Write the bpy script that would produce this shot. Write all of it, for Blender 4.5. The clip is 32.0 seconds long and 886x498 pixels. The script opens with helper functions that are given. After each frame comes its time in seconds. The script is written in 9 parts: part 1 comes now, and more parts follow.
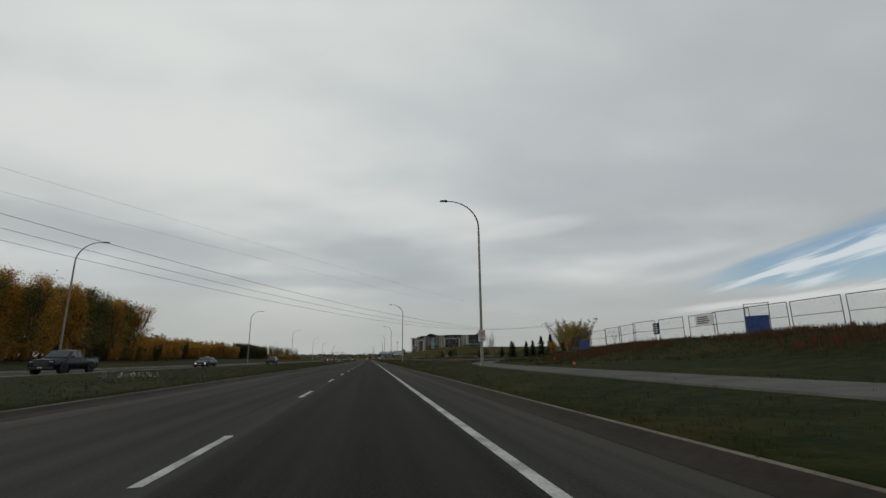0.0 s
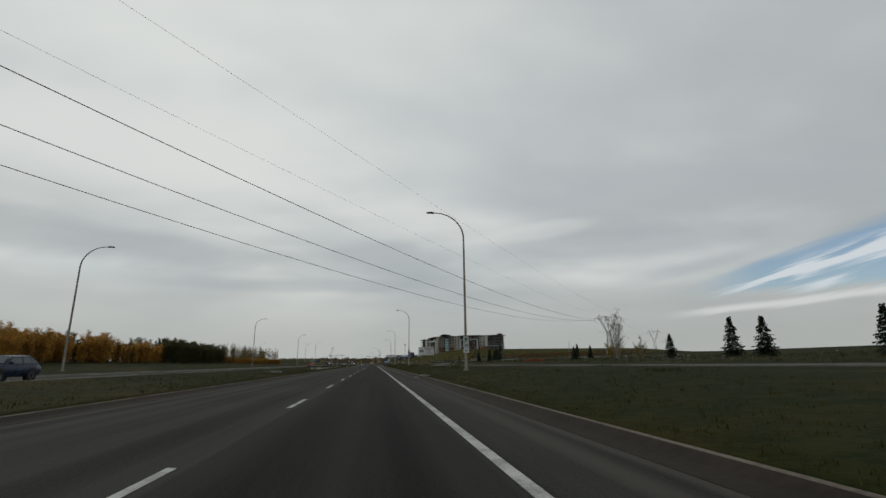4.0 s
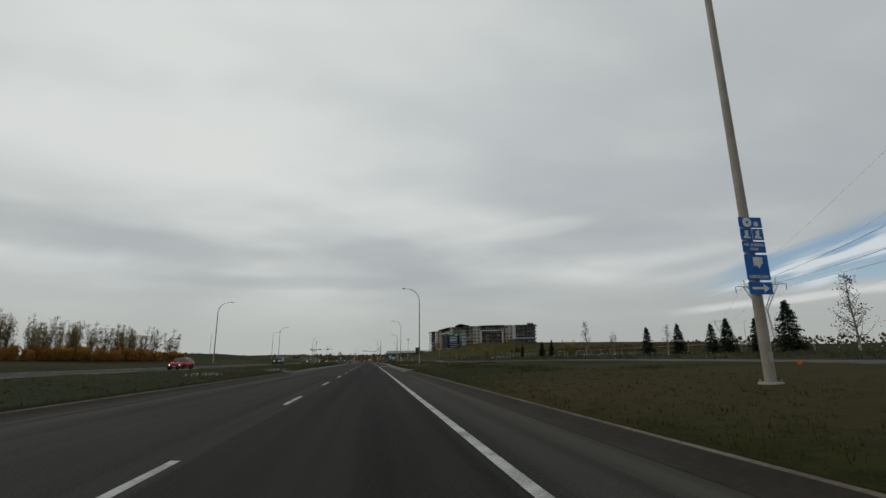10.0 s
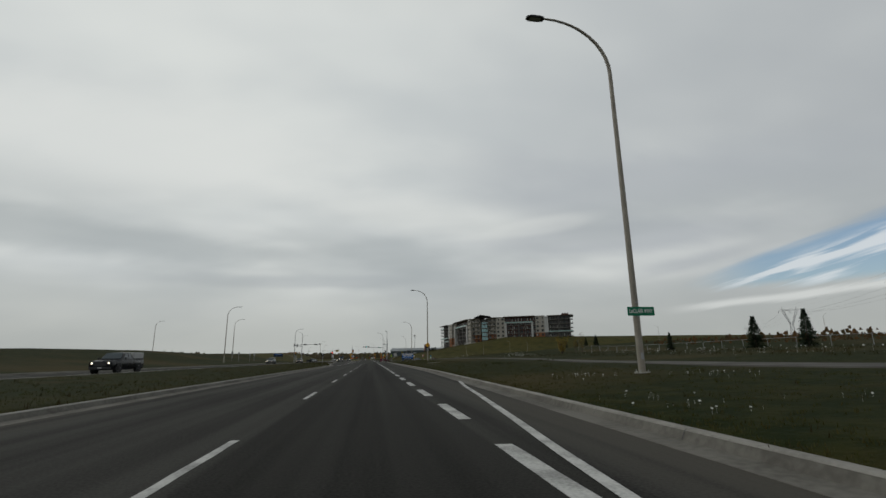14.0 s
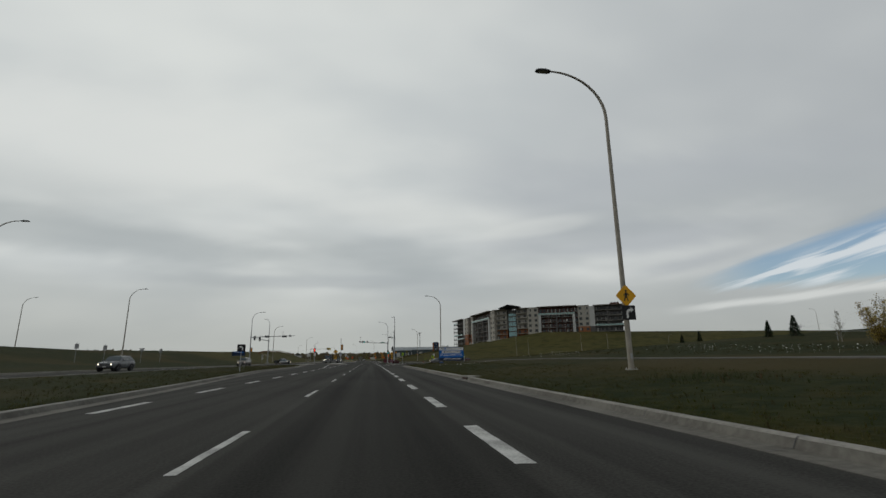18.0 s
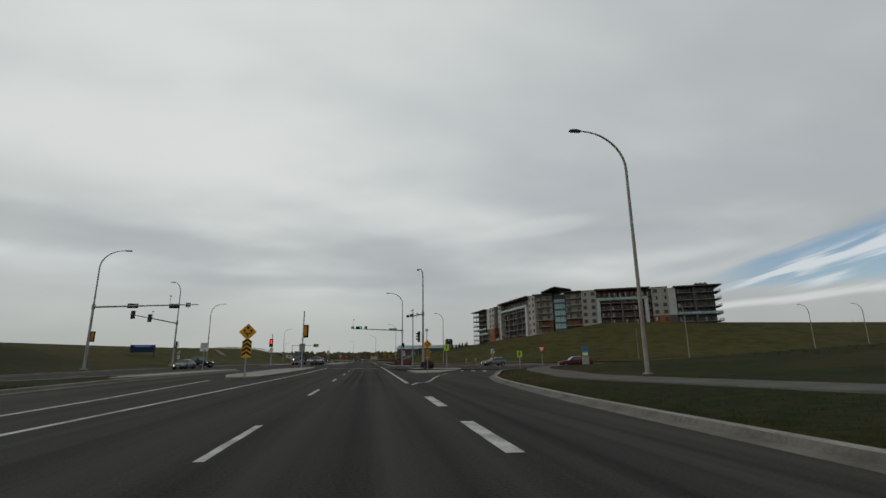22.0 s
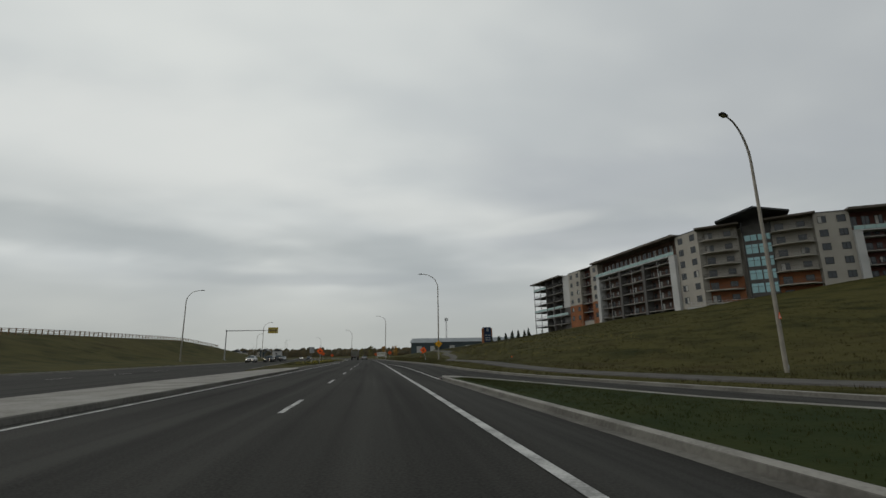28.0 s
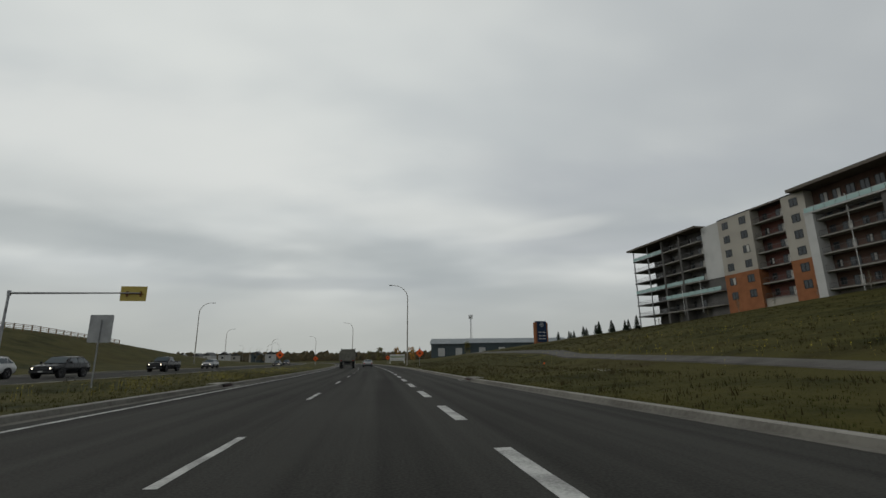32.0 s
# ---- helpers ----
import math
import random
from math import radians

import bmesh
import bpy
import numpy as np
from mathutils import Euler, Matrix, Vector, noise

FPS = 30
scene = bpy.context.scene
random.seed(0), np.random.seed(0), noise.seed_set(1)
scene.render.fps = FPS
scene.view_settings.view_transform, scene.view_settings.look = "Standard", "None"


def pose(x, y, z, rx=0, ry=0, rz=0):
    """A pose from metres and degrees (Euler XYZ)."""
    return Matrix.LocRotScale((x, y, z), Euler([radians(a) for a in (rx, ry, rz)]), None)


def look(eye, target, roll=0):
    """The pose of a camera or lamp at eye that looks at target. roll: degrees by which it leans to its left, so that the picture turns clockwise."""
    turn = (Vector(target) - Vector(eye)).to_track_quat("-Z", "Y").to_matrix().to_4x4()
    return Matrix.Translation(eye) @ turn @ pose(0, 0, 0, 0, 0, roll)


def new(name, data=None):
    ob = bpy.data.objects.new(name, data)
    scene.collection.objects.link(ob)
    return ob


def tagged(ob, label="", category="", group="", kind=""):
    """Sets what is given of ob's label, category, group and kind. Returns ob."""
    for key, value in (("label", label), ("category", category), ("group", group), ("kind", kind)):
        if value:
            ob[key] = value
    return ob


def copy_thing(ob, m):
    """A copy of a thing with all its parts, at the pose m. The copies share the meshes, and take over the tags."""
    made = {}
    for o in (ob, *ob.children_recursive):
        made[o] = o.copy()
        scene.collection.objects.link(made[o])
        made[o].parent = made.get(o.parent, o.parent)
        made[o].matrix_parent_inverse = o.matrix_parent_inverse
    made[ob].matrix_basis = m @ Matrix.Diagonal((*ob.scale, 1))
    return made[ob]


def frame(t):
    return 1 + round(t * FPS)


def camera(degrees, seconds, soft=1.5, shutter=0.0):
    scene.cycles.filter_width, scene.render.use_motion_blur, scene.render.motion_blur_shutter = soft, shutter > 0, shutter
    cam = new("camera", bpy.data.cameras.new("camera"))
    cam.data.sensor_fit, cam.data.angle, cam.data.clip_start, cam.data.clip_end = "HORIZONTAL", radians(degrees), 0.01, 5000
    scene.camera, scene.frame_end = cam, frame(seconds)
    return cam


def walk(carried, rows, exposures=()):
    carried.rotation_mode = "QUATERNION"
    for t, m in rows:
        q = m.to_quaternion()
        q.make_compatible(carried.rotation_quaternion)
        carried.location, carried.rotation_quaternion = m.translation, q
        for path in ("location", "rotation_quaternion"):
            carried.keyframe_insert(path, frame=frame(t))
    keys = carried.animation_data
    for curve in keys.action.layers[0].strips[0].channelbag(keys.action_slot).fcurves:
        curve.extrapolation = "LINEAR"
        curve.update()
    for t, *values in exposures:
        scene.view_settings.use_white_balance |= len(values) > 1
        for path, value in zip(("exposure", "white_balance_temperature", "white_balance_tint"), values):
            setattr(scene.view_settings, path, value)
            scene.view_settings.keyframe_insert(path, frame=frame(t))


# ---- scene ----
cam = camera(86.7, 32.0, shutter=0.0)
PATH = [
    (0, pose(0.26, -2.17, 1.13, 103.12, 0.57, -8.56)),
    (0.5, pose(0.26, 8.74, 1.13, 103.18, 0.75, -8.47)),
    (1, pose(0.26, 19.72, 1.13, 103.14, 0.75, -8.40)),
    (1.5, pose(0.26, 30.65, 1.13, 103.19, 0.78, -8.33)),
    (2, pose(0.30, 41.46, 1.13, 103.47, 0.75, -8.26)),
    (2.5, pose(0.34, 52.18, 1.13, 103.31, 0.93, -8.21)),
    (3, pose(0.37, 62.80, 1.13, 103.39, 0.84, -7.96)),
    (3.5, pose(0.39, 73.38, 1.13, 103.59, 0.74, -7.83)),
    (5.5, pose(0.36, 115.73, 1.13, 103.41, 0.42, -8.39)),
    (6, pose(0.32, 126.32, 1.13, 103.19, 0.86, -8.30)),
    (6.5, pose(0.27, 136.88, 1.13, 103.15, 0.69, -8.27)),
    (7, pose(0.19, 147.37, 1.13, 103.35, 0.59, -8.17)),
    (7.5, pose(0.12, 157.81, 1.13, 103.29, 0.68, -8.13)),
    (8, pose(0.06, 168.12, 1.13, 103.29, 0.92, -8.07)),
    (8.5, pose(0.03, 178.33, 1.13, 103.33, 0.92, -8.09)),
    (9, pose(0.01, 188.43, 1.13, 103.26, 0.69, -8.04)),
    (9.5, pose(-0.03, 198.62, 1.13, 103.22, 0.57, -8.05)),
    (10, pose(-0.09, 208.81, 1.13, 103.25, 0.63, -8.08)),
    (10.5, pose(-0.17, 218.99, 1.13, 103.26, 1.04, -8.09)),
    (11, pose(-0.25, 229.14, 1.13, 103.28, 0.98, -8.08)),
    (11.5, pose(-0.32, 239.24, 1.13, 103.37, 0.78, -7.99)),
    (12, pose(-0.40, 249.35, 1.13, 103.39, 0.67, -7.93)),
    (12.5, pose(-0.50, 259.47, 1.13, 103.23, 0.85, -7.81)),
    (13, pose(-0.65, 269.63, 1.13, 103.26, 0.63, -7.83)),
    (13.5, pose(-0.84, 279.82, 1.13, 103.17, 0.74, -7.77)),
    (14, pose(-1.01, 290.03, 1.13, 103.05, 0.94, -7.77)),
    (14.5, pose(-1.17, 300.20, 1.13, 103.19, 1.05, -7.65)),
    (16.5, pose(-1.61, 340.88, 1.13, 103.21, 0.87, -7.84)),
    (17, pose(-1.71, 351.28, 1.13, 103.18, 0.86, -7.72)),
    (17.5, pose(-1.79, 361.82, 1.13, 103.01, 0.77, -7.76)),
    (18, pose(-1.91, 372.36, 1.13, 103.11, 0.80, -7.79)),
    (18.5, pose(-2.07, 382.81, 1.13, 103.03, 0.53, -7.75)),
    (19, pose(-2.27, 393.19, 1.13, 103.39, 0.66, -7.76)),
    (19.5, pose(-2.46, 403.54, 1.13, 103.01, 0.61, -7.78)),
    (20, pose(-2.64, 413.85, 1.13, 102.99, 0.53, -7.77)),
    (20.5, pose(-2.81, 424.13, 1.13, 103.07, 0.23, -7.77)),
    (21, pose(-2.94, 434.44, 1.13, 103.19, 0.44, -7.76)),
    (21.5, pose(-3.03, 444.79, 1.13, 103.07, 0.46, -7.77)),
    (22, pose(-3.12, 455.15, 1.13, 103.12, 0.64, -7.74)),
    (22.5, pose(-3.22, 465.51, 1.13, 103.04, 0.72, -7.73)),
    (23, pose(-3.37, 475.77, 1.13, 102.86, 0.84, -7.58)),
    (23.5, pose(-3.54, 486.18, 1.13, 102.96, 0.76, -7.50)),
    (24, pose(-3.76, 496.67, 1.13, 103.07, 0.87, -7.38)),
    (24.5, pose(-4.00, 507.22, 1.13, 102.98, 0.46, -7.33)),
    (25, pose(-4.20, 517.82, 1.13, 102.92, 0.28, -7.42)),
    (25.5, pose(-4.41, 528.45, 1.13, 103.05, 0.36, -7.47)),
    (27.5, pose(-5.22, 570.93, 1.13, 102.64, 0.95, -7.17)),
    (28, pose(-5.42, 581.47, 1.13, 102.77, 0.88, -7.17)),
    (28.5, pose(-5.62, 591.96, 1.13, 102.92, 1.15, -7.13)),
    (29, pose(-5.83, 602.38, 1.13, 103.00, 1.47, -7.13)),
    (29.5, pose(-6.06, 612.78, 1.13, 102.99, 1.68, -7.04)),
    (30, pose(-6.29, 623.19, 1.13, 102.84, 1.30, -7.00)),
    (30.5, pose(-6.52, 633.64, 1.13, 103.34, 1.44, -6.85)),
    (31, pose(-6.75, 644.06, 1.13, 103.31, 1.47, -6.64)),
    (31.5, pose(-7.02, 654.44, 1.13, 103.25, 1.01, -6.44)),
    (32, pose(-7.31, 664.81, 1.13, 103.34, 0.59, -6.07)),
]
walk(cam, PATH)

# ---- sky, sun and light ----
world = bpy.data.worlds.new("overcast_sky")
scene.world = world
world.use_nodes = True


def build_sky():
    nt = world.node_tree
    nt.nodes.clear()
    N, L = nt.nodes.new, nt.links.new
    out, bg = N("ShaderNodeOutputWorld"), N("ShaderNodeBackground")
    co, sep = N("ShaderNodeTexCoord"), N("ShaderNodeSeparateXYZ")
    L(co.outputs["Generated"], sep.inputs[0])

    def mth(op, a, b=None, clamp=False):
        n = N("ShaderNodeMath")
        n.operation, n.use_clamp = op, clamp
        for i, v in enumerate((a, b)):
            if v is None:
                continue
            if isinstance(v, (int, float)):
                n.inputs[i].default_value = v
            else:
                L(v, n.inputs[i])
        return n.outputs[0]

    def ramp(src, lo, hi):
        n = N("ShaderNodeMapRange")
        n.interpolation_type = "SMOOTHSTEP"
        L(src, n.inputs[0])
        n.inputs[1].default_value, n.inputs[2].default_value = lo, hi
        return n.outputs[0]

    def mix(f, a, b):
        n = N("ShaderNodeMix")
        n.data_type = "RGBA"
        if isinstance(f, float):
            n.inputs["Factor"].default_value = f
        else:
            L(f, n.inputs["Factor"])
        for key, v in ((6, a), (7, b)):
            if isinstance(v, tuple):
                n.inputs[key].default_value = (*v, 1)
            else:
                L(v, n.inputs[key])
        return n.outputs[2]

    x, y, z = sep.outputs[0], sep.outputs[1], sep.outputs[2]
    # clouds lie on a flat layer overhead
    zz = mth("ADD", mth("MAXIMUM", z, 0.0), 0.42)
    comb = N("ShaderNodeCombineXYZ")
    L(mth("DIVIDE", x, zz), comb.inputs[0])
    L(mth("DIVIDE", y, zz), comb.inputs[1])

    def clouds(scale, detail, off, stretch=(1, 1, 1), rot=0.0):
        mp = N("ShaderNodeMapping")
        mp.inputs["Location"].default_value = off
        mp.inputs["Scale"].default_value = stretch
        mp.inputs["Rotation"].default_value = (0, 0, rot)
        L(comb.outputs[0], mp.inputs[0])
        n = N("ShaderNodeTexNoise")
        n.inputs["Scale"].default_value, n.inputs["Detail"].default_value = scale, detail
        n.inputs["Roughness"].default_value = 0.52
        L(mp.outputs[0], n.inputs["Vector"])
        return n.outputs[0]

    big = clouds(0.55, 2.0, (3.1, 0.4, 0), (1, 0.8, 1), 0.5)
    mid = clouds(1.25, 3.0, (7.3, 2.2, 0), (1.0, 1.5, 1), 0.35)
    soft = clouds(3.0, 4.0, (1.0, 9.2, 0), (0.8, 1.4, 1), 0.4)
    f1 = ramp(mth("ADD", mth("MULTIPLY", big, 0.45), mth("ADD", mth("MULTIPLY", mid, 0.45), mth("MULTIPLY", soft, 0.10))), 0.38, 0.60)
    cloud = mix(f1, SKY_DARK, SKY_LIGHT)
    # the thinner cloud stands ahead and to the left, the thicker one to the right; unseen behind, it is darkened too
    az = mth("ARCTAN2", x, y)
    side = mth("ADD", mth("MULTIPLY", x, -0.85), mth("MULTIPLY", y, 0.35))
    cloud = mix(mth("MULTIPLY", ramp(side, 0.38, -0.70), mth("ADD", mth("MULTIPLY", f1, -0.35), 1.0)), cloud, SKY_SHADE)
    # overhead, out of view, a darkening is added to lower the light below
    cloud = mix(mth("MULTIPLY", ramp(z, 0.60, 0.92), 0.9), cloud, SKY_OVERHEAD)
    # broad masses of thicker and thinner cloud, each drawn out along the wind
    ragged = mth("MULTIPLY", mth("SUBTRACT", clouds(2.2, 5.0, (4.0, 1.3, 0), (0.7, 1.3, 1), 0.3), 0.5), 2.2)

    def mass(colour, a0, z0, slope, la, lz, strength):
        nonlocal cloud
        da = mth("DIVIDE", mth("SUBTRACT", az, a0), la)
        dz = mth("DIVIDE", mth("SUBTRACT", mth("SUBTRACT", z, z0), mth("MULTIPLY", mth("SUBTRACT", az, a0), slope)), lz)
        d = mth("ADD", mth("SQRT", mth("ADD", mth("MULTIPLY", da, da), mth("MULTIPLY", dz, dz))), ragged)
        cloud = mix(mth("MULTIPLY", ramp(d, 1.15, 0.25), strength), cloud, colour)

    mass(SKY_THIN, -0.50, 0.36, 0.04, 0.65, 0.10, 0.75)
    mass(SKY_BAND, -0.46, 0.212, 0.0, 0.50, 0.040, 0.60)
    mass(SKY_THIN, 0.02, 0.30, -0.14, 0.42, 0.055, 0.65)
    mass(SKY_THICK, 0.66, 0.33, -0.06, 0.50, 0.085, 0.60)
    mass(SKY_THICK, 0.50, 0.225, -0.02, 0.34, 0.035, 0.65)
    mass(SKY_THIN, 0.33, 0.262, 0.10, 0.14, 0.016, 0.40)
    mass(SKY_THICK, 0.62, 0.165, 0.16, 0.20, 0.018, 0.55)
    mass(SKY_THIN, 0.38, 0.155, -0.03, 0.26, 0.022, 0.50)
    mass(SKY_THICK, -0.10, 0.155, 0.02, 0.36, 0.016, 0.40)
    # low bands of cloud and a pale strip over the horizon
    flat = N("ShaderNodeCombineXYZ")
    L(mth("MULTIPLY", az, 1.2), flat.inputs[0])
    L(mth("MULTIPLY", z, 5.0), flat.inputs[1])
    bands = N("ShaderNodeTexNoise")
    bands.inputs["Scale"].default_value, bands.inputs["Detail"].default_value = 1.6, 3.0
    L(flat.outputs[0], bands.inputs["Vector"])
    low = mth("MULTIPLY", ramp(z, 0.36, 0.20), ramp(z, 0.06, 0.15))
    cloud = mix(mth("MULTIPLY", mth("MULTIPLY", low, 0.75), ramp(bands.outputs[0], 0.30, 0.66)), cloud, SKY_BAND)
    cloud = mix(mth("MULTIPLY", ramp(z, 0.19, 0.03), 0.75), cloud, SKY_LOW)
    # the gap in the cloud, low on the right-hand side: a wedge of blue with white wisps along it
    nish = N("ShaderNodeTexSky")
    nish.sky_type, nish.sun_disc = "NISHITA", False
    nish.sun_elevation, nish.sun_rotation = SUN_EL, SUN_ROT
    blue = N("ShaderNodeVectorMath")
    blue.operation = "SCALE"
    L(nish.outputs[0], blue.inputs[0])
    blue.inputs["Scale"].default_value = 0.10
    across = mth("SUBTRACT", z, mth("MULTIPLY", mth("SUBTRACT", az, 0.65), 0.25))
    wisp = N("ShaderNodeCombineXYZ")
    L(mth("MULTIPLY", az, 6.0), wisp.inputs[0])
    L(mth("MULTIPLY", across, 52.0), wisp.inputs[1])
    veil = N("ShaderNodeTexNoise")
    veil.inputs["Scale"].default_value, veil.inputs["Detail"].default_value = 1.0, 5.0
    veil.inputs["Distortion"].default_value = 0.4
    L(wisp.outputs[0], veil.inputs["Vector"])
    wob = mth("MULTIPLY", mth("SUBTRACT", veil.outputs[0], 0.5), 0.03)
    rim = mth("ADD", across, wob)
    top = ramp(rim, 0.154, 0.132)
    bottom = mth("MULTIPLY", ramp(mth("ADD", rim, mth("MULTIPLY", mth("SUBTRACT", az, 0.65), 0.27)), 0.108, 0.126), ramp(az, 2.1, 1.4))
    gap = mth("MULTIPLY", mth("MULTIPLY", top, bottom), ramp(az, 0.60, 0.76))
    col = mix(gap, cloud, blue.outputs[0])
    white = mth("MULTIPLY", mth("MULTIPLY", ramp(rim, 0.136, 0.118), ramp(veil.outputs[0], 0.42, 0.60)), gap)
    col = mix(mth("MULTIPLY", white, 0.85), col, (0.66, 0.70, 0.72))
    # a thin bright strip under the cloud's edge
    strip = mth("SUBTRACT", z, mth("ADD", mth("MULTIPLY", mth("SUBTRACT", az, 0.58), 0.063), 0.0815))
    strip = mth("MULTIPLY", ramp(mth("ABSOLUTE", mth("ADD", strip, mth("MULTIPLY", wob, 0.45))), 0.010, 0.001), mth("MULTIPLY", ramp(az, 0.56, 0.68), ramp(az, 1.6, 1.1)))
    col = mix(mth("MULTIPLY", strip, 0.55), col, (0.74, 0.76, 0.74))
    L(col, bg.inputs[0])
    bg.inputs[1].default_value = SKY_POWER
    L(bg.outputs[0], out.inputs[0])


SUN_EL, SUN_ROT = radians(34), radians(-62)
SKY_POWER = 1.0
SKY_LIGHT, SKY_DARK, SKY_SHADE, SKY_OVERHEAD = (0.695, 0.72, 0.70), (0.515, 0.55, 0.56), (0.375, 0.40, 0.42), (0.30, 0.32, 0.33)
SKY_BAND, SKY_LOW = (0.355, 0.39, 0.40), (0.375, 0.393, 0.372)
SKY_THIN, SKY_THICK = (0.70, 0.72, 0.70), (0.385, 0.415, 0.445)
build_sky()
sun = new("sun", bpy.data.lights.new("sun", "SUN"))
sun.data.energy, sun.data.angle, sun.data.color = 0.5, radians(25), (1.0, 0.97, 0.92)
sun.matrix_world = look((0, 0, 60), (60 * math.sin(-SUN_ROT) * math.cos(SUN_EL), -60 * math.cos(SUN_ROT) * math.cos(SUN_EL), 60 - 60 * math.sin(SUN_EL)))

# ---- the line of the road ----
BEND = (0.00, 0.00, 0.00, 0.00, 0.00, 0.00, -0.03, -0.20, -0.43, -0.77, -1.22, -1.79, -2.41, -3.10, -3.92, -4.87, -5.83, -7.02, -8.62)


def xc(y):
    """Where the driving lane's centre lies at y."""
    base = float(np.interp(y, range(-200, 701, 50), BEND))
    if y > 700:
        base += (y - 700) * (BEND[-1] - BEND[-2]) / 50 - 3.8e-4 * (y - 700) ** 2
    return base


def W(u, y, z=0.0):
    return Vector((xc(y) + u, y, z))


def heading(y):
    return math.degrees(math.atan((xc(y - 4) - xc(y + 4)) / 8))


def table(*rows):
    ks, vs = [r[0] for r in rows], [r[1] for r in rows]
    return lambda y: float(np.interp(y, ks, vs))


# edges of the carriageways, as offsets from the lane's centre
edge_right = table((-300, 4.2), (256, 4.2), (292, 4.3), (330, 5.35), (438, 5.45), (455, 6.0), (470, 7.2), (482, 8.5), (487, 9.0), (493, 10.1), (500, 12.3), (507, 14.4), (511, 15.6), (514, 17.4), (516, 21), (517, 30), (518, 78),
                   (553, 78), (560, 52), (567, 33), (575, 23.5), (588, 18.8), (595, 15.3), (603, 13.4), (610, 12.0), (617, 10.6), (625, 9.0), (632, 8.0), (640, 7.4), (660, 7.0), (690, 5.6), (705, 5.4), (4000, 5.4))
edge_left = table((-300, -7.55), (262, -7.5), (380, -7.35), (388, -7.95), (393, -8.35), (405, -9.6), (426, -11.7), (455, -12.0), (485, -14.6), (514, -15.2), (519, -16.9), (524, -19.5), (556, -19.5), (559, -10.3), (628, -10.2),
                  (633, -7.6), (690, -7.0), (4000, -7.0))
far_right = table((-300, -19.5), (470, -19.5), (500, -18.2), (515, -17.2), (524, -19.5), (556, -19.5), (559, -10.3), (622, -10.3), (640, -12.5), (690, -16.5), (760, -17.5), (4000, -17.5))
far_left = table((-300, -31.0), (500, -31.0), (525, -33.5), (556, -33.5), (600, -31), (4000, -31))
far_z = table((-300, 0.25), (440, 0.25), (500, 0.0), (640, 0.0), (690, 0.1), (4000, 0.1))
left_rise = table((-300, 1.2), (150, 1.2), (300, 1.6), (345, 2.2), (400, 3.6), (440, 3.9), (500, 3.6), (545, 4.4), (600, 4.9), (640, 5.4), (680, 6.0), (720, 6.6), (760, 7.4), (790, 6.6), (840, 4.0), (900, 2.0), (1000, 1.5), (4000, 1.5))


def step(a, b, t):
    t = min(1.0, max(0.0, (t - a) / (b - a)))
    return t * t * (3 - 2 * t)


def fall(u, y):
    """The right-hand side of the junction falls away from the through lanes."""
    return -0.42 * step(1.9, 4.6, u) * step(440, 484, y) * (1 - step(612, 642, y))


def WF(u, y, z=0.0):
    return W(u, y, z + fall(u, y))


def ground_z(u, y):
    """Height of the turf beside the roads."""
    return bare_z(u, y) + fall(u, y)


def bare_z(u, y):
    if u > 0:
        e = edge_right(y)
        if e > 40:
            e = 40
        d = u - e
        z = 0.14 + (0.055 - 0.035 * step(566, 590, y) * (1 - step(618, 640, y))) * max(0, min(d, 6)) + 0.03 * max(0, min(d - 6, 150)) * (1 - step(480, 540, y))
        foot = float(np.interp(y, (0, 38, 52, 75, 110), (13, 15.8, 19.5, 24.0, 27.0)))
        z += 1.55 * step(foot, foot + 11, u) * (1 - step(60, 100, y))
        z += 0.036 * max(0, min(u - 18, 90)) * step(400, 470, y) * (1 - step(500, 520, y))
        z += min(0.17 * max(0, u - 24 + 8.5 * step(612, 655, y)), 16.3) * step(548, 672, y) * (1 - 0.16 * step(730, 800, y) - 0.75 * step(800, 930, y)) * (1 - step(320, 600, u))
        return z
    if u > far_right(y) - 0.01:
        a, b = edge_left(y), far_right(y)
        if a - b < 0.3:
            return 0.14
        f = (a - u) / (a - b)
        return 0.14 + (far_z(y) - 0.0) * f - 0.10 * math.sin(math.pi * f)
    d = far_left(y) - u
    z = far_z(y) + 0.14 + 0.08 * max(0, min(d, 6))
    z += left_rise(y) * step(6, 38, d) * (1 - 0.6 * step(60, 200, d))
    return z


def G(u, y):
    return W(u, y, ground_z(u, y))

# ---- materials ----
MATS = {}


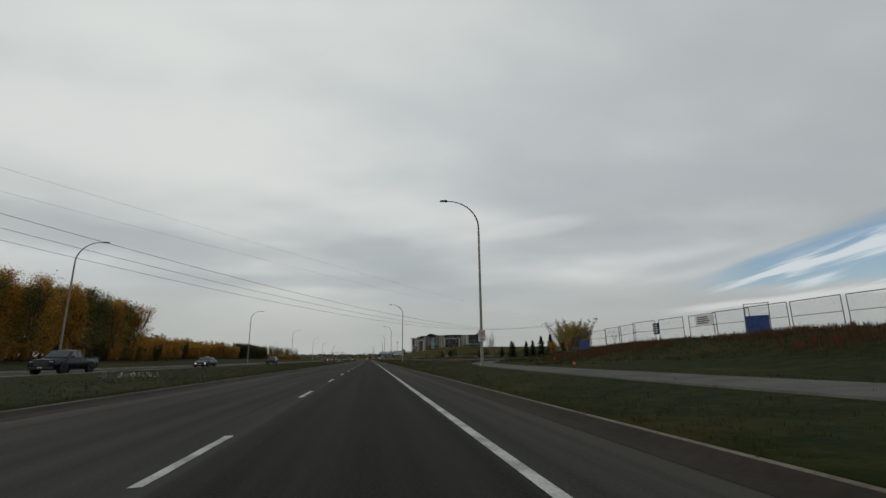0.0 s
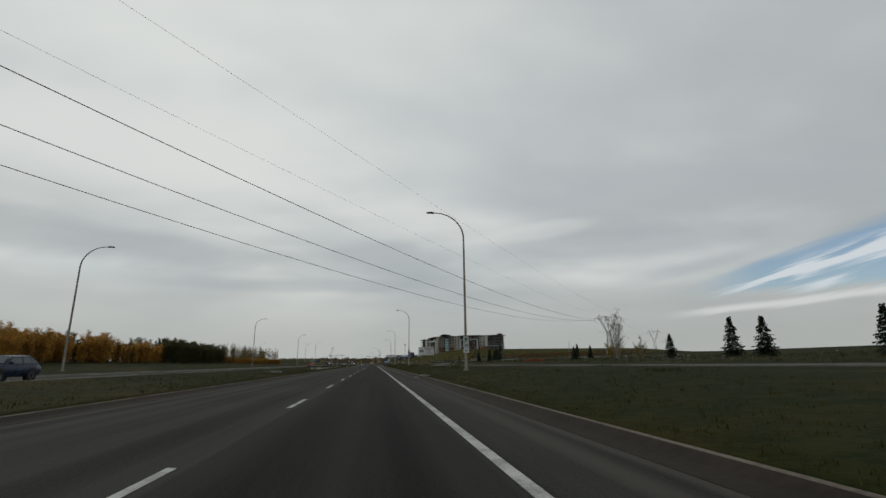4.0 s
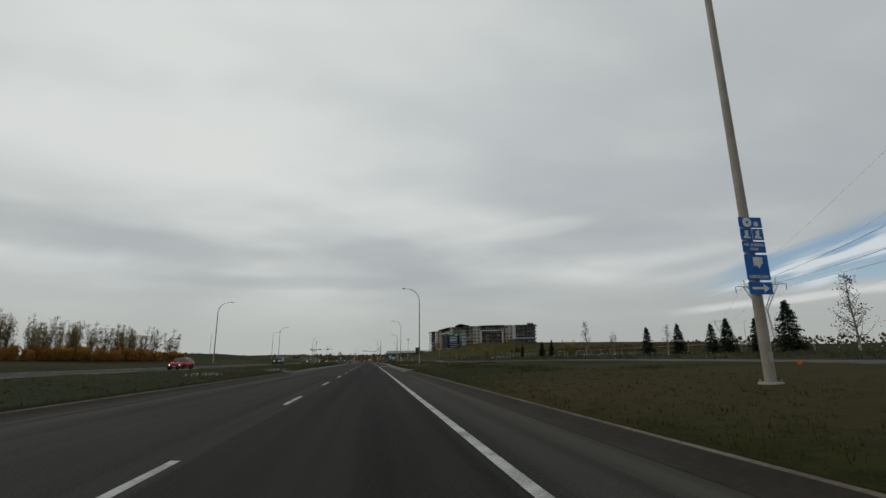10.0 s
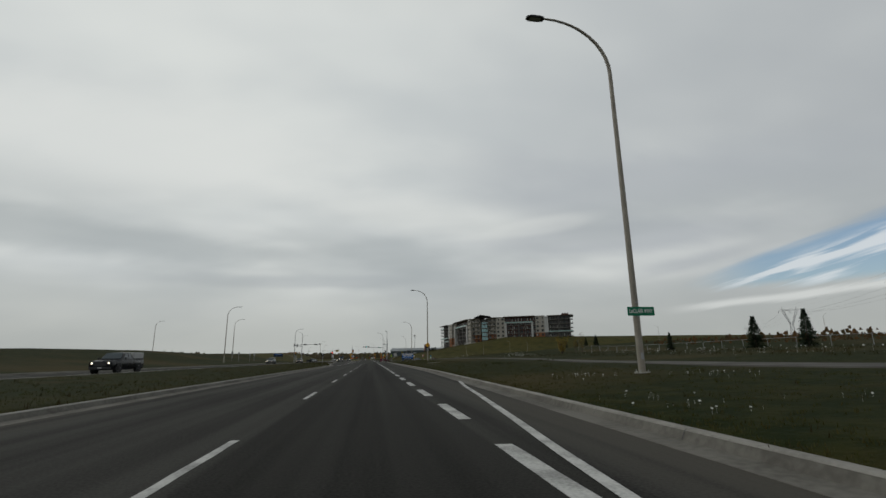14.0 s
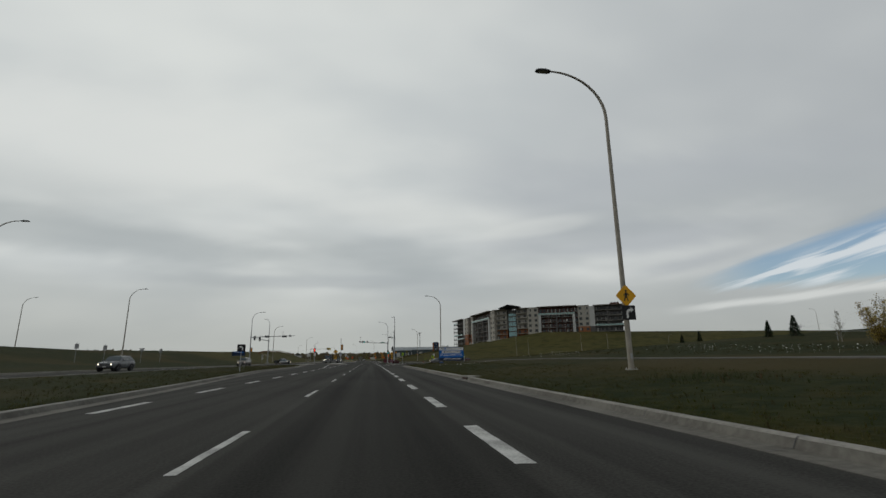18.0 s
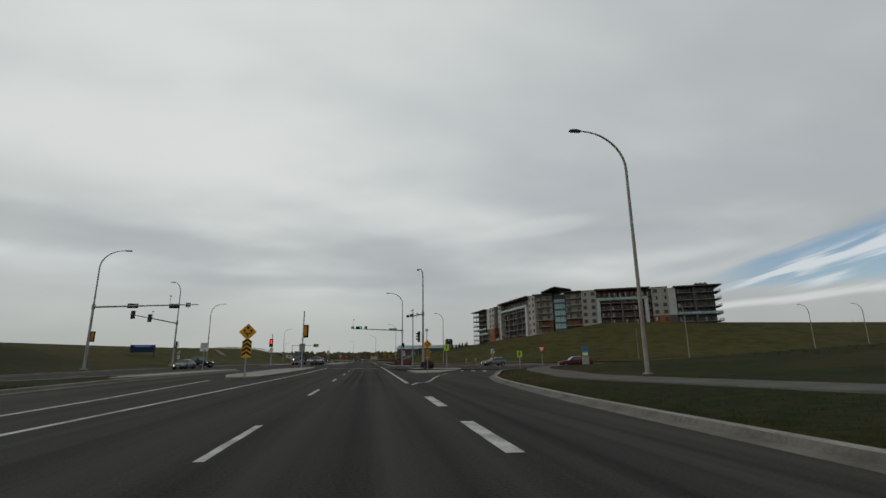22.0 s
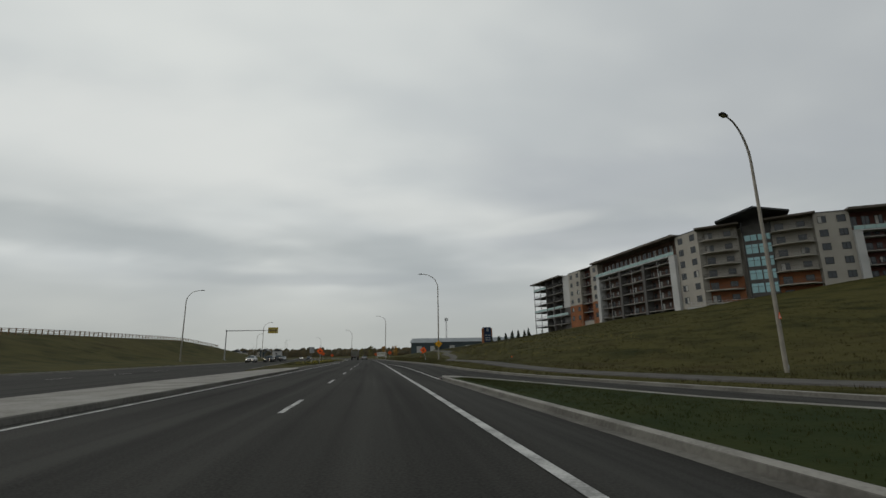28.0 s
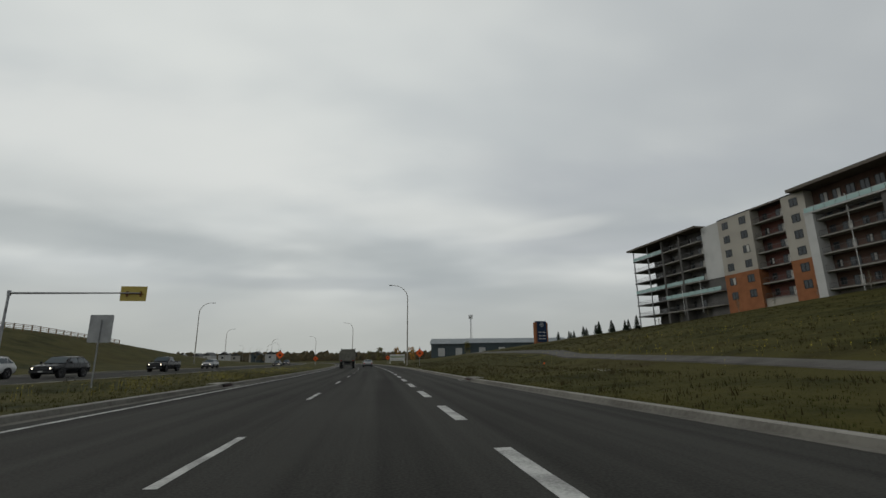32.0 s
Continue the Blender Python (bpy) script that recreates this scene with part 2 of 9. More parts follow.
def mat(name, a, b=None, rough=0.7, scale=3.0, fine=40.0, bump=0.0, spec=0.25, metal=0.0, rand=0.0, island=False, emit=0.0, world_space=False, coat=0.0):
    """A surface of two colours mixed by coarse and fine noise, with relief and gloss."""
    if name in MATS:
        return MATS[name]
    m = bpy.data.materials.new(name)
    MATS[name] = m
    m.use_nodes = True
    nt = m.node_tree
    N, L = nt.nodes.new, nt.links.new
    p = nt.nodes["Principled BSDF"]
    b = b or tuple(c * 0.75 for c in a)
    if world_space:
        vec = N("ShaderNodeNewGeometry").outputs["Position"]
    else:
        vec = N("ShaderNodeTexCoord").outputs["Object"]

    def noise_(s, d):
        n = N("ShaderNodeTexNoise")
        n.inputs["Scale"].default_value, n.inputs["Detail"].default_value = s, d
        L(vec, n.inputs["Vector"])
        return n.outputs[0]

    n1, n2 = noise_(scale, 4.0), noise_(fine, 3.0)
    add = N("ShaderNodeMath")
    add.operation = "MULTIPLY_ADD"
    L(n1, add.inputs[0])
    add.inputs[1].default_value = 0.65
    sub = N("ShaderNodeMath")
    sub.operation = "MULTIPLY"
    L(n2, sub.inputs[0])
    sub.inputs[1].default_value = 0.35
    L(sub.outputs[0], add.inputs[2])
    rng = N("ShaderNodeMapRange")
    rng.interpolation_type = "SMOOTHSTEP"
    rng.inputs[1].default_value, rng.inputs[2].default_value = 0.36, 0.66
    L(add.outputs[0], rng.inputs[0])
    mx = N("ShaderNodeMix")
    mx.data_type = "RGBA"
    L(rng.outputs[0], mx.inputs["Factor"])
    mx.inputs[6].default_value, mx.inputs[7].default_value = (*a, 1), (*b, 1)
    col = mx.outputs[2]
    if rand or island:
        if island:
            r = N("ShaderNodeNewGeometry").outputs["Random Per Island"]
        else:
            r = N("ShaderNodeObjectInfo").outputs["Random"]
        k = N("ShaderNodeMapRange")
        L(r, k.inputs[0])
        k.inputs[3].default_value, k.inputs[4].default_value = 1 - (rand or 0.3), 1 + (rand or 0.3)
        sc = N("ShaderNodeVectorMath")
        sc.operation = "SCALE"
        L(col, sc.inputs[0])
        L(k.outputs[0], sc.inputs["Scale"])
        col = sc.outputs[0]
    L(col, p.inputs["Base Color"])
    rr = N("ShaderNodeMapRange")
    L(n1, rr.inputs[0])
    rr.inputs[3].default_value, rr.inputs[4].default_value = max(0.02, rough - 0.08), min(1.0, rough + 0.08)
    L(rr.outputs[0], p.inputs["Roughness"])
    p.inputs["Metallic"].default_value = metal
    p.inputs["Specular IOR Level"].default_value = spec
    p.inputs["Coat Weight"].default_value = coat
    p.inputs["Coat Roughness"].default_value = 0.06
    if bump:
        bp = N("ShaderNodeBump")
        bp.inputs["Strength"].default_value = bump
        bp.inputs["Distance"].default_value = 0.02
        L(n2, bp.inputs["Height"])
        L(bp.outputs[0], p.inputs["Normal"])
    if emit:
        L(col, p.inputs["Emission Color"])
        p.inputs["Emission Strength"].default_value = emit
    return m


def leaf_mat(name, cols, rough=0.6):
    """Leaves that differ one by one and let some light through."""
    if name in MATS:
        return MATS[name]
    m = bpy.data.materials.new(name)
    MATS[name] = m
    m.use_nodes = True
    nt = m.node_tree
    N, L = nt.nodes.new, nt.links.new
    p = nt.nodes["Principled BSDF"]
    g = N("ShaderNodeNewGeometry")
    ramp = N("ShaderNodeValToRGB")
    e = ramp.color_ramp.elements
    while len(e) < len(cols):
        e.new(0.5)
    for i, c in enumerate(cols):
        e[i].position, e[i].color = i / max(1, len(cols) - 1), (*c, 1)
    n = N("ShaderNodeTexNoise")
    n.inputs["Scale"].default_value = 0.35
    L(g.outputs["Position"], n.inputs["Vector"])
    ad = N("ShaderNodeMath")
    ad.operation = "MULTIPLY_ADD"
    L(g.outputs["Random Per Island"], ad.inputs[0])
    ad.inputs[1].default_value = 0.55
    s = N("ShaderNodeMath")
    s.operation = "MULTIPLY_ADD"
    L(n.outputs[0], s.inputs[0])
    s.inputs[1].default_value, s.inputs[2].default_value = 1.1, -0.33
    L(s.outputs[0], ad.inputs[2])
    L(ad.outputs[0], ramp.inputs[0])
    L(ramp.outputs[0], p.inputs["Base Color"])
    p.inputs["Roughness"].default_value = rough
    p.inputs["Specular IOR Level"].default_value = 0.15
    tr = N("ShaderNodeBsdfTranslucent")
    L(ramp.outputs[0], tr.inputs[0])
    ms = N("ShaderNodeMixShader")
    ms.inputs[0].default_value = 0.25
    L(p.outputs[0], ms.inputs[1])
    L(tr.outputs[0], ms.inputs[2])
    L(ms.outputs[0], nt.nodes["Material Output"].inputs[0])
    return m


def road_mat():
    """Asphalt: a darker lane strip, polished wheel tracks, patches, cracks and rubber marks. The UV map holds metres across and along."""
    m = bpy.data.materials.new("asphalt")
    MATS["asphalt"] = m
    m.use_nodes = True
    nt = m.node_tree
    N, L = nt.nodes.new, nt.links.new
    p = nt.nodes["Principled BSDF"]
    uv = N("ShaderNodeUVMap")
    uv.uv_map = "metres"
    sep = N("ShaderNodeSeparateXYZ")
    L(uv.outputs[0], sep.inputs[0])
    u, y = sep.outputs[0], sep.outputs[1]

    def mth(op, a, b=None, c=None):
        n = N("ShaderNodeMath")
        n.operation = op
        for i, v in enumerate((a, b, c)):
            if v is None:
                continue
            if isinstance(v, (int, float)):
                n.inputs[i].default_value = v
            else:
                L(v, n.inputs[i])
        return n.outputs[0]

    def rng(src, lo, hi, o0=0.0, o1=1.0):
        n = N("ShaderNodeMapRange")
        n.interpolation_type = "SMOOTHSTEP"
        L(src, n.inputs[0])
        for i, v in enumerate((lo, hi, o0, o1)):
            n.inputs[1 + i].default_value = v
        return n.outputs[0]

    def tex(scale, detail, stretch=(1, 1, 1)):
        mp = N("ShaderNodeMapping")
        mp.inputs["Scale"].default_value = stretch
        L(uv.outputs[0], mp.inputs[0])
        n = N("ShaderNodeTexNoise")
        n.inputs["Scale"].default_value, n.inputs["Detail"].default_value = scale, detail
        L(mp.outputs[0], n.inputs["Vector"])
        return n.outputs[0]

    blotch, grain, streak = tex(0.25, 4, (1, 0.5, 1)), tex(28, 2), tex(0.9, 4, (1.6, 0.02, 1))
    k = mth("ADD", mth("ADD", mth("MULTIPLY", blotch, 0.28), mth("MULTIPLY", grain, 0.5)), mth("MULTIPLY", streak, 0.8))
    val = rng(k, 0.46, 1.0, 0.017, 0.054)
    # the newer mat in the driving lane, up to the widening
    wob = mth("MULTIPLY", mth("SUBTRACT", tex(0.08, 2, (0.1, 1, 1)), 0.5), 0.25)
    ue = mth("ADD", u, wob)
    lane = mth("MULTIPLY", rng(ue, -1.72, -1.60), rng(ue, 1.75, 1.63))
    lane = mth("MULTIPLY", lane, rng(y, 470, 350))
    val = mth("MULTIPLY", val, mth("SUBTRACT", 1.0, mth("MULTIPLY", lane, 0.34)))
    # wheel tracks
    def band(c, w):
        return rng(mth("ABSOLUTE", mth("SUBTRACT", u, c)), w, w * 0.3)
    tracks = mth("ADD", mth("ADD", band(-0.85, 0.45), band(0.85, 0.45)), mth("ADD", band(-4.5, 0.5), band(-2.9, 0.5)))
    val = mth("MULTIPLY", val, mth("SUBTRACT", 1.0, mth("MULTIPLY", tracks, mth("MULTIPLY", streak, 0.22))))
    # rubber laid down by braking before the junction, and a swerve further back
    rub = mth("ADD", band(-0.75, 0.17), mth("ADD", band(-1.15, 0.15), mth("ADD", band(0.7, 0.16), band(-0.35, 0.10))))
    rub = mth("MULTIPLY", rub, mth("MULTIPLY", rng(y, 468, 486), rng(y, 512, 500)))
    c2 = mth("ADD", mth("MULTIPLY", mth("SUBTRACT", y, 228), 0.055), -4.3)
    sw = mth("ADD", rng(mth("ABSOLUTE", mth("SUBTRACT", u, c2)), 0.13, 0.05), rng(mth("ABSOLUTE", mth("SUBTRACT", mth("SUBTRACT", u, c2), -1.5)), 0.13, 0.05))
    sw = mth("MULTIPLY", sw, mth("MULTIPLY", rng(y, 233, 240), rng(y, 268, 255)))
    val = mth("MULTIPLY", val, mth("SUBTRACT", 1.0, mth("MULTIPLY", mth("MAXIMUM", rub, sw), 0.42)))
    # dusty, paler margin towards the gutters
    dust = mth("MAXIMUM", rng(u, 2.2, 3.4), rng(u, -5.6, -6.8))
    dust = mth("MULTIPLY", dust, rng(y, 330, 280))
    dust = mth("MULTIPLY", dust, rng(streak, 0.3, 0.7))
    comb = N("ShaderNodeCombineColor")
    L(mth("MULTIPLY", val, 1.02), comb.inputs[0])
    L(mth("MULTIPLY", val, 1.0), comb.inputs[1])
    L(mth("MULTIPLY", val, 0.90), comb.inputs[2])
    mx = N("ShaderNodeMix")
    mx.data_type = "RGBA"
    L(mth("MULTIPLY", dust, 0.8), mx.inputs["Factor"])
    L(comb.outputs[0], mx.inputs[6])
    mx.inputs[7].default_value = (0.080, 0.073, 0.060, 1)
    L(mx.outputs[2], p.inputs["Base Color"])
    p.inputs["Roughness"].default_value = 0.92
    p.inputs["Specular IOR Level"].default_value = 0.05
    bp = N("ShaderNodeBump")
    bp.inputs["Strength"].default_value, bp.inputs["Distance"].default_value = 0.6, 0.012
    L(grain, bp.inputs["Height"])
    L(bp.outputs[0], p.inputs["Normal"])
    return m


def turf_mat():
    """Autumn turf: dark green, straw and brown in patches, with finer mottling."""
    m = bpy.data.materials.new("turf")
    MATS["turf"] = m
    m.use_nodes = True
    nt = m.node_tree
    N, L = nt.nodes.new, nt.links.new
    p = nt.nodes["Principled BSDF"]
    geo = N("ShaderNodeNewGeometry")

    def tex(scale, detail, off=(0, 0, 0)):
        mp = N("ShaderNodeMapping")
        mp.inputs["Location"].default_value = off
        L(geo.outputs["Position"], mp.inputs[0])
        n = N("ShaderNodeTexNoise")
        n.inputs["Scale"].default_value, n.inputs["Detail"].default_value = scale, detail
        n.inputs["Roughness"].default_value = 0.6
        L(mp.outputs[0], n.inputs["Vector"])
        return n.outputs[0]

    def rng(src, lo, hi):
        n = N("ShaderNodeMapRange")
        n.interpolation_type = "SMOOTHSTEP"
        L(src, n.inputs[0])
        n.inputs[1].default_value, n.inputs[2].default_value = lo, hi
        return n.outputs[0]

    def mix(f, a, b):
        n = N("ShaderNodeMix")
        n.data_type = "RGBA"
        L(f, n.inputs["Factor"])
        for key, v in ((6, a), (7, b)):
            if isinstance(v, tuple):
                n.inputs[key].default_value = (*v, 1)
            else:
                L(v, n.inputs[key])
        return n.outputs[2]

    big, mid, small, tuft = tex(0.035, 4), tex(0.22, 5, (5, 9, 2)), tex(1.6, 5, (1, 3, 0)), tex(9, 4)
    col = mix(rng(small, 0.35, 0.68), (0.012, 0.018, 0.005), (0.027, 0.029, 0.008))
    col = mix(rng(mid, 0.53, 0.72), col, (0.041, 0.034, 0.011))
    col = mix(rng(big, 0.47, 0.66), col, (0.044, 0.035, 0.012))
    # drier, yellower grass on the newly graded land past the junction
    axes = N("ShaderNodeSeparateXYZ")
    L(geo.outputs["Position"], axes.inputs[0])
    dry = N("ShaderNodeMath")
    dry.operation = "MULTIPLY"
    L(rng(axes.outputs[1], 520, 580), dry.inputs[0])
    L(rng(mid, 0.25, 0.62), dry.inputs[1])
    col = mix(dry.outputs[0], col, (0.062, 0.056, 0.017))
    col = mix(rng(tuft, 0.58, 0.75), col, (0.010, 0.014, 0.005))
    L(col, p.inputs["Base Color"])
    p.inputs["Roughness"].default_value = 0.95
    p.inputs["Specular IOR Level"].default_value = 0.05
    bp = N("ShaderNodeBump")
    bp.inputs["Strength"].default_value, bp.inputs["Distance"].default_value = 0.8, 0.12
    L(small, bp.inputs["Height"])
    b2 = N("ShaderNodeBump")
    b2.inputs["Strength"].default_value, b2.inputs["Distance"].default_value = 0.7, 0.04
    L(tuft, b2.inputs["Height"])
    L(bp.outputs[0], b2.inputs["Normal"])
    L(b2.outputs[0], p.inputs["Normal"])
    return m


def glass_mat(name, tint=(0.02, 0.03, 0.035), rough=0.05):
    m = bpy.data.materials.new(name)
    MATS[name] = m
    m.use_nodes = True
    p = m.node_tree.nodes["Principled BSDF"]
    n = m.node_tree.nodes.new("ShaderNodeTexNoise")
    n.inputs["Scale"].default_value = 0.7
    mx = m.node_tree.nodes.new("ShaderNodeMix")
    mx.data_type = "RGBA"
    m.node_tree.links.new(n.outputs[0], mx.inputs["Factor"])
    mx.inputs[6].default_value, mx.inputs[7].default_value = (*tint, 1), (*(c * 2.2 for c in tint), 1)
    m.node_tree.links.new(mx.outputs[2], p.inputs["Base Color"])
    p.inputs["Roughness"].default_value = rough
    p.inputs["Specular IOR Level"].default_value = 0.6
    return m


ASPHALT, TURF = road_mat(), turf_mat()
PAINT = mat("road_paint", (0.50, 0.50, 0.475), (0.22, 0.22, 0.21), 0.75, 1.5, 22, 0.2, 0.2)
CONCRETE = mat("concrete", (0.36, 0.35, 0.32), (0.24, 0.23, 0.21), 0.85, 0.8, 14, 0.25, 0.15, world_space=True)
# darker than the top: shade and grime of the upright face put into the colour
KERB_SHADED = mat("kerb_concrete_shaded", (0.15, 0.143, 0.125), (0.085, 0.080, 0.070), 0.88, 0.6, 9, 0.3, 0.12, world_space=True)
GUTTER_PALE = mat("worn_kerb_lip", (0.17, 0.15, 0.125), (0.09, 0.075, 0.06), 0.9, 0.7, 10, 0.3, 0.1, world_space=True)
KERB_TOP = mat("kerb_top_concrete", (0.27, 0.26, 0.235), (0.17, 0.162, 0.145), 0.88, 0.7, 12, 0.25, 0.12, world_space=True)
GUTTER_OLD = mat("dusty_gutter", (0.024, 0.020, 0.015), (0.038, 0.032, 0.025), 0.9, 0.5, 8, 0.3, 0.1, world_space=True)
SLAB = mat("island_concrete", (0.27, 0.26, 0.235), (0.17, 0.16, 0.14), 0.85, 0.7, 11, 0.2, 0.15, world_space=True)
TRAIL = mat("trail_asphalt", (0.105, 0.10, 0.09), (0.07, 0.066, 0.06), 0.9, 0.7, 16, 0.2, 0.1, world_space=True)
STEEL = mat("galvanised_steel", (0.34, 0.345, 0.35), (0.24, 0.245, 0.25), 0.5, 2.0, 30, 0.05, 0.4, 0.55)
POLE = mat("weathered_pole", (0.30, 0.275, 0.23), (0.215, 0.195, 0.165), 0.62, 1.2, 22, 0.05, 0.3, 0.25)
DARK = mat("dark_metal", (0.025, 0.025, 0.027), (0.04, 0.04, 0.042), 0.5, 4, 40, 0.0, 0.3)
BLACK = mat("sign_black", (0.012, 0.012, 0.013), (0.02, 0.02, 0.021), 0.6)
WHITE = mat("sign_white", (0.66, 0.66, 0.65), (0.55, 0.55, 0.54), 0.6)
YELLOW = mat("sign_yellow", (0.72, 0.36, 0.012), (0.62, 0.30, 0.01), 0.55)
LIME = mat("sign_lime", (0.42, 0.66, 0.02), (0.36, 0.58, 0.02), 0.55)
ORANGE = mat("sign_orange", (0.85, 0.13, 0.02), (0.75, 0.11, 0.02), 0.55)
GREEN = mat("sign_green", (0.005, 0.17, 0.085), (0.005, 0.14, 0.07), 0.55)
BLUE = mat("sign_blue", (0.01, 0.12, 0.42), (0.01, 0.10, 0.36), 0.55)
NAVY = mat("sign_navy", (0.006, 0.018, 0.05), (0.01, 0.025, 0.06), 0.55)
RED = mat("sign_red", (0.5, 0.02, 0.02), (0.42, 0.02, 0.02), 0.55)
WOOD = mat("weathered_timber", (0.20, 0.125, 0.065), (0.12, 0.075, 0.04), 0.85, 1.5, 18, 0.3, 0.1)
SIGNAL_YELLOW = mat("signal_yellow", (0.55, 0.22, 0.01), (0.45, 0.18, 0.01), 0.5)
RED_ON = mat("lit_red_lens", (1.0, 0.03, 0.015), (0.9, 0.03, 0.01), 0.4, emit=2.2)
GREEN_ON = mat("lit_green_lens", (0.03, 0.75, 0.72), (0.03, 0.66, 0.64), 0.4, emit=1.1)
LENS_OFF = mat("dark_lens", (0.02, 0.015, 0.012), (0.03, 0.02, 0.015), 0.25, spec=0.5)
LAMP_ON = mat("lit_headlamp", (1.0, 0.86, 0.62), (1.0, 0.9, 0.7), 0.3, emit=3.0)
LAMP_OFF = mat("clear_headlamp", (0.5, 0.5, 0.5), (0.4, 0.4, 0.4), 0.15, spec=0.6)
AMBER = mat("amber_lens", (0.8, 0.28, 0.02), (0.7, 0.22, 0.02), 0.3)
TAIL = mat("tail_lens", (0.35, 0.01, 0.01), (0.28, 0.01, 0.01), 0.25, spec=0.5)
RUBBER = mat("tyre_rubber", (0.018, 0.018, 0.018), (0.028, 0.028, 0.027), 0.85, 3, 30, 0.1, 0.2)
RIM = mat("alloy_rim", (0.35, 0.35, 0.36), (0.25, 0.25, 0.26), 0.35, 6, 40, 0.0, 0.5, 0.7)
CARGLASS = glass_mat("car_glass")
PANE = glass_mat("window_pane", (0.010, 0.013, 0.015), 0.12)
# teal tint, paled so that the base colour carries the sky's reflection
TEAL = glass_mat("teal_glass_sky_sheen", (0.17, 0.30, 0.32), 0.05)
BARK = mat("grey_bark", (0.12, 0.10, 0.085), (0.07, 0.058, 0.05), 0.9, 3, 20, 0.3, 0.1)
PALEBARK = mat("pale_aspen_bark", (0.26, 0.245, 0.21), (0.14, 0.13, 0.11), 0.9, 3, 20, 0.2, 0.1)


# ---- mesh helpers ----
class Mesh:
    """Collects vertices and faces of one part."""

    def __init__(self):
        self.v, self.f = [], []

    def add(self, verts, faces):
        k = len(self.v)
        self.v += [tuple(p) for p in verts]
        self.f += [tuple(i + k for i in f) for f in faces]
        return self

    def box(self, x0, x1, y0, y1, z0, z1, m=None, bevel=0.0):
        if bevel:
            b = bevel
            pts, faces = [], []
            ring = [(x0 + b, y0), (x1 - b, y0), (x1, y0 + b), (x1, y1 - b), (x1 - b, y1), (x0 + b, y1), (x0, y1 - b), (x0, y0 + b)]
            cx, cy = (x0 + x1) / 2, (y0 + y1) / 2
            for z, k in ((z0, b), (z0 + b, 0), (z1 - b, 0), (z1, b)):
                for px, py in ring:
                    sx = 1 if px > cx else -1
                    sy = 1 if py > cy else -1
                    pts.append((px - sx * k * 0.7, py - sy * k * 0.7, z))
            for r in range(3):
                for i in range(8):
                    j = (i + 1) % 8
                    faces.append((r * 8 + i, r * 8 + j, r * 8 + 8 + j, r * 8 + 8 + i))
            faces += [tuple(range(7, -1, -1)), tuple(range(24, 32))]
        else:
            pts = [(x, y, z) for z in (z0, z1) for x, y in ((x0, y0), (x1, y0), (x1, y1), (x0, y1))]
            faces = [(3, 2, 1, 0), (4, 5, 6, 7), (0, 1, 5, 4), (1, 2, 6, 5), (2, 3, 7, 6), (3, 0, 4, 7)]
        if m is not None:
            pts = [m @ Vector(p) for p in pts]
        return self.add(pts, faces)

    def prism(self, outline, z0, z1, m=None):
        """An upright prism over a 2D outline (counter-clockwise)."""
        n = len(outline)
        pts = [(x, y, z) for z in (z0, z1) for x, y in outline]
        faces = [tuple(range(n - 1, -1, -1)), tuple(range(n, 2 * n))] + [(i, (i + 1) % n, n + (i + 1) % n, n + i) for i in range(n)]
        if m is not None:
            pts = [m @ Vector(p) for p in pts]
        return self.add(pts, faces)

    def tube(self, pts, radii, n=8, caps=True):
        pts = [Vector(p) for p in pts]
        if not hasattr(radii, "__len__"):
            radii = [radii] * len(pts)
        k, rings = len(self.v), []
        t0 = (pts[1] - pts[0]).normalized()
        ref = Vector((1, 0, 0)) if abs(t0.x) < 0.8 else Vector((0, 1, 0))
        for i, p in enumerate(pts):
            t = (pts[min(i + 1, len(pts) - 1)] - pts[max(i - 1, 0)]).normalized()
            a = t.cross(ref).normalized()
            b = t.cross(a)
            for j in range(n):
                w = 2 * math.pi * j / n
                self.v.append(tuple(p + (a * math.cos(w) + b * math.sin(w)) * radii[i]))
        for i in range(len(pts) - 1):
            for j in range(n):
                j2 = (j + 1) % n
                self.f.append((k + i * n + j, k + i * n + j2, k + (i + 1) * n + j2, k + (i + 1) * n + j))
        if caps:
            self.f.append(tuple(k + j for j in range(n - 1, -1, -1)))
            self.f.append(tuple(k + (len(pts) - 1) * n + j for j in range(n)))
        return self

    def disc(self, c, axis, r, depth, n=14):
        a = Vector(axis).normalized()
        return self.tube([Vector(c) - a * depth / 2, Vector(c) + a * depth / 2], r, n)

    def data(self, name, material, smooth=False):
        me = bpy.data.meshes.new(name)
        me.from_pydata(self.v, [], self.f)
        if material is not None:
            me.materials.append(material)
        me.update()
        if smooth:
            me.polygons.foreach_set("use_smooth", [True] * len(me.polygons))
            me.set_sharp_from_angle(angle=radians(38))
        return me


def part(name, mesh, material, parent=None, label="", smooth=False):
    ob = new(name, mesh.data(name, material, smooth) if isinstance(mesh, Mesh) else mesh)
    if parent is not None:
        ob.parent = parent
    if label:
        ob["label"] = label
    return ob


def thing(name, label, category, m=None, group="", kind=""):
    """An empty that stands at a thing's base and carries its parts."""
    ob = new(name)
    ob.empty_display_size = 0.3
    if m is not None:
        ob.matrix_basis = m
    return tagged(ob, label, category, group, kind)


def at(u, y, z=None, turn=0.0):
    """A pose on the ground beside the road, turned with the road."""
    p = W(u, y, ground_z(u, y) if z is None else z)
    return pose(p.x, p.y, p.z, 0, 0, heading(y) + turn)


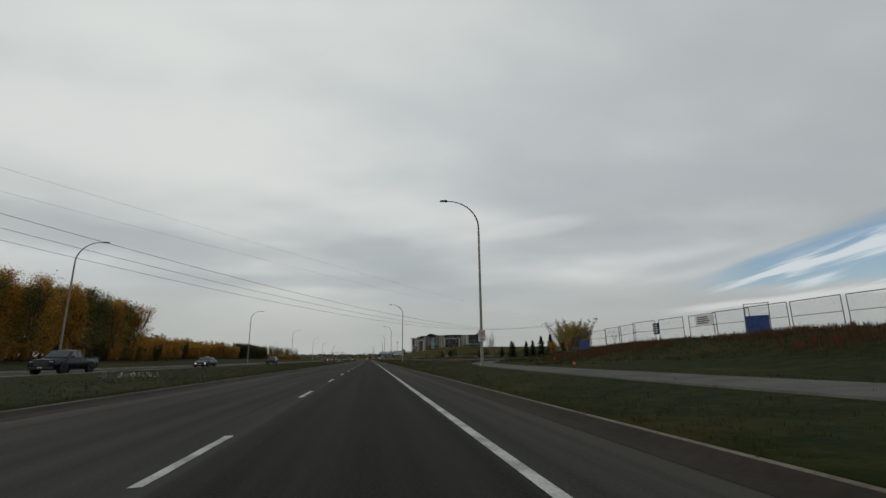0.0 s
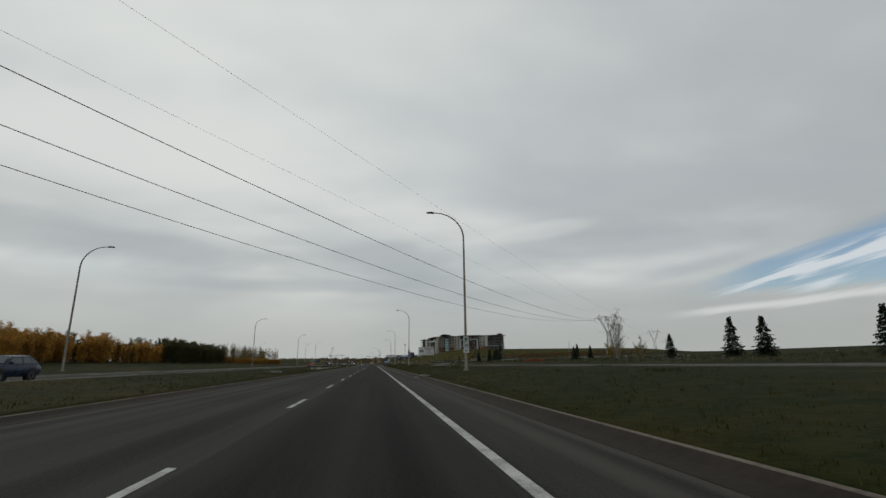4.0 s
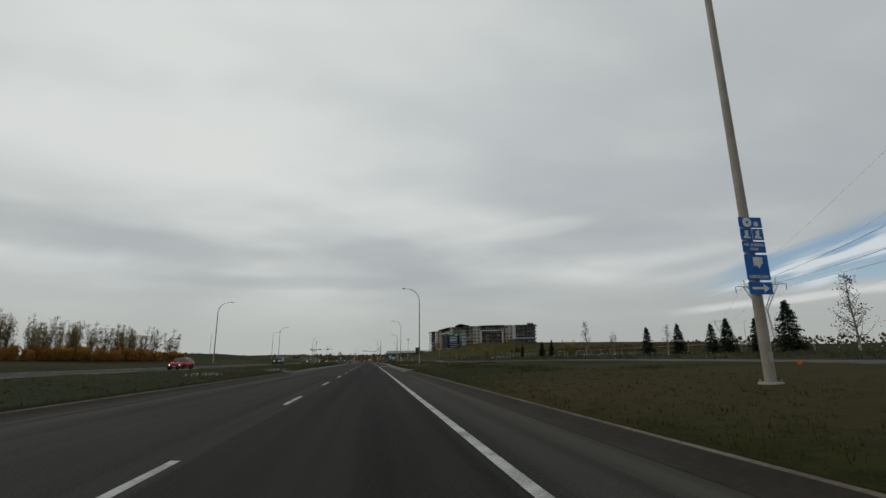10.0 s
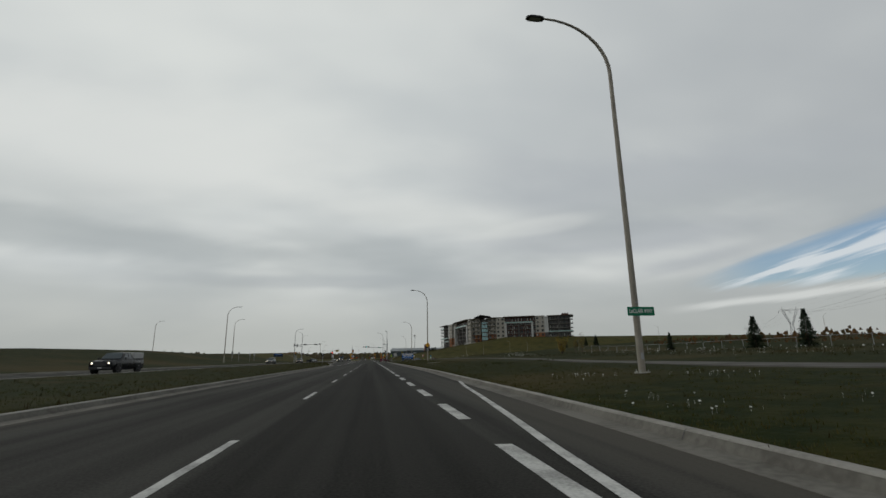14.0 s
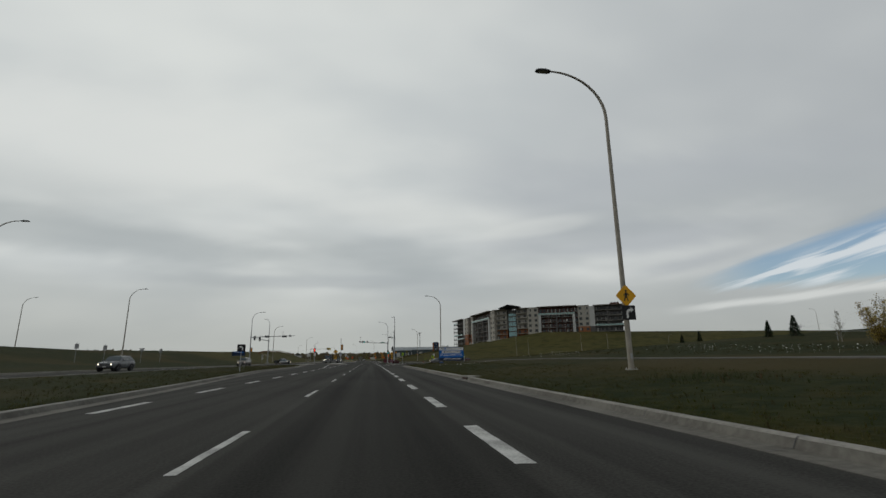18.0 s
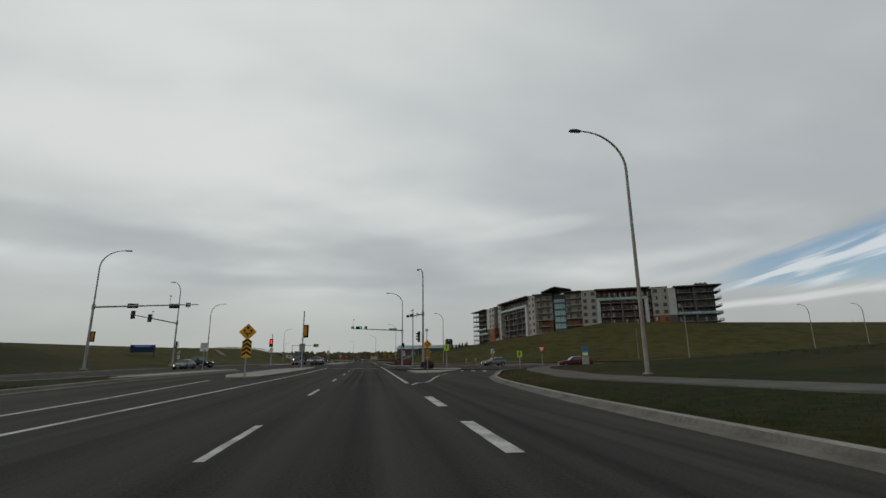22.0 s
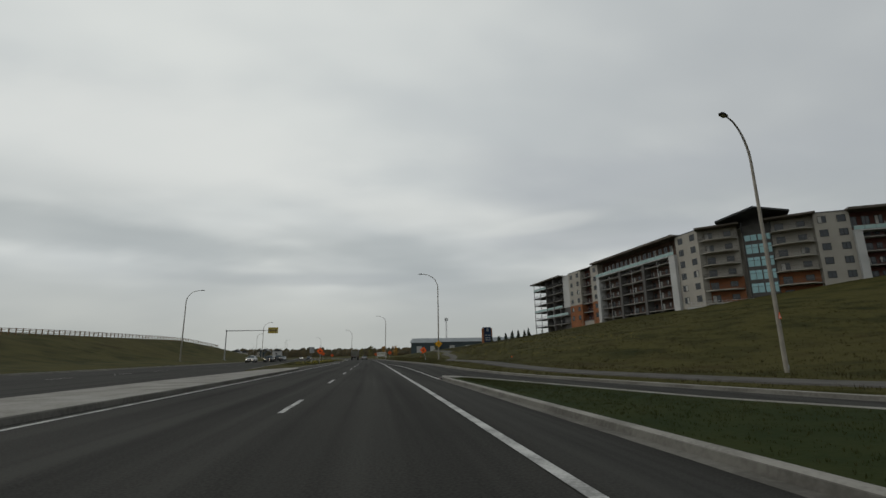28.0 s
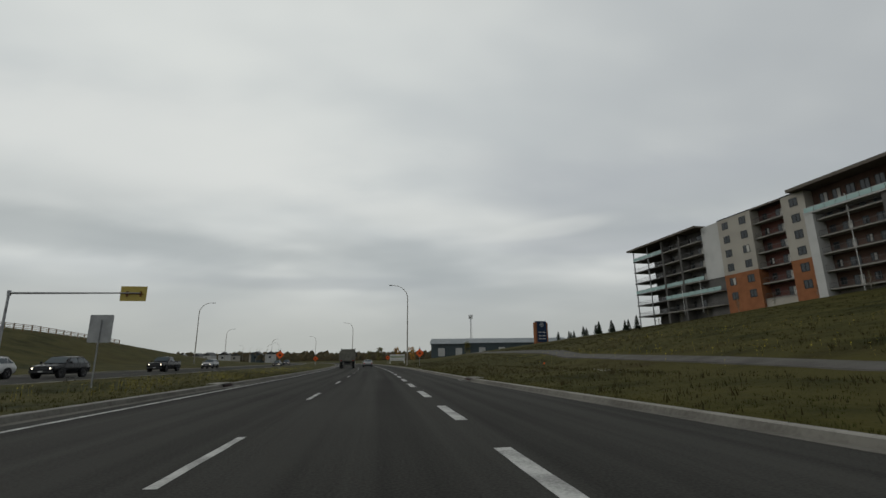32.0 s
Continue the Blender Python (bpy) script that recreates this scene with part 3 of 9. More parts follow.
def words(text, size, material, parent, m, name="lettering", depth=0.003, align="CENTER", width=0.0):
    cu = bpy.data.curves.new(name, "FONT")
    cu.body, cu.size, cu.extrude, cu.align_x, cu.align_y = text, size, depth, align, "CENTER"
    cu.offset = size * 0.012
    tmp = bpy.data.objects.new("tmp", cu)
    scene.collection.objects.link(tmp)
    dg = bpy.context.evaluated_depsgraph_get()
    me = bpy.data.meshes.new_from_object(tmp.evaluated_get(dg))
    bpy.data.objects.remove(tmp)
    me.name = name
    me.materials.clear()
    me.materials.append(material)
    if width:
        xs = [v.co.x for v in me.vertices]
        k = width / (max(xs) - min(xs))
        for v in me.vertices:
            v.co.x *= k
    ob = part(name, me, None, parent)
    ob.matrix_basis = m
    return ob


# signs face the oncoming driver, who looks along +y: local x to the right, z up, the face at y = -depth
FACE = pose(0, 0, 0, 90, 0, 0)


def on_face(x, z, off=-0.006):
    return pose(x, off, z, 90, 0, 0)


def plate(parent, name, x, z, w, h, material, off=0.0, thick=0.012, turn=0.0, label="", corner=0.06):
    """A flat plate with rounded corners whose face looks to -y."""
    r = min(w, h) * corner
    out = []
    for cx, cz, a0 in ((w / 2 - r, h / 2 - r, 0), (-w / 2 + r, h / 2 - r, 90), (-w / 2 + r, -h / 2 + r, 180), (w / 2 - r, -h / 2 + r, 270)):
        for a in (0, 45, 90):
            q = radians(a0 + a)
            out.append((cx + r * math.cos(q), cz + r * math.sin(q)))
    ms = Mesh().prism(out, 0, thick, pose(x, off, z, 90, 0, 0) @ pose(0, 0, 0, 0, 0, turn))
    return part(name, ms, material, parent, label)


def shape(parent, name, outline, material, x=0.0, z=0.0, off=-0.016, thick=0.003, turn=0.0):
    return part(name, Mesh().prism(outline, 0, thick, pose(x, off, z, 90, 0, 0) @ pose(0, 0, 0, 0, 0, turn)), material, parent)


def circle(r, n=20):
    return [(r * math.cos(2 * math.pi * i / n), r * math.sin(2 * math.pi * i / n)) for i in range(n)]


def rect(x0, x1, y0, y1):
    return [(x0, y0), (x1, y0), (x1, y1), (x0, y1)]

# ---- ground, roads, kerbs ----
def spaced(*spans):
    out = []
    for a, b, n in spans:
        out += [a + (b - a) * i / n for i in range(n)]
    return out + [spans[-1][1]]


YS = spaced((-320, -60, 12), (-60, 290, 70), (290, 440, 30), (440, 700, 104), (700, 960, 40), (960, 1500, 24), (1500, 4200, 18))


def ground_sheet():
    left = [-3800, -2400, -1500, -900, -600, -420, -300, -220, -170, -140, -118, -102, -92, -84, -77, -71, -65, -60, -55, -51, -47, -43.5, -41, -39, -37, -35]
    right = [0.01, 1.2, 2.6, 4.2, 6, 8, 10.5, 13.5, 17, 21, 25, 30, 36, 43, 52, 62, 74, 88, 104, 122, 142, 165, 200, 260, 340, 450, 620, 900, 1500, 2400, 3800]
    me_v, rows = [], 0
    ncol = 0
    for y in YS:
        fl, fr, el, er = far_left(y), far_right(y), edge_left(y), edge_right(y)
        cols = [(u, ground_z(min(u, fl - 0.01), y)) for u in left if u < -34.9]
        cols += [(fl - 0.5, ground_z(fl - 0.5, y)), (fl, far_z(y) + 0.13), (fl + 0.06, -0.3), (fr - 0.06, -0.3), (fr, ground_z(fr, y) if el - fr > 0.4 else -0.3)]
        for f in (0.12, 0.28, 0.45, 0.62, 0.78, 0.92):
            cols.append((fr + (el - fr) * f, ground_z(fr + (el - fr) * f, y) if el - fr > 0.4 else -0.3))
        cols += [(el, 0.13 if el - fr > 0.4 else -0.3), (el + 0.06, -0.3), (0.0, -0.3), (min(5.0, er - 0.1), -0.9), (er - 0.06, -0.9), (er, 0.13 + fall(er, y))]
        for d in right:
            u = er + d if er < 20 else er + max(0.01, d * max(0.2, (3800 - er) / 3800))
            cols.append((u, ground_z(u, y)))
        ncol = len(cols)
        for u, z in cols:
            me_v.append(tuple(W(u, y, z + (0.05 * noise.noise(Vector((u * 0.21, y * 0.21, 0))) if abs(u) > 12 else 0))))
        rows += 1
    ms = Mesh()
    ms.v = me_v
    ms.f = [(r * ncol + c, r * ncol + c + 1, (r + 1) * ncol + c + 1, (r + 1) * ncol + c) for r in range(rows - 1) for c in range(ncol - 1)]
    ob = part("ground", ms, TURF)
    ob.data.polygons.foreach_set("use_smooth", [True] * len(ob.data.polygons))
    return tagged(ob, "rough autumn turf in patchy green and brown", "ground", kind="structure")


ground_sheet()


def road_sheet(name, label, lo, hi, zf, ys, cols):
    ms, uvs, n = Mesh(), [], len(cols)
    for y in ys:
        a, b = lo(y), hi(y)
        for c in cols:
            u = a + (b - a) * c
            ms.v.append(tuple(WF(u, y, zf(y))))
            uvs.append((u, y))
    ms.f = [(r * n + c, r * n + c + 1, (r + 1) * n + c + 1, (r + 1) * n + c) for r in range(len(ys) - 1) for c in range(n - 1)]
    ob = part(name, ms, ASPHALT)
    layer = ob.data.uv_layers.new(name="metres")
    for lp in ob.data.loops:
        layer.data[lp.index].uv = uvs[lp.vertex_index]
    return tagged(ob, label, "road", kind="structure")


road = road_sheet("road", "dark grey asphalt carriageway with worn white lane lines", lambda y: edge_left(y) + 0.02, lambda y: edge_right(y) - 0.02, lambda y: 0.0, [y for y in YS if y < 2300], [i / 56 for i in range(57)])
road_sheet("road_opposite", "grey asphalt carriageway of the opposite direction", lambda y: far_left(y) + 0.02, lambda y: far_right(y) - 0.02, lambda y: far_z(y) - 0.004, [y for y in YS if y < 2300], [0, 0.5, 1])


def sweep(profile, line, closed=False):
    """Sweeps a profile of (across, up) along ground points; across points to the right of the way."""
    ms, n = Mesh(), len(profile)
    pts = [Vector(p) for p in line]
    for i, p in enumerate(pts):
        a = pts[i - 1] if i or closed else p
        b = pts[(i + 1) % len(pts)] if i < len(pts) - 1 or closed else p
        t = (b - a).to_2d().normalized()
        r = Vector((t.y, -t.x))
        for s, h in profile:
            ms.v.append((p.x + r.x * s, p.y + r.y * s, p.z + h))
    k = len(pts) if closed else len(pts) - 1
    for i in range(k):
        j = (i + 1) % len(pts)
        for c in range(n - 1):
            ms.f.append((i * n + c, j * n + c, j * n + c + 1, i * n + c + 1))
    return ms


# from the asphalt side to the turf side: gutter, rounded face, top, back
KERB_PROFILE = [(-0.62, 0.0), (-0.62, 0.006), (-0.28, 0.012), (-0.22, 0.022), (-0.17, 0.12), (-0.13, 0.145), (-0.02, 0.150), (0.03, 0.145), (0.05, 0.05)]
ROLLED_PROFILE = [(-0.64, 0.0), (-0.64, 0.006), (-0.38, 0.012), (-0.22, 0.04), (-0.12, 0.10), (-0.02, 0.115), (0.03, 0.11), (0.05, 0.03)]
TOP_PROFILE = [(-0.158, 0.132), (-0.135, 0.152), (-0.02, 0.157), (0.035, 0.151), (0.055, 0.05)]
NARROW_PROFILE = [(-0.40, 0.0), (-0.40, 0.006), (-0.26, 0.012)] + KERB_PROFILE[3:]
LIP_PROFILE = [(-0.075, 0.108), (-0.06, 0.120), (-0.01, 0.124), (0.02, 0.118), (0.035, 0.03)]


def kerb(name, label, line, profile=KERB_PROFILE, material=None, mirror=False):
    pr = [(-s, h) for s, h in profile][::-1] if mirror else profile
    ob = part(name, sweep(pr, line), material or KERB_SHADED, None, "", True)
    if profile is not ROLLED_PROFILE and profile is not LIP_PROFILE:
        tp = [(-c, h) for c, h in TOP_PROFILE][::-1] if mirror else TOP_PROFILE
        # the top is laid over in the paler concrete, without the shade colour
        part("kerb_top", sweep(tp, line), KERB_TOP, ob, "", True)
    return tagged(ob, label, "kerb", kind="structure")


def joints(ob, f, y0, y1, mirror=False, every=3.0):
    """Open joints across a cast kerb, one every few metres."""
    ms = Mesh()
    k = -1 if mirror else 1
    y = y0
    while y < y1:
        w = random.uniform(0.004, 0.007)
        n = len(ms.v)
        for c, h in ((-0.60, 0.013), (-0.28, 0.019), (-0.222, 0.03), (-0.176, 0.125), (-0.137, 0.158), (-0.02, 0.163), (0.03, 0.157)):
            for d in (-w, w):
                ms.v.append(tuple(WF(f(y) + k * c, y + d, h)))
        ms.f += [(n + 2 * i, n + 2 * i + 1, n + 2 * i + 3, n + 2 * i + 2) for i in range(6)]
        y += every * random.uniform(0.9, 1.1)
    part("joint", ms, DARK, ob)


def along(f, y0, y1, stepw=4.0, zf=lambda y: 0.0):
    n = max(2, int((y1 - y0) / stepw))
    return [WF(f(y0 + (y1 - y0) * i / n), y0 + (y1 - y0) * i / n, zf(y0 + (y1 - y0) * i / n)) for i in range(n + 1)]


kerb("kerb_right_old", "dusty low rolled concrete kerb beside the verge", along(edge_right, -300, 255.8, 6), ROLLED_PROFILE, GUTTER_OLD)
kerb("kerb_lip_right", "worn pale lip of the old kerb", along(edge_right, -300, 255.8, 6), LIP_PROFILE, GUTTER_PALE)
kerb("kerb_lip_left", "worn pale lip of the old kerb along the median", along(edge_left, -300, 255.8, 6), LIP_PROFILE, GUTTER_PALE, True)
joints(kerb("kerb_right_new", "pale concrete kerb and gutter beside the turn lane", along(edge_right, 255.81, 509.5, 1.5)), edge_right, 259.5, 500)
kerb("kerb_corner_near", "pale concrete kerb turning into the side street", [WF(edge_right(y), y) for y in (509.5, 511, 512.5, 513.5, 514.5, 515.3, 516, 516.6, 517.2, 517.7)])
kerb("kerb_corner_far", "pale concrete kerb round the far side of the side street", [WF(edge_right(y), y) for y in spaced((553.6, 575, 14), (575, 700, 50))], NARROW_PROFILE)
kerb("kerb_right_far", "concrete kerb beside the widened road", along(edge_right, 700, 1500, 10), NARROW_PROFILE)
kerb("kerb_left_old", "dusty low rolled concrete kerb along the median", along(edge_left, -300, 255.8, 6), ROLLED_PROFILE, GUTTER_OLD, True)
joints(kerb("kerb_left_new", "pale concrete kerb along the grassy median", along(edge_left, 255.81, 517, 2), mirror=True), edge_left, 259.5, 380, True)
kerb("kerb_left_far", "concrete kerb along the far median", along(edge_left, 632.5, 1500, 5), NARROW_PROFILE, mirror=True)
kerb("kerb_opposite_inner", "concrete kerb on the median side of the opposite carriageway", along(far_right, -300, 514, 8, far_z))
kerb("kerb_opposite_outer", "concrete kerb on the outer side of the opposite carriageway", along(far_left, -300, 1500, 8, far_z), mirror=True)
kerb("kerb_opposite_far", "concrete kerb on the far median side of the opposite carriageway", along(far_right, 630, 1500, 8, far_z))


def slab_island(name, label, outline, top=0.15, material=None, turf=False):
    """A raised traffic island over (u, y) corners, given clockwise seen from above."""
    pts = [WF(u, y) for u, y in outline]
    n = len(pts)
    c = sum(pts, Vector()) / n
    ms = Mesh()
    for k, z in ((0.0, 0.0), (0.02, top - 0.03), (0.06, top)):
        for p in pts:
            d = (c - p).normalized() * k
            ms.v.append((p.x + d.x, p.y + d.y, p.z + z))
    for r in range(2):
        for i in range(n):
            ms.f.append((r * n + i, r * n + n + i, r * n + n + (i + 1) % n, r * n + (i + 1) % n))
    top_face = Mesh()
    top_face.v, top_face.f = ms.v[2 * n:], [tuple(range(n))]
    ob = tagged(part(name, top_face, material or SLAB), label, "traffic island", kind="structure")
    # island sides take the kerb body's darker colour, which has their shade in it
    part("kerb_face", ms, KERB_SHADED, ob)
    return ob


def rounded(pts, r=0.6, n=4):
    out = []
    for i, p in enumerate(pts):
        a, b, c = Vector(pts[i - 1]), Vector(p), Vector(pts[(i + 1) % len(pts)])
        q = min(r, (a - b).length * 0.45, (c - b).length * 0.45)
        s, e = b + (a - b).normalized() * q, b + (c - b).normalized() * q
        for k in range(n + 1):
            t = k / n
            out.append(tuple(s * (1 - t) ** 2 + b * 2 * t * (1 - t) + e * t * t))
    return out


slab_island("island_slip_lane", "pale concrete corner island with signs and a mast", rounded([(4.74, 507.5), (4.73, 514), (4.75, 521.5), (5.3, 525.2), (6.4, 527.3), (8.4, 528.2), (11.3, 527.0), (13.2, 525.2), (12.4, 519), (10.7, 514), (8.4, 508), (7.2, 505.3), (6.0, 504.7), (5.1, 505.2)], 1.0))
slab_island("island_median_near", "long pale concrete median island before the junction", rounded([(-6.9, 487.0), (-6.55, 505.0), (-6.9, 521.5), (-7.5, 524.0), (-9.0, 521.5), (-10.6, 512.0), (-10.2, 492.0), (-8.6, 486.4)], 0.8))
slab_island("island_turn_bay", "pale concrete island between the turn bay and the opposite lanes", rounded([(-15.4, 492), (-15.2, 514), (-15.9, 516), (-17.3, 514), (-17.9, 494), (-16.6, 489)], 0.7))
slab_island("island_median_far", "pale concrete median island past the junction", rounded([(-6.75, 566), (-6.5, 600), (-6.65, 628.5), (-7.6, 632.5), (-9.6, 626), (-10.3, 600), (-10.0, 566), (-8.4, 562.5)], 0.8))
slab_island("island_opposite", "concrete island with a signal post across the junction", rounded([(-18.8, 560.5), (-18.4, 572), (-20.4, 592), (-21.6, 590), (-22.4, 560), (-20.6, 557.5)], 0.6))
slab_island("island_side_street", "thin concrete island in the side street", rounded([(20.6, 539.4), (21.2, 541.2), (48, 545.0), (48, 543.2)], 0.5))
# the grassed corner island beyond the junction, with its kerb and concrete nose
ISLAND = [(5.2, 558.0), (5.1, 575), (5.0, 590), (4.85, 604), (4.7, 612.5), (4.9, 615.3), (5.7, 614.6), (7.0, 610.5), (8.6, 604.0), (10.6, 595.5), (14.0, 588), (19.0, 578.5), (26.5, 568), (37, 558.5), (36, 556.2), (7.5, 556.0)]
slab_island("island_grass", "mown green grass on a kerbed corner island", rounded(ISLAND, 0.9), 0.14, mat("mown_turf", (0.018, 0.028, 0.008), (0.030, 0.037, 0.011), 0.95, 0.5, 9, 0.6, 0.05, world_space=True))
KERB_ROUND = [(-0.34, 0.004), (-0.32, 0.008), (-0.06, 0.012), (-0.02, 0.13), (0.03, 0.16), (0.20, 0.165), (0.24, 0.12)]
for nm, out in (("kerb_grass_island", rounded(ISLAND, 0.9)),):
    ob = part(nm, sweep([(s, h) for s, h in KERB_ROUND], [WF(u, y) for u, y in out], True), KERB_SHADED, None, "", True)
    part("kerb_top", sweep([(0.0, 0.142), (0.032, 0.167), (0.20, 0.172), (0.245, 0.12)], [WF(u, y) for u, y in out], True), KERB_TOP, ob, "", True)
    tagged(ob, "pale concrete kerb round the grass island", "kerb", kind="structure")
for nm, out in (("nose_apron", rounded([(4.85, 612.2), (4.78, 613.6), (5.05, 615.0), (5.6, 614.2), (5.9, 612.4)], 0.3)), ("corner_apron", rounded([(5.6, 557.0), (5.5, 563), (7.0, 564), (12, 560.4), (12, 556.6)], 0.5))):
    slab_island("island_" + nm, "pale concrete apron on the grass island", out, 0.172)

# ---- asphalt trail ----
TRAIL_ROWS = ((-60, 9.7, 2.4), (10, 9.7, 2.4), (22, 10.0, 2.4), (38, 10.8, 2.4), (50, 12.4, 2.4), (58, 15.0, 2.4), (68, 19.2, 2.4), (79, 22.6, 2.4), (100, 21.5, 2.4), (120, 19.0, 2.4), (140, 17.2, 2.3), (162, 15.2, 2.2), (176, 13.0, 2.1), (185, 13.0, 2.2),
              (196, 15.7, 2.3), (212, 19.5, 2.4), (230, 22.0, 2.4), (250, 24.0, 2.4), (266, 23.5, 2.4), (284, 18.9, 2.4), (291, 17.4, 2.4), (307, 16.0, 2.4), (325, 17.0, 2.0), (350, 21, 1.7), (393, 25.0, 1.7), (428, 23.5, 1.7), (448, 17.0, 2.1), (466, 13.4, 2.4),
              (484, 13.0, 2.4), (493, 14.8, 2.4), (500, 16.2, 2.4), (506, 18.2, 2.4), (511, 22.5, 2.4))


def ribbon(name, label, rows, material, lift=0.03, n=90):
    ks = [r[0] for r in rows]
    ms = Mesh()
    for i in range(n + 1):
        y = ks[0] + (ks[-1] - ks[0]) * i / n
        c, w = float(np.interp(y, ks, [r[1] for r in rows])), float(np.interp(y, ks, [r[2] for r in rows]))
        s = (float(np.interp(y + 1, ks, [r[1] for r in rows])) - float(np.interp(y - 1, ks, [r[1] for r in rows]))) / 2
        w *= math.sqrt(1 + s * s)
        for f in (-0.5, -0.47, 0.0, 0.47, 0.5):
            p = G(c + f * w, y)
            ms.v.append((p.x, p.y, p.z + (lift if abs(f) < 0.49 else -0.08)))
    ms.f = [(r * 5 + c, r * 5 + c + 1, r * 5 + 6 + c, r * 5 + 5 + c) for r in range(n) for c in range(4)]
    return tagged(part(name, ms, material), label, "path", kind="structure")


ribbon("trail_near", "grey asphalt walking trail winding through the verge", TRAIL_ROWS, TRAIL, 0.05, 240)
ribbon("trail_far", "grey asphalt walking trail under the grassy hill", ((568, 37, 2.4), (580, 27.5, 2.4), (590, 21.5, 2.4), (600, 17.6, 2.4), (607, 16.0, 2.4), (614, 14.8, 2.4), (626, 13.2, 2.2), (640, 11.9, 1.6), (653, 11.7, 1.4), (662, 13.7, 1.3), (676, 16.6, 1.3), (690, 18.6, 1.6), (714, 21.0, 2.0), (730, 25, 2.6), (790, 33, 2.6), (860, 42, 2.6)), TRAIL, 0.07, 120)
ribbon("trail_dirt", "pale worn dirt track climbing the bank", ((640, -52, 2.2), (655, -58, 2.2), (672, -66, 2.2), (690, -74, 2.2)), mat("dirt_track", (0.17, 0.13, 0.085), (0.11, 0.085, 0.055), 0.95, world_space=True), 0.06, 30)


# ---- road markings, each stripe a piece of the road ----
def stripe_mesh(w, l):
    ms, n = Mesh(), 6
    for i in range(n + 1):
        for s in (-0.5, 0.5):
            ms.v.append((s * w + random.uniform(-0.006, 0.006), -l / 2 + l * i / n + (random.uniform(-0.05, 0.05) if i in (0, n) else 0), 0.0))
    ms.f = [(2 * i, 2 * i + 1, 2 * i + 3, 2 * i + 2) for i in range(n)]
    return ms.data("lane_dash", PAINT)


DASH = [stripe_mesh(0.13, 3.05) for _ in range(4)]
WIDE = [stripe_mesh(0.24, 3.0) for _ in range(4)]


def dash(u, y, wide=False, turn=0.0, z=0.005):
    ob = new("lane_dash", random.choice(WIDE if wide else DASH))
    ob.parent = road
    p = WF(u, y, z)
    ob.matrix_basis = pose(p.x, p.y, p.z, 0, 0, heading(y) + turn)


for i in range(-5, 50):
    dash(-1.85, float(np.interp(i, (-5, 0, 12, 18, 26, 34, 40, 44, 50), (-47.6, 4.4, 130.6, 193.0, 275.4, 358.35, 421.5, 462.8, 524.6))))
for i in range(-3, 36):
    dash(-1.85, float(np.interp(i, (-3, 0, 3, 5, 7, 36), (562.0, 593.7, 628.2, 649.7, 671.3, 973.0))))
for i in range(31):
    dash(1.85, float(np.interp(i, (0, 11, 13, 14, 15, 16, 18, 22, 30), (295.0, 357.95, 369.9, 374.3, 379.2, 385.5, 399.4, 421.3, 468.5))), True)
for i in range(34):
    dash(1.85, float(np.interp(i, (0, 2, 33), (660.1, 669.8, 856.0))), True)
for i in range(8):
    dash(-6.2, 386.2 + 7.05 * i, True, 0.5)
for i in range(90):
    y = -40 + 9.0 * i
    if not 505 < y < 565:
        dash((far_left(y) + far_right(y)) / 2, y, z=far_z(y) + 0.004)


def dense(pts):
    """Points every metre or so along a polyline, so that paint follows the surface."""
    out = [pts[0]]
    for (a, b), (c, d) in zip(pts[:-1], pts[1:]):
        n = max(1, int(math.hypot(c - a, d - b) / (1.2 if max(a, c) > 1.9 and 430 < b < 650 else 6.0)))
        out += [(a + (c - a) * i / n, b + (d - b) * i / n) for i in range(1, n + 1)]
    return out


def line(name, pts, w=0.13, label="solid white painted line"):
    ms = Mesh()
    P = [WF(u, y, 0.008 if u < 1.9 or not 430 < y < 650 else 0.022) for u, y in dense(pts)]
    for i, p in enumerate(P):
        t = (P[min(i + 1, len(P) - 1)] - P[max(i - 1, 0)]).normalized()
        r = Vector((t.y, -t.x, 0)) * w / 2
        ms.v += [tuple(p - r), tuple(p + r)]
    ms.f = [(2 * i, 2 * i + 1, 2 * i + 3, 2 * i + 2) for i in range(len(P) - 1)]
    return part(name, ms, PAINT, road)


def run(u0, y0, u1, y1, stepw=6.0):
    n = max(1, int(abs(y1 - y0) / stepw))
    return [(u0 + (u1 - u0) * i / n, y0 + (y1 - y0) * i / n) for i in range(n + 1)]


line("edge_line", run(1.85, -300, 1.85, 284) + [(1.87, 288), (2.06, 292.5), (2.4, 296), (2.8, 299.5), (3.35, 304.5), (3.85, 309.5), (4.45, 314)], 0.16)
line("lane_line", run(1.85, 478, 1.85, 516), 0.16)
line("slip_line", [(1.95, 476.5), (2.5, 479.3), (3.08, 481.8), (4.0, 487.3), (5.36, 494.7), (6.6, 500.0)], 0.16)
line("slip_line", [(7.1, 501.8), (7.5, 503.1), (8.2, 505.4)], 0.13)
line("slip_line", [(12.3, 517.9), (13.4, 520.6), (15.7, 525.6)], 0.13)
line("stop_line", [(-5.9, 518.3), (1.85, 516.2)], 0.45)
line("box_line", [(1.85, 516.2), (1.85, 526.0)], 0.16)
line("box_line", [(1.85, 526.2), (3.2, 527.6), (4.7, 529.2), (7.9, 529.7)], 0.16)
line("crossing_line", [(7.44, 554.0), (8.0, 537.1), (8.3, 531.3), (8.58, 529.2)], 0.16)
line("crossing_line", [(9.78, 551.5), (10.45, 537.6), (10.97, 532.7), (11.58, 528.5)], 0.16)
line("edge_line", run(-6.05, 441, -5.5, 484) + run(-5.45, 488, -5.35, 498) + [(-5.5, 521)], 0.16)
line("gore_line", run(-6.3, 440, -8.2, 472) + [(-9.4, 486)], 0.16)
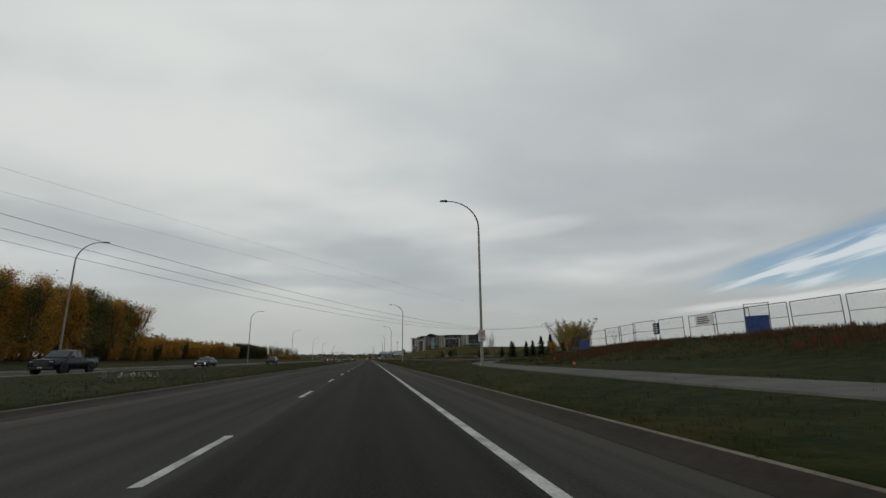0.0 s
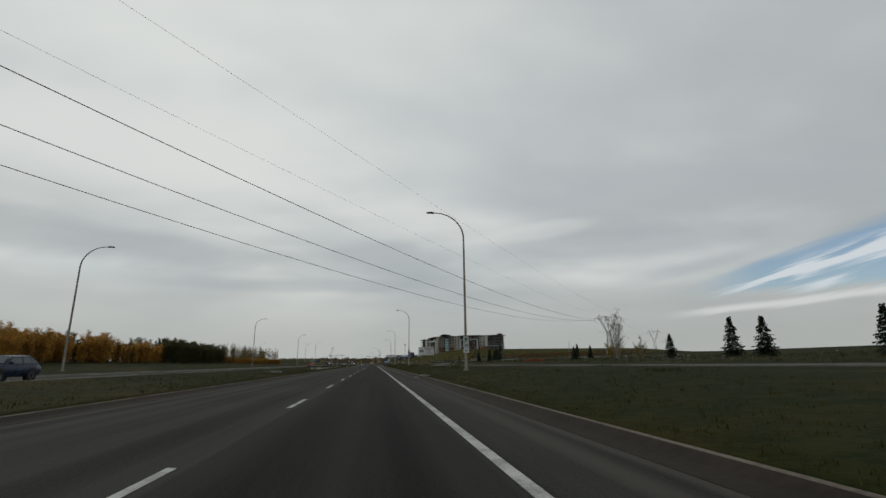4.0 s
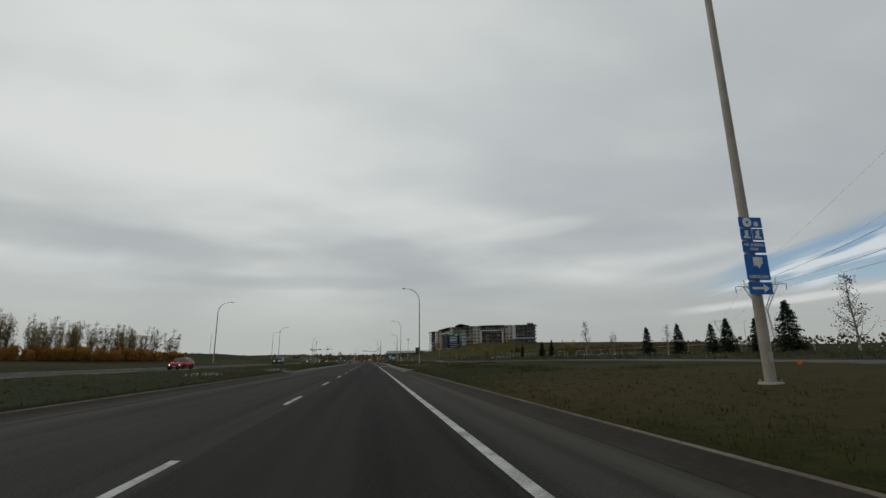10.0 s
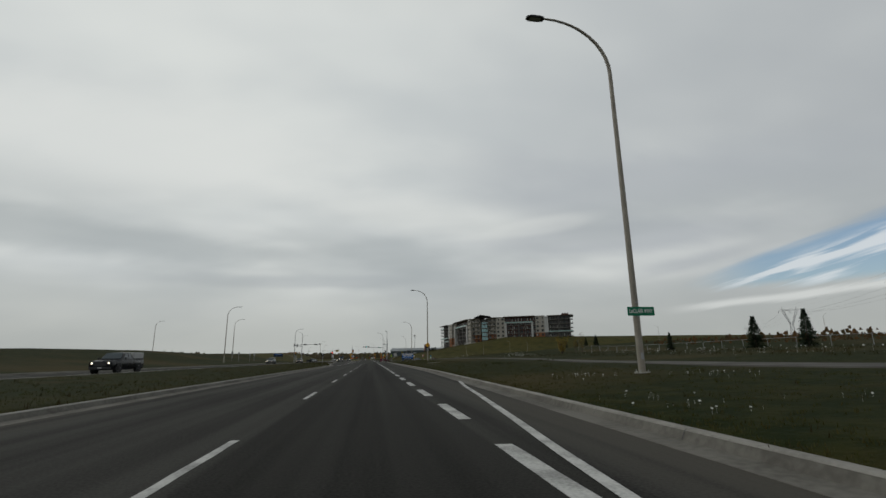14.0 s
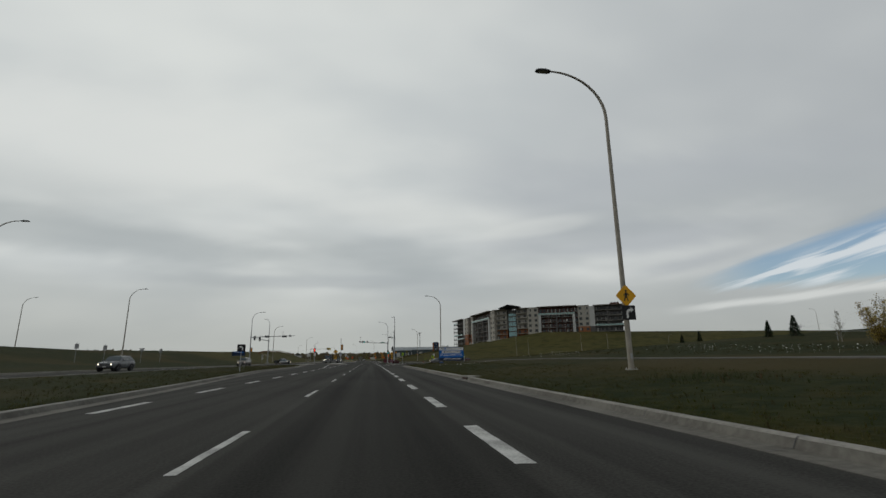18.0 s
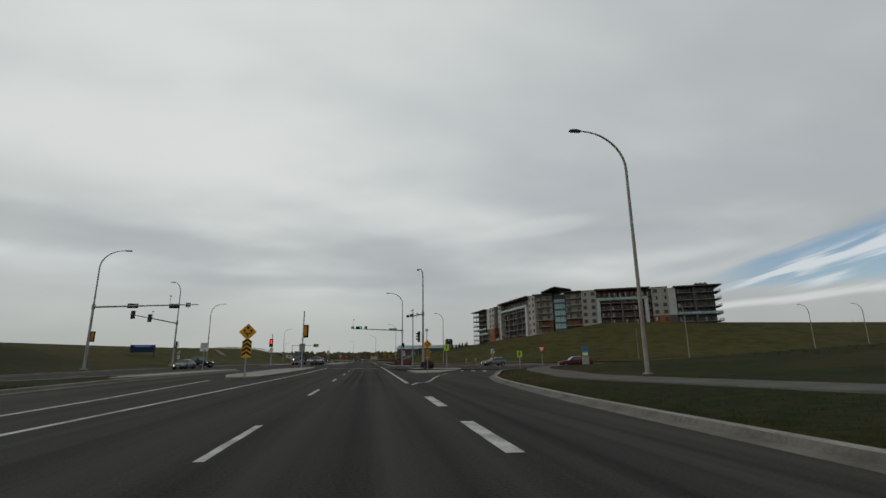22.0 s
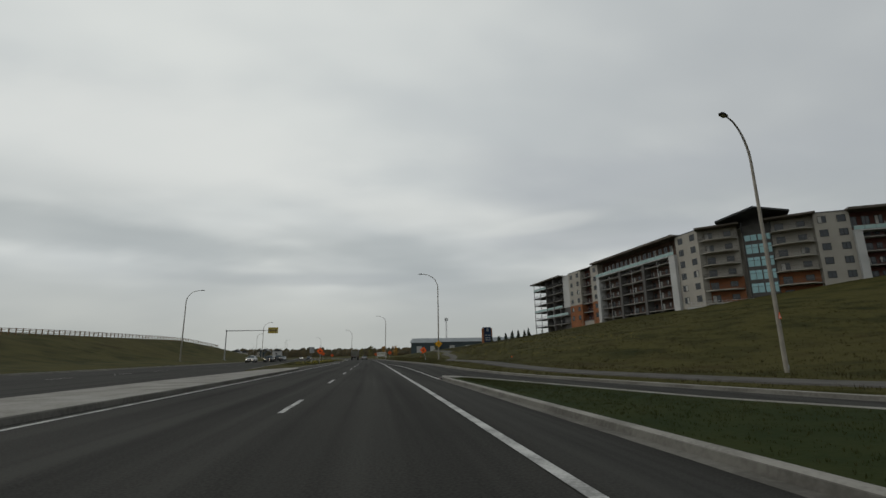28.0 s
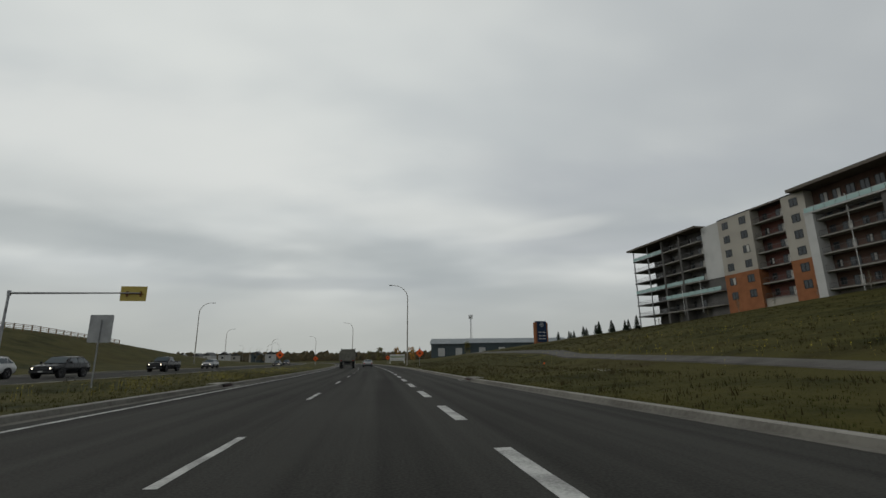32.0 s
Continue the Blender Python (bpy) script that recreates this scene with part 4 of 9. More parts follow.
line("side_lane_line", [(12, 541), (34, 543), (60, 546)], 0.12)
line("side_edge_line", [(14, 549.5), (40, 551.5), (74, 552.5)], 0.12)
line("edge_line", run(1.85, 556, 1.85, 655), 0.16)
line("merge_line", [(4.5, 613), (4.2, 623), (3.7, 631), (3.1, 639), (2.5, 647.5), (2.1, 652.6), (1.95, 655)], 0.14)
line("edge_line", run(-6.15, 566, -6.15, 1000, 10), 0.14)
for i in range(3):
    line("crosswalk_bar", [(11.9 + i * 1.15, 516.6 - i * 1.15), (11.3 + i * 1.15, 513.4 - i * 1.15)], 0.5)
for u, y in ((-3.3, 530), (-2.9, 541), (0.4, 531), (0.8, 542), (3.6, 535), (-6.5, 533), (-6.0, 543)):
    line("guide_dash", [(u, y), (u + 0.1, y + 1.0)], 0.12)
for u0, y0 in ((-22.5, 652), (-14.2, 655)):
    line("turn_arrow", [(u0, y0), (u0, y0 + 2.2)], 0.22)
    line("turn_arrow", [(u0 - 0.5, y0 - 0.2), (u0, y0 - 0.7), (u0 + 0.5, y0 - 0.2)], 0.22)


def drain(name, u, y, side=1):
    """A side-inlet drain let into the kerb, with its grate and concrete apron."""
    t = thing(name, "rusty side-inlet storm drain let into the concrete kerb", "storm drain", at(u, y, fall(u, y)), "storm drains")
    s = side
    part("inlet_hood", Mesh().box(-0.19, 0.50, -0.85, 0.85, 0.158, 0.19, None, 0.015), KERB_TOP, t)
    part("inlet_throat", Mesh().box(-0.245, -0.18, -0.6, 0.6, 0.012, 0.135), DARK, t)
    rust = mat("rusty_iron", (0.07, 0.032, 0.022), (0.035, 0.02, 0.015), 0.9)
    for i in range(3):
        part("inlet_bar", Mesh().box(-0.275, -0.25, -0.6, 0.6, 0.03 + 0.035 * i, 0.05 + 0.035 * i), rust, t)
    part("apron", Mesh().box(-0.66, -0.28, -0.9, 0.9, 0.012, 0.02), KERB_TOP, t)
    for i in range(7):
        part("grate_bar", Mesh().box(-0.60, -0.32, -0.45 + i * 0.14, -0.37 + i * 0.14, 0.021, 0.03), DARK, t)
    if s < 0:
        t.matrix_basis = t.matrix_basis @ pose(0, 0, 0, 0, 0, 180)
    return t


for u, y, s in ((edge_right(398.2), 398.2, 1), (edge_right(257.6), 257.6, 1), (edge_right(122.5), 122.5, 1), (edge_left(257.6), 257.6, -1), (edge_right(692), 692, 1), (edge_left(689), 689, -1), (edge_left(372), 372, -1)):
    drain("storm_drain", u, y, s)
t = thing("storm_drain", "rusty side-inlet storm drain in the median island", "storm drain", at(-6.6, 616.5, 0.0), "storm drains")
part("inlet_throat", Mesh().box(-0.03, 0.02, -0.55, 0.55, 0.03, 0.12), DARK, t)
for i in range(3):
    part("inlet_bar", Mesh().box(0.02, 0.045, -0.55, 0.55, 0.035 + 0.03 * i, 0.05 + 0.03 * i), MATS["rusty_iron"], t)
t = thing("storm_drain", "rusty side-inlet storm drain in the concrete nose of the grass island", "storm drain", at(4.62, 613.6, fall(4.62, 613.6)), "storm drains")
part("inlet_throat", Mesh().box(-0.07, 0.0, -0.6, 0.6, 0.03, 0.12), DARK, t)
for i in range(3):
    part("inlet_bar", Mesh().box(-0.095, -0.07, -0.6, 0.6, 0.035 + 0.03 * i, 0.05 + 0.03 * i), MATS["rusty_iron"], t)
part("apron", Mesh().box(-0.75, -0.12, -0.7, 0.8, 0.004, 0.016), KERB_TOP, t)

# ---- street furniture ----
LAMP_LABEL = "tall tapered davit street lamp with a flat luminaire"


def street_lamp(name, m, height=15.3, reach=3.3, side=-1, rise=2.5, base=True, pole_mat=None, label=LAMP_LABEL):
    t = thing(name, label, "street lamp", m, "street lamps")
    pm = pole_mat or POLE
    h0 = height - rise
    part("pole", Mesh().tube([(0, 0, 0), (0, 0, h0 * 0.5), (0, 0, h0)], [0.135, 0.11, 0.085], 10), pm, t, "", True)
    pts = []
    for i in range(11):
        a = i / 10 * math.pi / 2
        pts.append((side * (reach - 0.5) * (1 - math.cos(a)), 0, h0 + rise * math.sin(a)))
    pts.append((side * (reach - 0.2), 0, height + 0.01))
    part("arm", Mesh().tube(pts, [0.085 - 0.004 * i for i in range(12)], 8), pm, t, "", True)
    hx = side * reach
    head = Mesh()
    w, l = 0.17, 0.40
    ring = [(-l, -w * 0.55), (-l * 0.6, -w), (l * 0.6, -w), (l, -w * 0.6), (l, w * 0.6), (l * 0.6, w), (-l * 0.6, w), (-l, w * 0.55)]
    for k, z in ((1.0, -0.05), (1.0, 0.02), (0.7, 0.075)):
        head.v += [(hx + x * k, y * k, height + z) for x, y in ring]
    for r in range(2):
        head.f += [(r * 8 + i, r * 8 + (i + 1) % 8, r * 8 + 8 + (i + 1) % 8, r * 8 + 8 + i) for i in range(8)]
    head.f += [tuple(range(7, -1, -1)), tuple(range(16, 24))]
    lum = part("luminaire", head, DARK, t, "dark grey luminaire housing")
    part("lens", Mesh().box(hx - 0.25, hx + 0.25, -0.11, 0.11, height - 0.062, height - 0.052), LAMP_OFF, lum)
    part("photocell", Mesh().tube([(hx + side * -0.15, 0, height + 0.07), (hx + side * -0.15, 0, height + 0.15)], 0.035, 8), DARK, lum)
    if base:
        part("base_flange", Mesh().tube([(0, 0, -0.25), (0, 0, 0.04)], [0.30, 0.28], 12), CONCRETE, t)
        part("access_cover", Mesh().box(-0.05, 0.05, -0.145, -0.12, 0.5, 0.75), STEEL, t)
        for i in range(4):
            a = math.pi / 4 + i * math.pi / 2
            part("anchor_bolt", Mesh().tube([(0.22 * math.cos(a), 0.22 * math.sin(a), 0.03), (0.22 * math.cos(a), 0.22 * math.sin(a), 0.11)], 0.02, 6), STEEL, t)
    return t


lamps = {}
proto = street_lamp("street_lamp", at(10.15, 40.0))
lamps[40] = proto
for u, y in ((8.9, 128.5), (10.1, 219.5), (10.3, 307.3), (12.1, 393.4), (16.2, 481.7), (12.45, 669.2), (7.3, 757), (-0.3, 850), (-11.0, 950), (-29, 1045), (-52, 1140)):
    lamps[round(y)] = copy_thing(proto, at(u, y, ground_z(u, y)) @ Matrix.Diagonal((1, 1, 1.028 if y == 669.2 else 1, 1)))
lamp_left = street_lamp("street_lamp", at(-35.1, 59.0), side=1, height=14.6, reach=3.1, label="tall tapered davit street lamp beyond the opposite carriageway")
for u, y in ((-34.8, 144.6), (-37.4, 242.8), (-36.7, 330.8), (-38.4, 424.1), (-52.5, 484), (-94.5, 516), (-39.7, 581.6), (-38.3, 686.0), (-40.2, 786), (-55, 900), (-36, 975), (-36, 1075)):
    copy_thing(lamp_left, at(u, y))
# lamps on the side street, turned along it
lamp_side = street_lamp("street_lamp", at(23.6, 606.6, -0.45, 27), 15.6, 3.0, side=-1, label="tall davit street lamp at the foot of the grassy hill")
for u, y, turn in ((66, 566.5, 95), (77, 520, 0), (68.4, 521, 0), (112, 540, 95), (135, 500, -80), (46, 519.5, -85)):
    copy_thing(lamp_side, at(u, y, None, turn) @ Matrix.Scale(0.55, 4))
for u, y in ((105, 330), (118, 352), (131, 374), (96, 310), (150, 430), (160, 445)):
    copy_thing(lamp_side, at(u, y, None, 80) @ Matrix.Scale(0.48, 4))


def strap(t, z, r=0.125):
    part("strap", Mesh().tube([(0, 0, z - 0.02), (0, 0, z + 0.02)], r, 10), STEEL, t)


def arrow_up(s):
    return [(-0.09 * s, -0.5 * s), (0.09 * s, -0.5 * s), (0.09 * s, 0.1 * s), (0.27 * s, 0.1 * s), (0, 0.5 * s), (-0.27 * s, 0.1 * s), (-0.09 * s, 0.1 * s)]


def figure(parent, x, z, s, material):
    """The plain walking symbol of a crossing sign."""
    shape(parent, "symbol", circle(0.09 * s, 10), material, x + 0.02 * s, z + 0.36 * s)
    shape(parent, "symbol", [(-0.1 * s, -0.02 * s), (0.08 * s, -0.05 * s), (0.12 * s, 0.24 * s), (-0.06 * s, 0.26 * s)], material, x, z)
    for pts in ([(-0.1, -0.02), (0.02, -0.03), (-0.12, -0.42), (-0.22, -0.42)], [(-0.02, -0.04), (0.08, -0.05), (0.2, -0.42), (0.1, -0.42)], [(-0.06, 0.22), (-0.02, 0.14), (-0.2, -0.04), (-0.24, 0.02)], [(0.1, 0.22), (0.06, 0.12), (0.22, 0.0), (0.27, 0.06)]):
        shape(parent, "symbol", [(a * s, b * s) for a, b in pts], material, x, z)


# no-parking plate on the first lamp
def lamp_sign(name, label, y, dz, u):
    t = thing(name, label, "road sign", at(u, y, ground_z(u, y)) @ pose(0, -0.16, 0))
    part("bracket", Mesh().box(-0.05, 0.05, 0.0, 0.09, dz - 0.3, dz - 0.26).box(-0.05, 0.05, 0.0, 0.09, dz + 0.26, dz + 0.30), STEEL, t)
    return t


t = lamp_sign("no_parking_sign", "white plate with a red ring and bar", 40.0, 2.6, 10.15)
plate(t, "panel", 0, 2.62, 0.66, 1.02, WHITE)
shape(t, "ring", circle(0.27, 24), RED, 0, 2.80)
shape(t, "ring_field", circle(0.21, 24), WHITE, 0, 2.80, -0.020)
shape(t, "symbol", rect(-0.10, 0.10, -0.09, 0.09), BLACK, 0, 2.80, -0.024)
shape(t, "slash", rect(-0.22, 0.22, -0.03, 0.03), RED, 0, 2.80, -0.028, turn=-45)
for i in range(3):
    shape(t, "text_bar", rect(-0.2, 0.2, -0.022, 0.022), BLACK, 0, 2.40 - i * 0.09)

t = lamp_sign("truck_route_sign", "three stacked white plates with green rings", 128.5, 2.4, 8.9)
for z, kind in ((2.83, 0), (2.28, 1), (1.79, 2)):
    plate(t, "panel", 0, z, 0.53, 0.53 if kind < 2 else 0.40, WHITE)
    if kind < 2:
        shape(t, "ring", circle(0.225, 24), GREEN, 0, z)
        shape(t, "ring_field", circle(0.18, 24), WHITE, 0, z, -0.020)
    if kind == 0:
        shape(t, "diamond_mark", rect(-0.105, 0.105, -0.105, 0.105), BLACK, 0, z, -0.024, turn=45)
    elif kind == 1:
        shape(t, "truck_mark", [(-0.13, -0.05), (0.12, -0.05), (0.12, 0.08), (-0.05, 0.08), (-0.06, 0.04), (-0.13, 0.02)], BLACK, 0, z, -0.024)
        for x in (-0.08, 0.07):
            shape(t, "wheel_mark", circle(0.028, 8), BLACK, x, z - 0.06, -0.024)
    else:
        shape(t, "arrow_mark", arrow_up(0.32), BLACK, -0.04, z)
        shape(t, "arrow_mark", [(-0.03, -0.02), (0.09, -0.02), (0.09, -0.06), (0.18, 0.01), (0.09, 0.07), (0.09, 0.035), (-0.03, 0.035)], BLACK, 0, z - 0.01)

t = lamp_sign("tourist_sign", "stack of blue plates with white symbols", 219.5, 3.2, 10.1)
for z, h in ((4.06, 0.30), (3.74, 0.33), (3.40, 0.32), (2.87, 0.68), (2.33, 0.33)):
    plate(t, "panel", 0, z, 0.66, h - 0.02, BLUE, corner=0.04)
shape(t, "disc_mark", circle(0.13, 16), WHITE, -0.10, 4.06)
shape(t, "disc_hole", circle(0.035, 10), BLUE, -0.10, 4.06, -0.020)
shape(t, "disc_mark", circle(0.07, 12), WHITE, 0.15, 4.02)
for x in (-0.16, 0.16):
    shape(t, "symbol", [(-0.10, -0.11), (0.10, -0.11), (0.10, -0.07), (0.04, -0.07), (0.05, 0.11), (-0.05, 0.09), (-0.04, -0.02), (-0.10, -0.06)], WHITE, x, 3.74)
shape(t, "divider", rect(-0.008, 0.008, -0.15, 0.15), WHITE, 0, 3.74)
words("RIEL BUSINESS", 0.10, WHITE, t, on_face(0, 3.45, -0.017), width=0.56)
words("PARK", 0.10, WHITE, t, on_face(0, 3.34, -0.017))
shape(t, "trailer_mark", [(-0.17, -0.10), (-0.10, -0.04), (-0.10, 0.17), (0.17, 0.17), (0.17, 0.02), (0.10, -0.04), (0.05, -0.12), (-0.02, -0.05), (-0.12, -0.06)], WHITE, 0.0, 2.96)
words("CAMPGROUND", 0.11, WHITE, t, on_face(0, 2.62, -0.017), width=0.56)
shape(t, "arrow_mark", [(-0.24, -0.03), (0.08, -0.03), (0.08, -0.11), (0.25, 0), (0.08, 0.11), (0.08, 0.03), (-0.24, 0.03)], WHITE, 0, 2.33)

t = lamp_sign("street_name_sign", "green street name plate with white lettering on a lamp pole", 307.3, 2.4, 10.3)
plate(t, "panel", 0.12, 2.32, 1.12, 0.34, GREEN)
words("LeCLAIR WAY", 0.22, WHITE, t, on_face(0.12, 2.32, -0.014), width=0.98)

t = lamp_sign("crossing_warning_sign", "yellow diamond crossing sign above a black turn-arrow plate", 393.4, 3.2, 12.1)
plate(t, "diamond", 0, 3.42, 0.75, 0.75, YELLOW, turn=45)
figure(t, 0.0, 3.42, 0.62, BLACK)
plate(t, "arrow_panel", 0.06, 2.62, 0.68, 0.68, BLACK, off=-0.002)
shape(t, "arrow_mark", [(-0.13, -0.26), (-0.03, -0.26), (-0.03, -0.02), (0.02, 0.06), (0.10, 0.08), (0.10, 0.0), (0.26, 0.13), (0.10, 0.26), (0.10, 0.18), (-0.02, 0.16), (-0.11, 0.08), (-0.13, -0.02)], WHITE, 0.06, 2.62, -0.02)

t = lamp_sign("lane_ends_sign", "yellow diamond merge sign on a lamp pole", 669.2, 2.64, 12.45)
plate(t, "diamond", 0, 2.76, 0.95, 0.95, YELLOW, turn=45)
for x0, x1 in ((-0.16, -0.16), (0.06, 0.06)):
    shape(t, "road_mark", [(x0 - 0.035, -0.24), (x0 + 0.035, -0.24), (x1 + 0.035, 0.26), (x1 - 0.035, 0.26)], BLACK, 0, 2.76)
shape(t, "road_mark", [(0.2, -0.24), (0.26, -0.24), (0.18, 0.1), (0.12, 0.08)], BLACK, 0, 2.76)
t = lamp_sign("flag_marker", "small orange and white marker strapped to a lamp pole", 606.6, 3.0, 23.6)
shape(t, "marker", [(-0.11, -0.22), (0.11, -0.22), (0.0, 0.22)], ORANGE, 0, 3.3, -0.002)
shape(t, "marker", [(-0.05, -0.16), (0.05, -0.16), (0.0, 0.06)], WHITE, 0, 3.3, -0.006)


def posts(t, xs, z0, z1, r=0.09, material=None, square=True):
    for x in xs:
        part("post", Mesh().box(x - r, x + r, 0.02, 0.02 + 2 * r, z0, z1, None, 0.015) if square else Mesh().tube([(x, 0.05, z0), (x, 0.05, z1)], r, 8), material or WOOD, t)


# enforcement sign
t = thing("enforcement_sign", "large white photo enforcement sign on two timber posts", "road sign", at(10.25, 175.8, None, -4))
posts(t, (-0.95, 0.85), -0.3, 2.3, 0.085)
plate(t, "panel", 0, 2.82, 3.0, 1.5, WHITE, corner=0.03, thick=0.03)
for x0, x1, z0, z1 in ((-1.46, 1.46, 0.71, 0.73), (-1.46, 1.46, -0.73, -0.71), (-1.46, -1.44, -0.71, 0.71), (1.44, 1.46, -0.71, 0.71)):
    shape(t, "border", rect(x0, x1, z0, z1), BLACK, 0, 2.82, -0.032)
for txt, x, z, w in (("TRAFFIC LAWS", 0.52, 0.40, 1.72), ("PHOTO", 0.52, 0.0, 0.80), ("ENFORCED", 0.52, -0.42, 1.32)):
    words(txt, 0.42, BLACK, t, on_face(x, 2.82 + z, -0.034), width=w)
shape(t, "camera_mark", rect(-0.34, 0.34, -0.21, 0.19), BLACK, -0.88, 2.82, -0.032)
shape(t, "camera_mark", rect(-0.25, -0.05, 0.19, 0.25), BLACK, -0.88, 2.82, -0.032)
shape(t, "camera_lens", circle(0.14, 18), WHITE, -0.84, 2.82, -0.036)
shape(t, "camera_lens", circle(0.10, 18), BLACK, -0.84, 2.82, -0.040)
for i in range(8):
    x = -0.5 + 0.33 * (i % 4)
    s = 1 if i < 4 else -1
    shape(t, "flash_ray", rect(-0.013, 0.013, -0.10, 0.10), BLACK, -0.88 + x * 0.9, 2.82 + s * 0.44, -0.032, turn=-s * x * 70)
part("batten", Mesh().box(-1.45, 1.45, 0.0, 0.04, 2.3, 2.38).box(-1.45, 1.45, 0.0, 0.04, 3.2, 3.28), WOOD, t)

# destination sign
t = thing("destination_sign", "dark blue destination board with a green crest on two timber posts", "road sign", at(9.6, 262.3, None, -3))
posts(t, (-0.45, 0.42), -0.3, 2.1, 0.075)
plate(t, "panel", 0, 2.62, 1.44, 1.34, NAVY, corner=0.02, thick=0.03)
shape(t, "crest", [(-0.72, -0.05), (0.72, -0.05), (0.70, 0.08), (0.35, 0.10), (0.1, 0.12), (-0.2, 0.09), (-0.72, 0.1)], GREEN, 0, 3.32, -0.001, 0.031)
for dx, a in ((0.26, 35), (0.40, -5)):
    shape(t, "leaf_mark", [(0, -0.10), (0.07, 0.0), (0.02, 0.14), (-0.06, 0.02)], WHITE, dx, 3.38, -0.034, turn=a)
shape(t, "arrow_mark", [(-0.07, -0.012), (0.02, -0.012), (0.02, -0.05), (0.08, 0), (0.02, 0.05), (0.02, 0.012), (-0.07, 0.012)], WHITE, -0.56, 3.14, -0.033)
for z, w in ((3.14, 0.82), (2.93, 0.85), (2.76, 0.78)):
    shape(t, "text_bar", rect(-w / 2, w / 2, -0.042, 0.042), WHITE, 0.0, z, -0.033)
for txt, z, w in (("Botanic Park", 2.55, 0.80), ("Riel Business Park", 2.33, 1.1), ("Perron District", 2.10, 0.95)):
    words(txt, 0.15, WHITE, t, on_face(0.05, z, -0.034), width=w)

# voting billboard
t = thing("voting_billboard", "blue and white advance voting billboard in a black steel frame", "billboard", at(11.2, 438.2, None, 0))
plate(t, "panel", 0, 1.26, 3.4, 1.74, BLUE, corner=0.01, thick=0.03)
shape(t, "header", rect(-1.68, 1.68, -0.17, 0.17), WHITE, 0, 1.94, -0.031)
shape(t, "footer", rect(-1.68, 1.68, -0.18, 0.18), NAVY, 0, 0.58, -0.031)
shape(t, "banner", rect(-1.32, 1.28, -0.19, 0.19), WHITE, 0, 1.52, -0.031)
words("ADVANCE VOTING", 0.34, BLACK, t, on_face(0, 1.52, -0.036), width=2.45)
words("October 4-8 & 11-15", 0.36, WHITE, t, on_face(0, 1.10, -0.033), width=3.0)
words("stalbert.ca/election", 0.26, WHITE, t, on_face(0.15, 0.60, -0.036), width=2.3)
words("vote", 0.24, BLACK, t, on_face(-1.25, 1.95, -0.036), width=0.5)
shape(t, "ring_mark", circle(0.12, 16), BLUE, -0.85, 1.95, -0.036)
for x, w in ((-0.25, 0.7), (1.2, 0.4)):
    shape(t, "text_bar", rect(-w / 2, w / 2, -0.025, 0.025), DARK, x, 1.95, -0.036)
fr = Mesh()
for x0, x1, z0, z1 in ((-1.76, 1.76, 2.13, 2.19), (-1.76, 1.76, 0.33, 0.39), (-1.76, -1.70, 0.1, 2.19), (1.70, 1.76, 0.1, 2.19)):
    fr.box(x0, x1, -0.035, 0.03, z0, z1)
part("frame", fr, DARK, t)
for x in (-1.55, 1.55):
    part("foot", Mesh().tube([(x, -0.75, 0.0), (x, 0.0, 0.42), (x, 0.75, 0.0)], 0.03, 6).tube([(x, -0.75, 0.03), (x, 0.75, 0.03)], 0.03, 6), DARK, t)
    part("foot_bar", Mesh().tube([(x - 0.3, -0.75, 0.03), (x + 0.3, -0.75, 0.03)], 0.03, 6), DARK, t)
part("sandbag", Mesh().tube([(-1.75, -0.7, 0.10), (-1.5, -0.72, 0.13), (-1.25, -0.7, 0.10)], [0.07, 0.12, 0.07], 8), mat("blue_sandbag", (0.05, 0.10, 0.22), (0.04, 0.07, 0.15), 0.9), t, "blue sandbag on the foot", True)


def post_sign(name, label, m, zc, w, h, material, post_top, category="road sign", turn=0.0, back=False):
    t = thing(name, label, category, m)
    part("post", Mesh().tube([(0, 0.03, -0.75), (0, 0.03, post_top)], 0.033, 8), STEEL, t)
    plate(t, "panel", 0, zc, w, h, material, turn=turn)
    return t


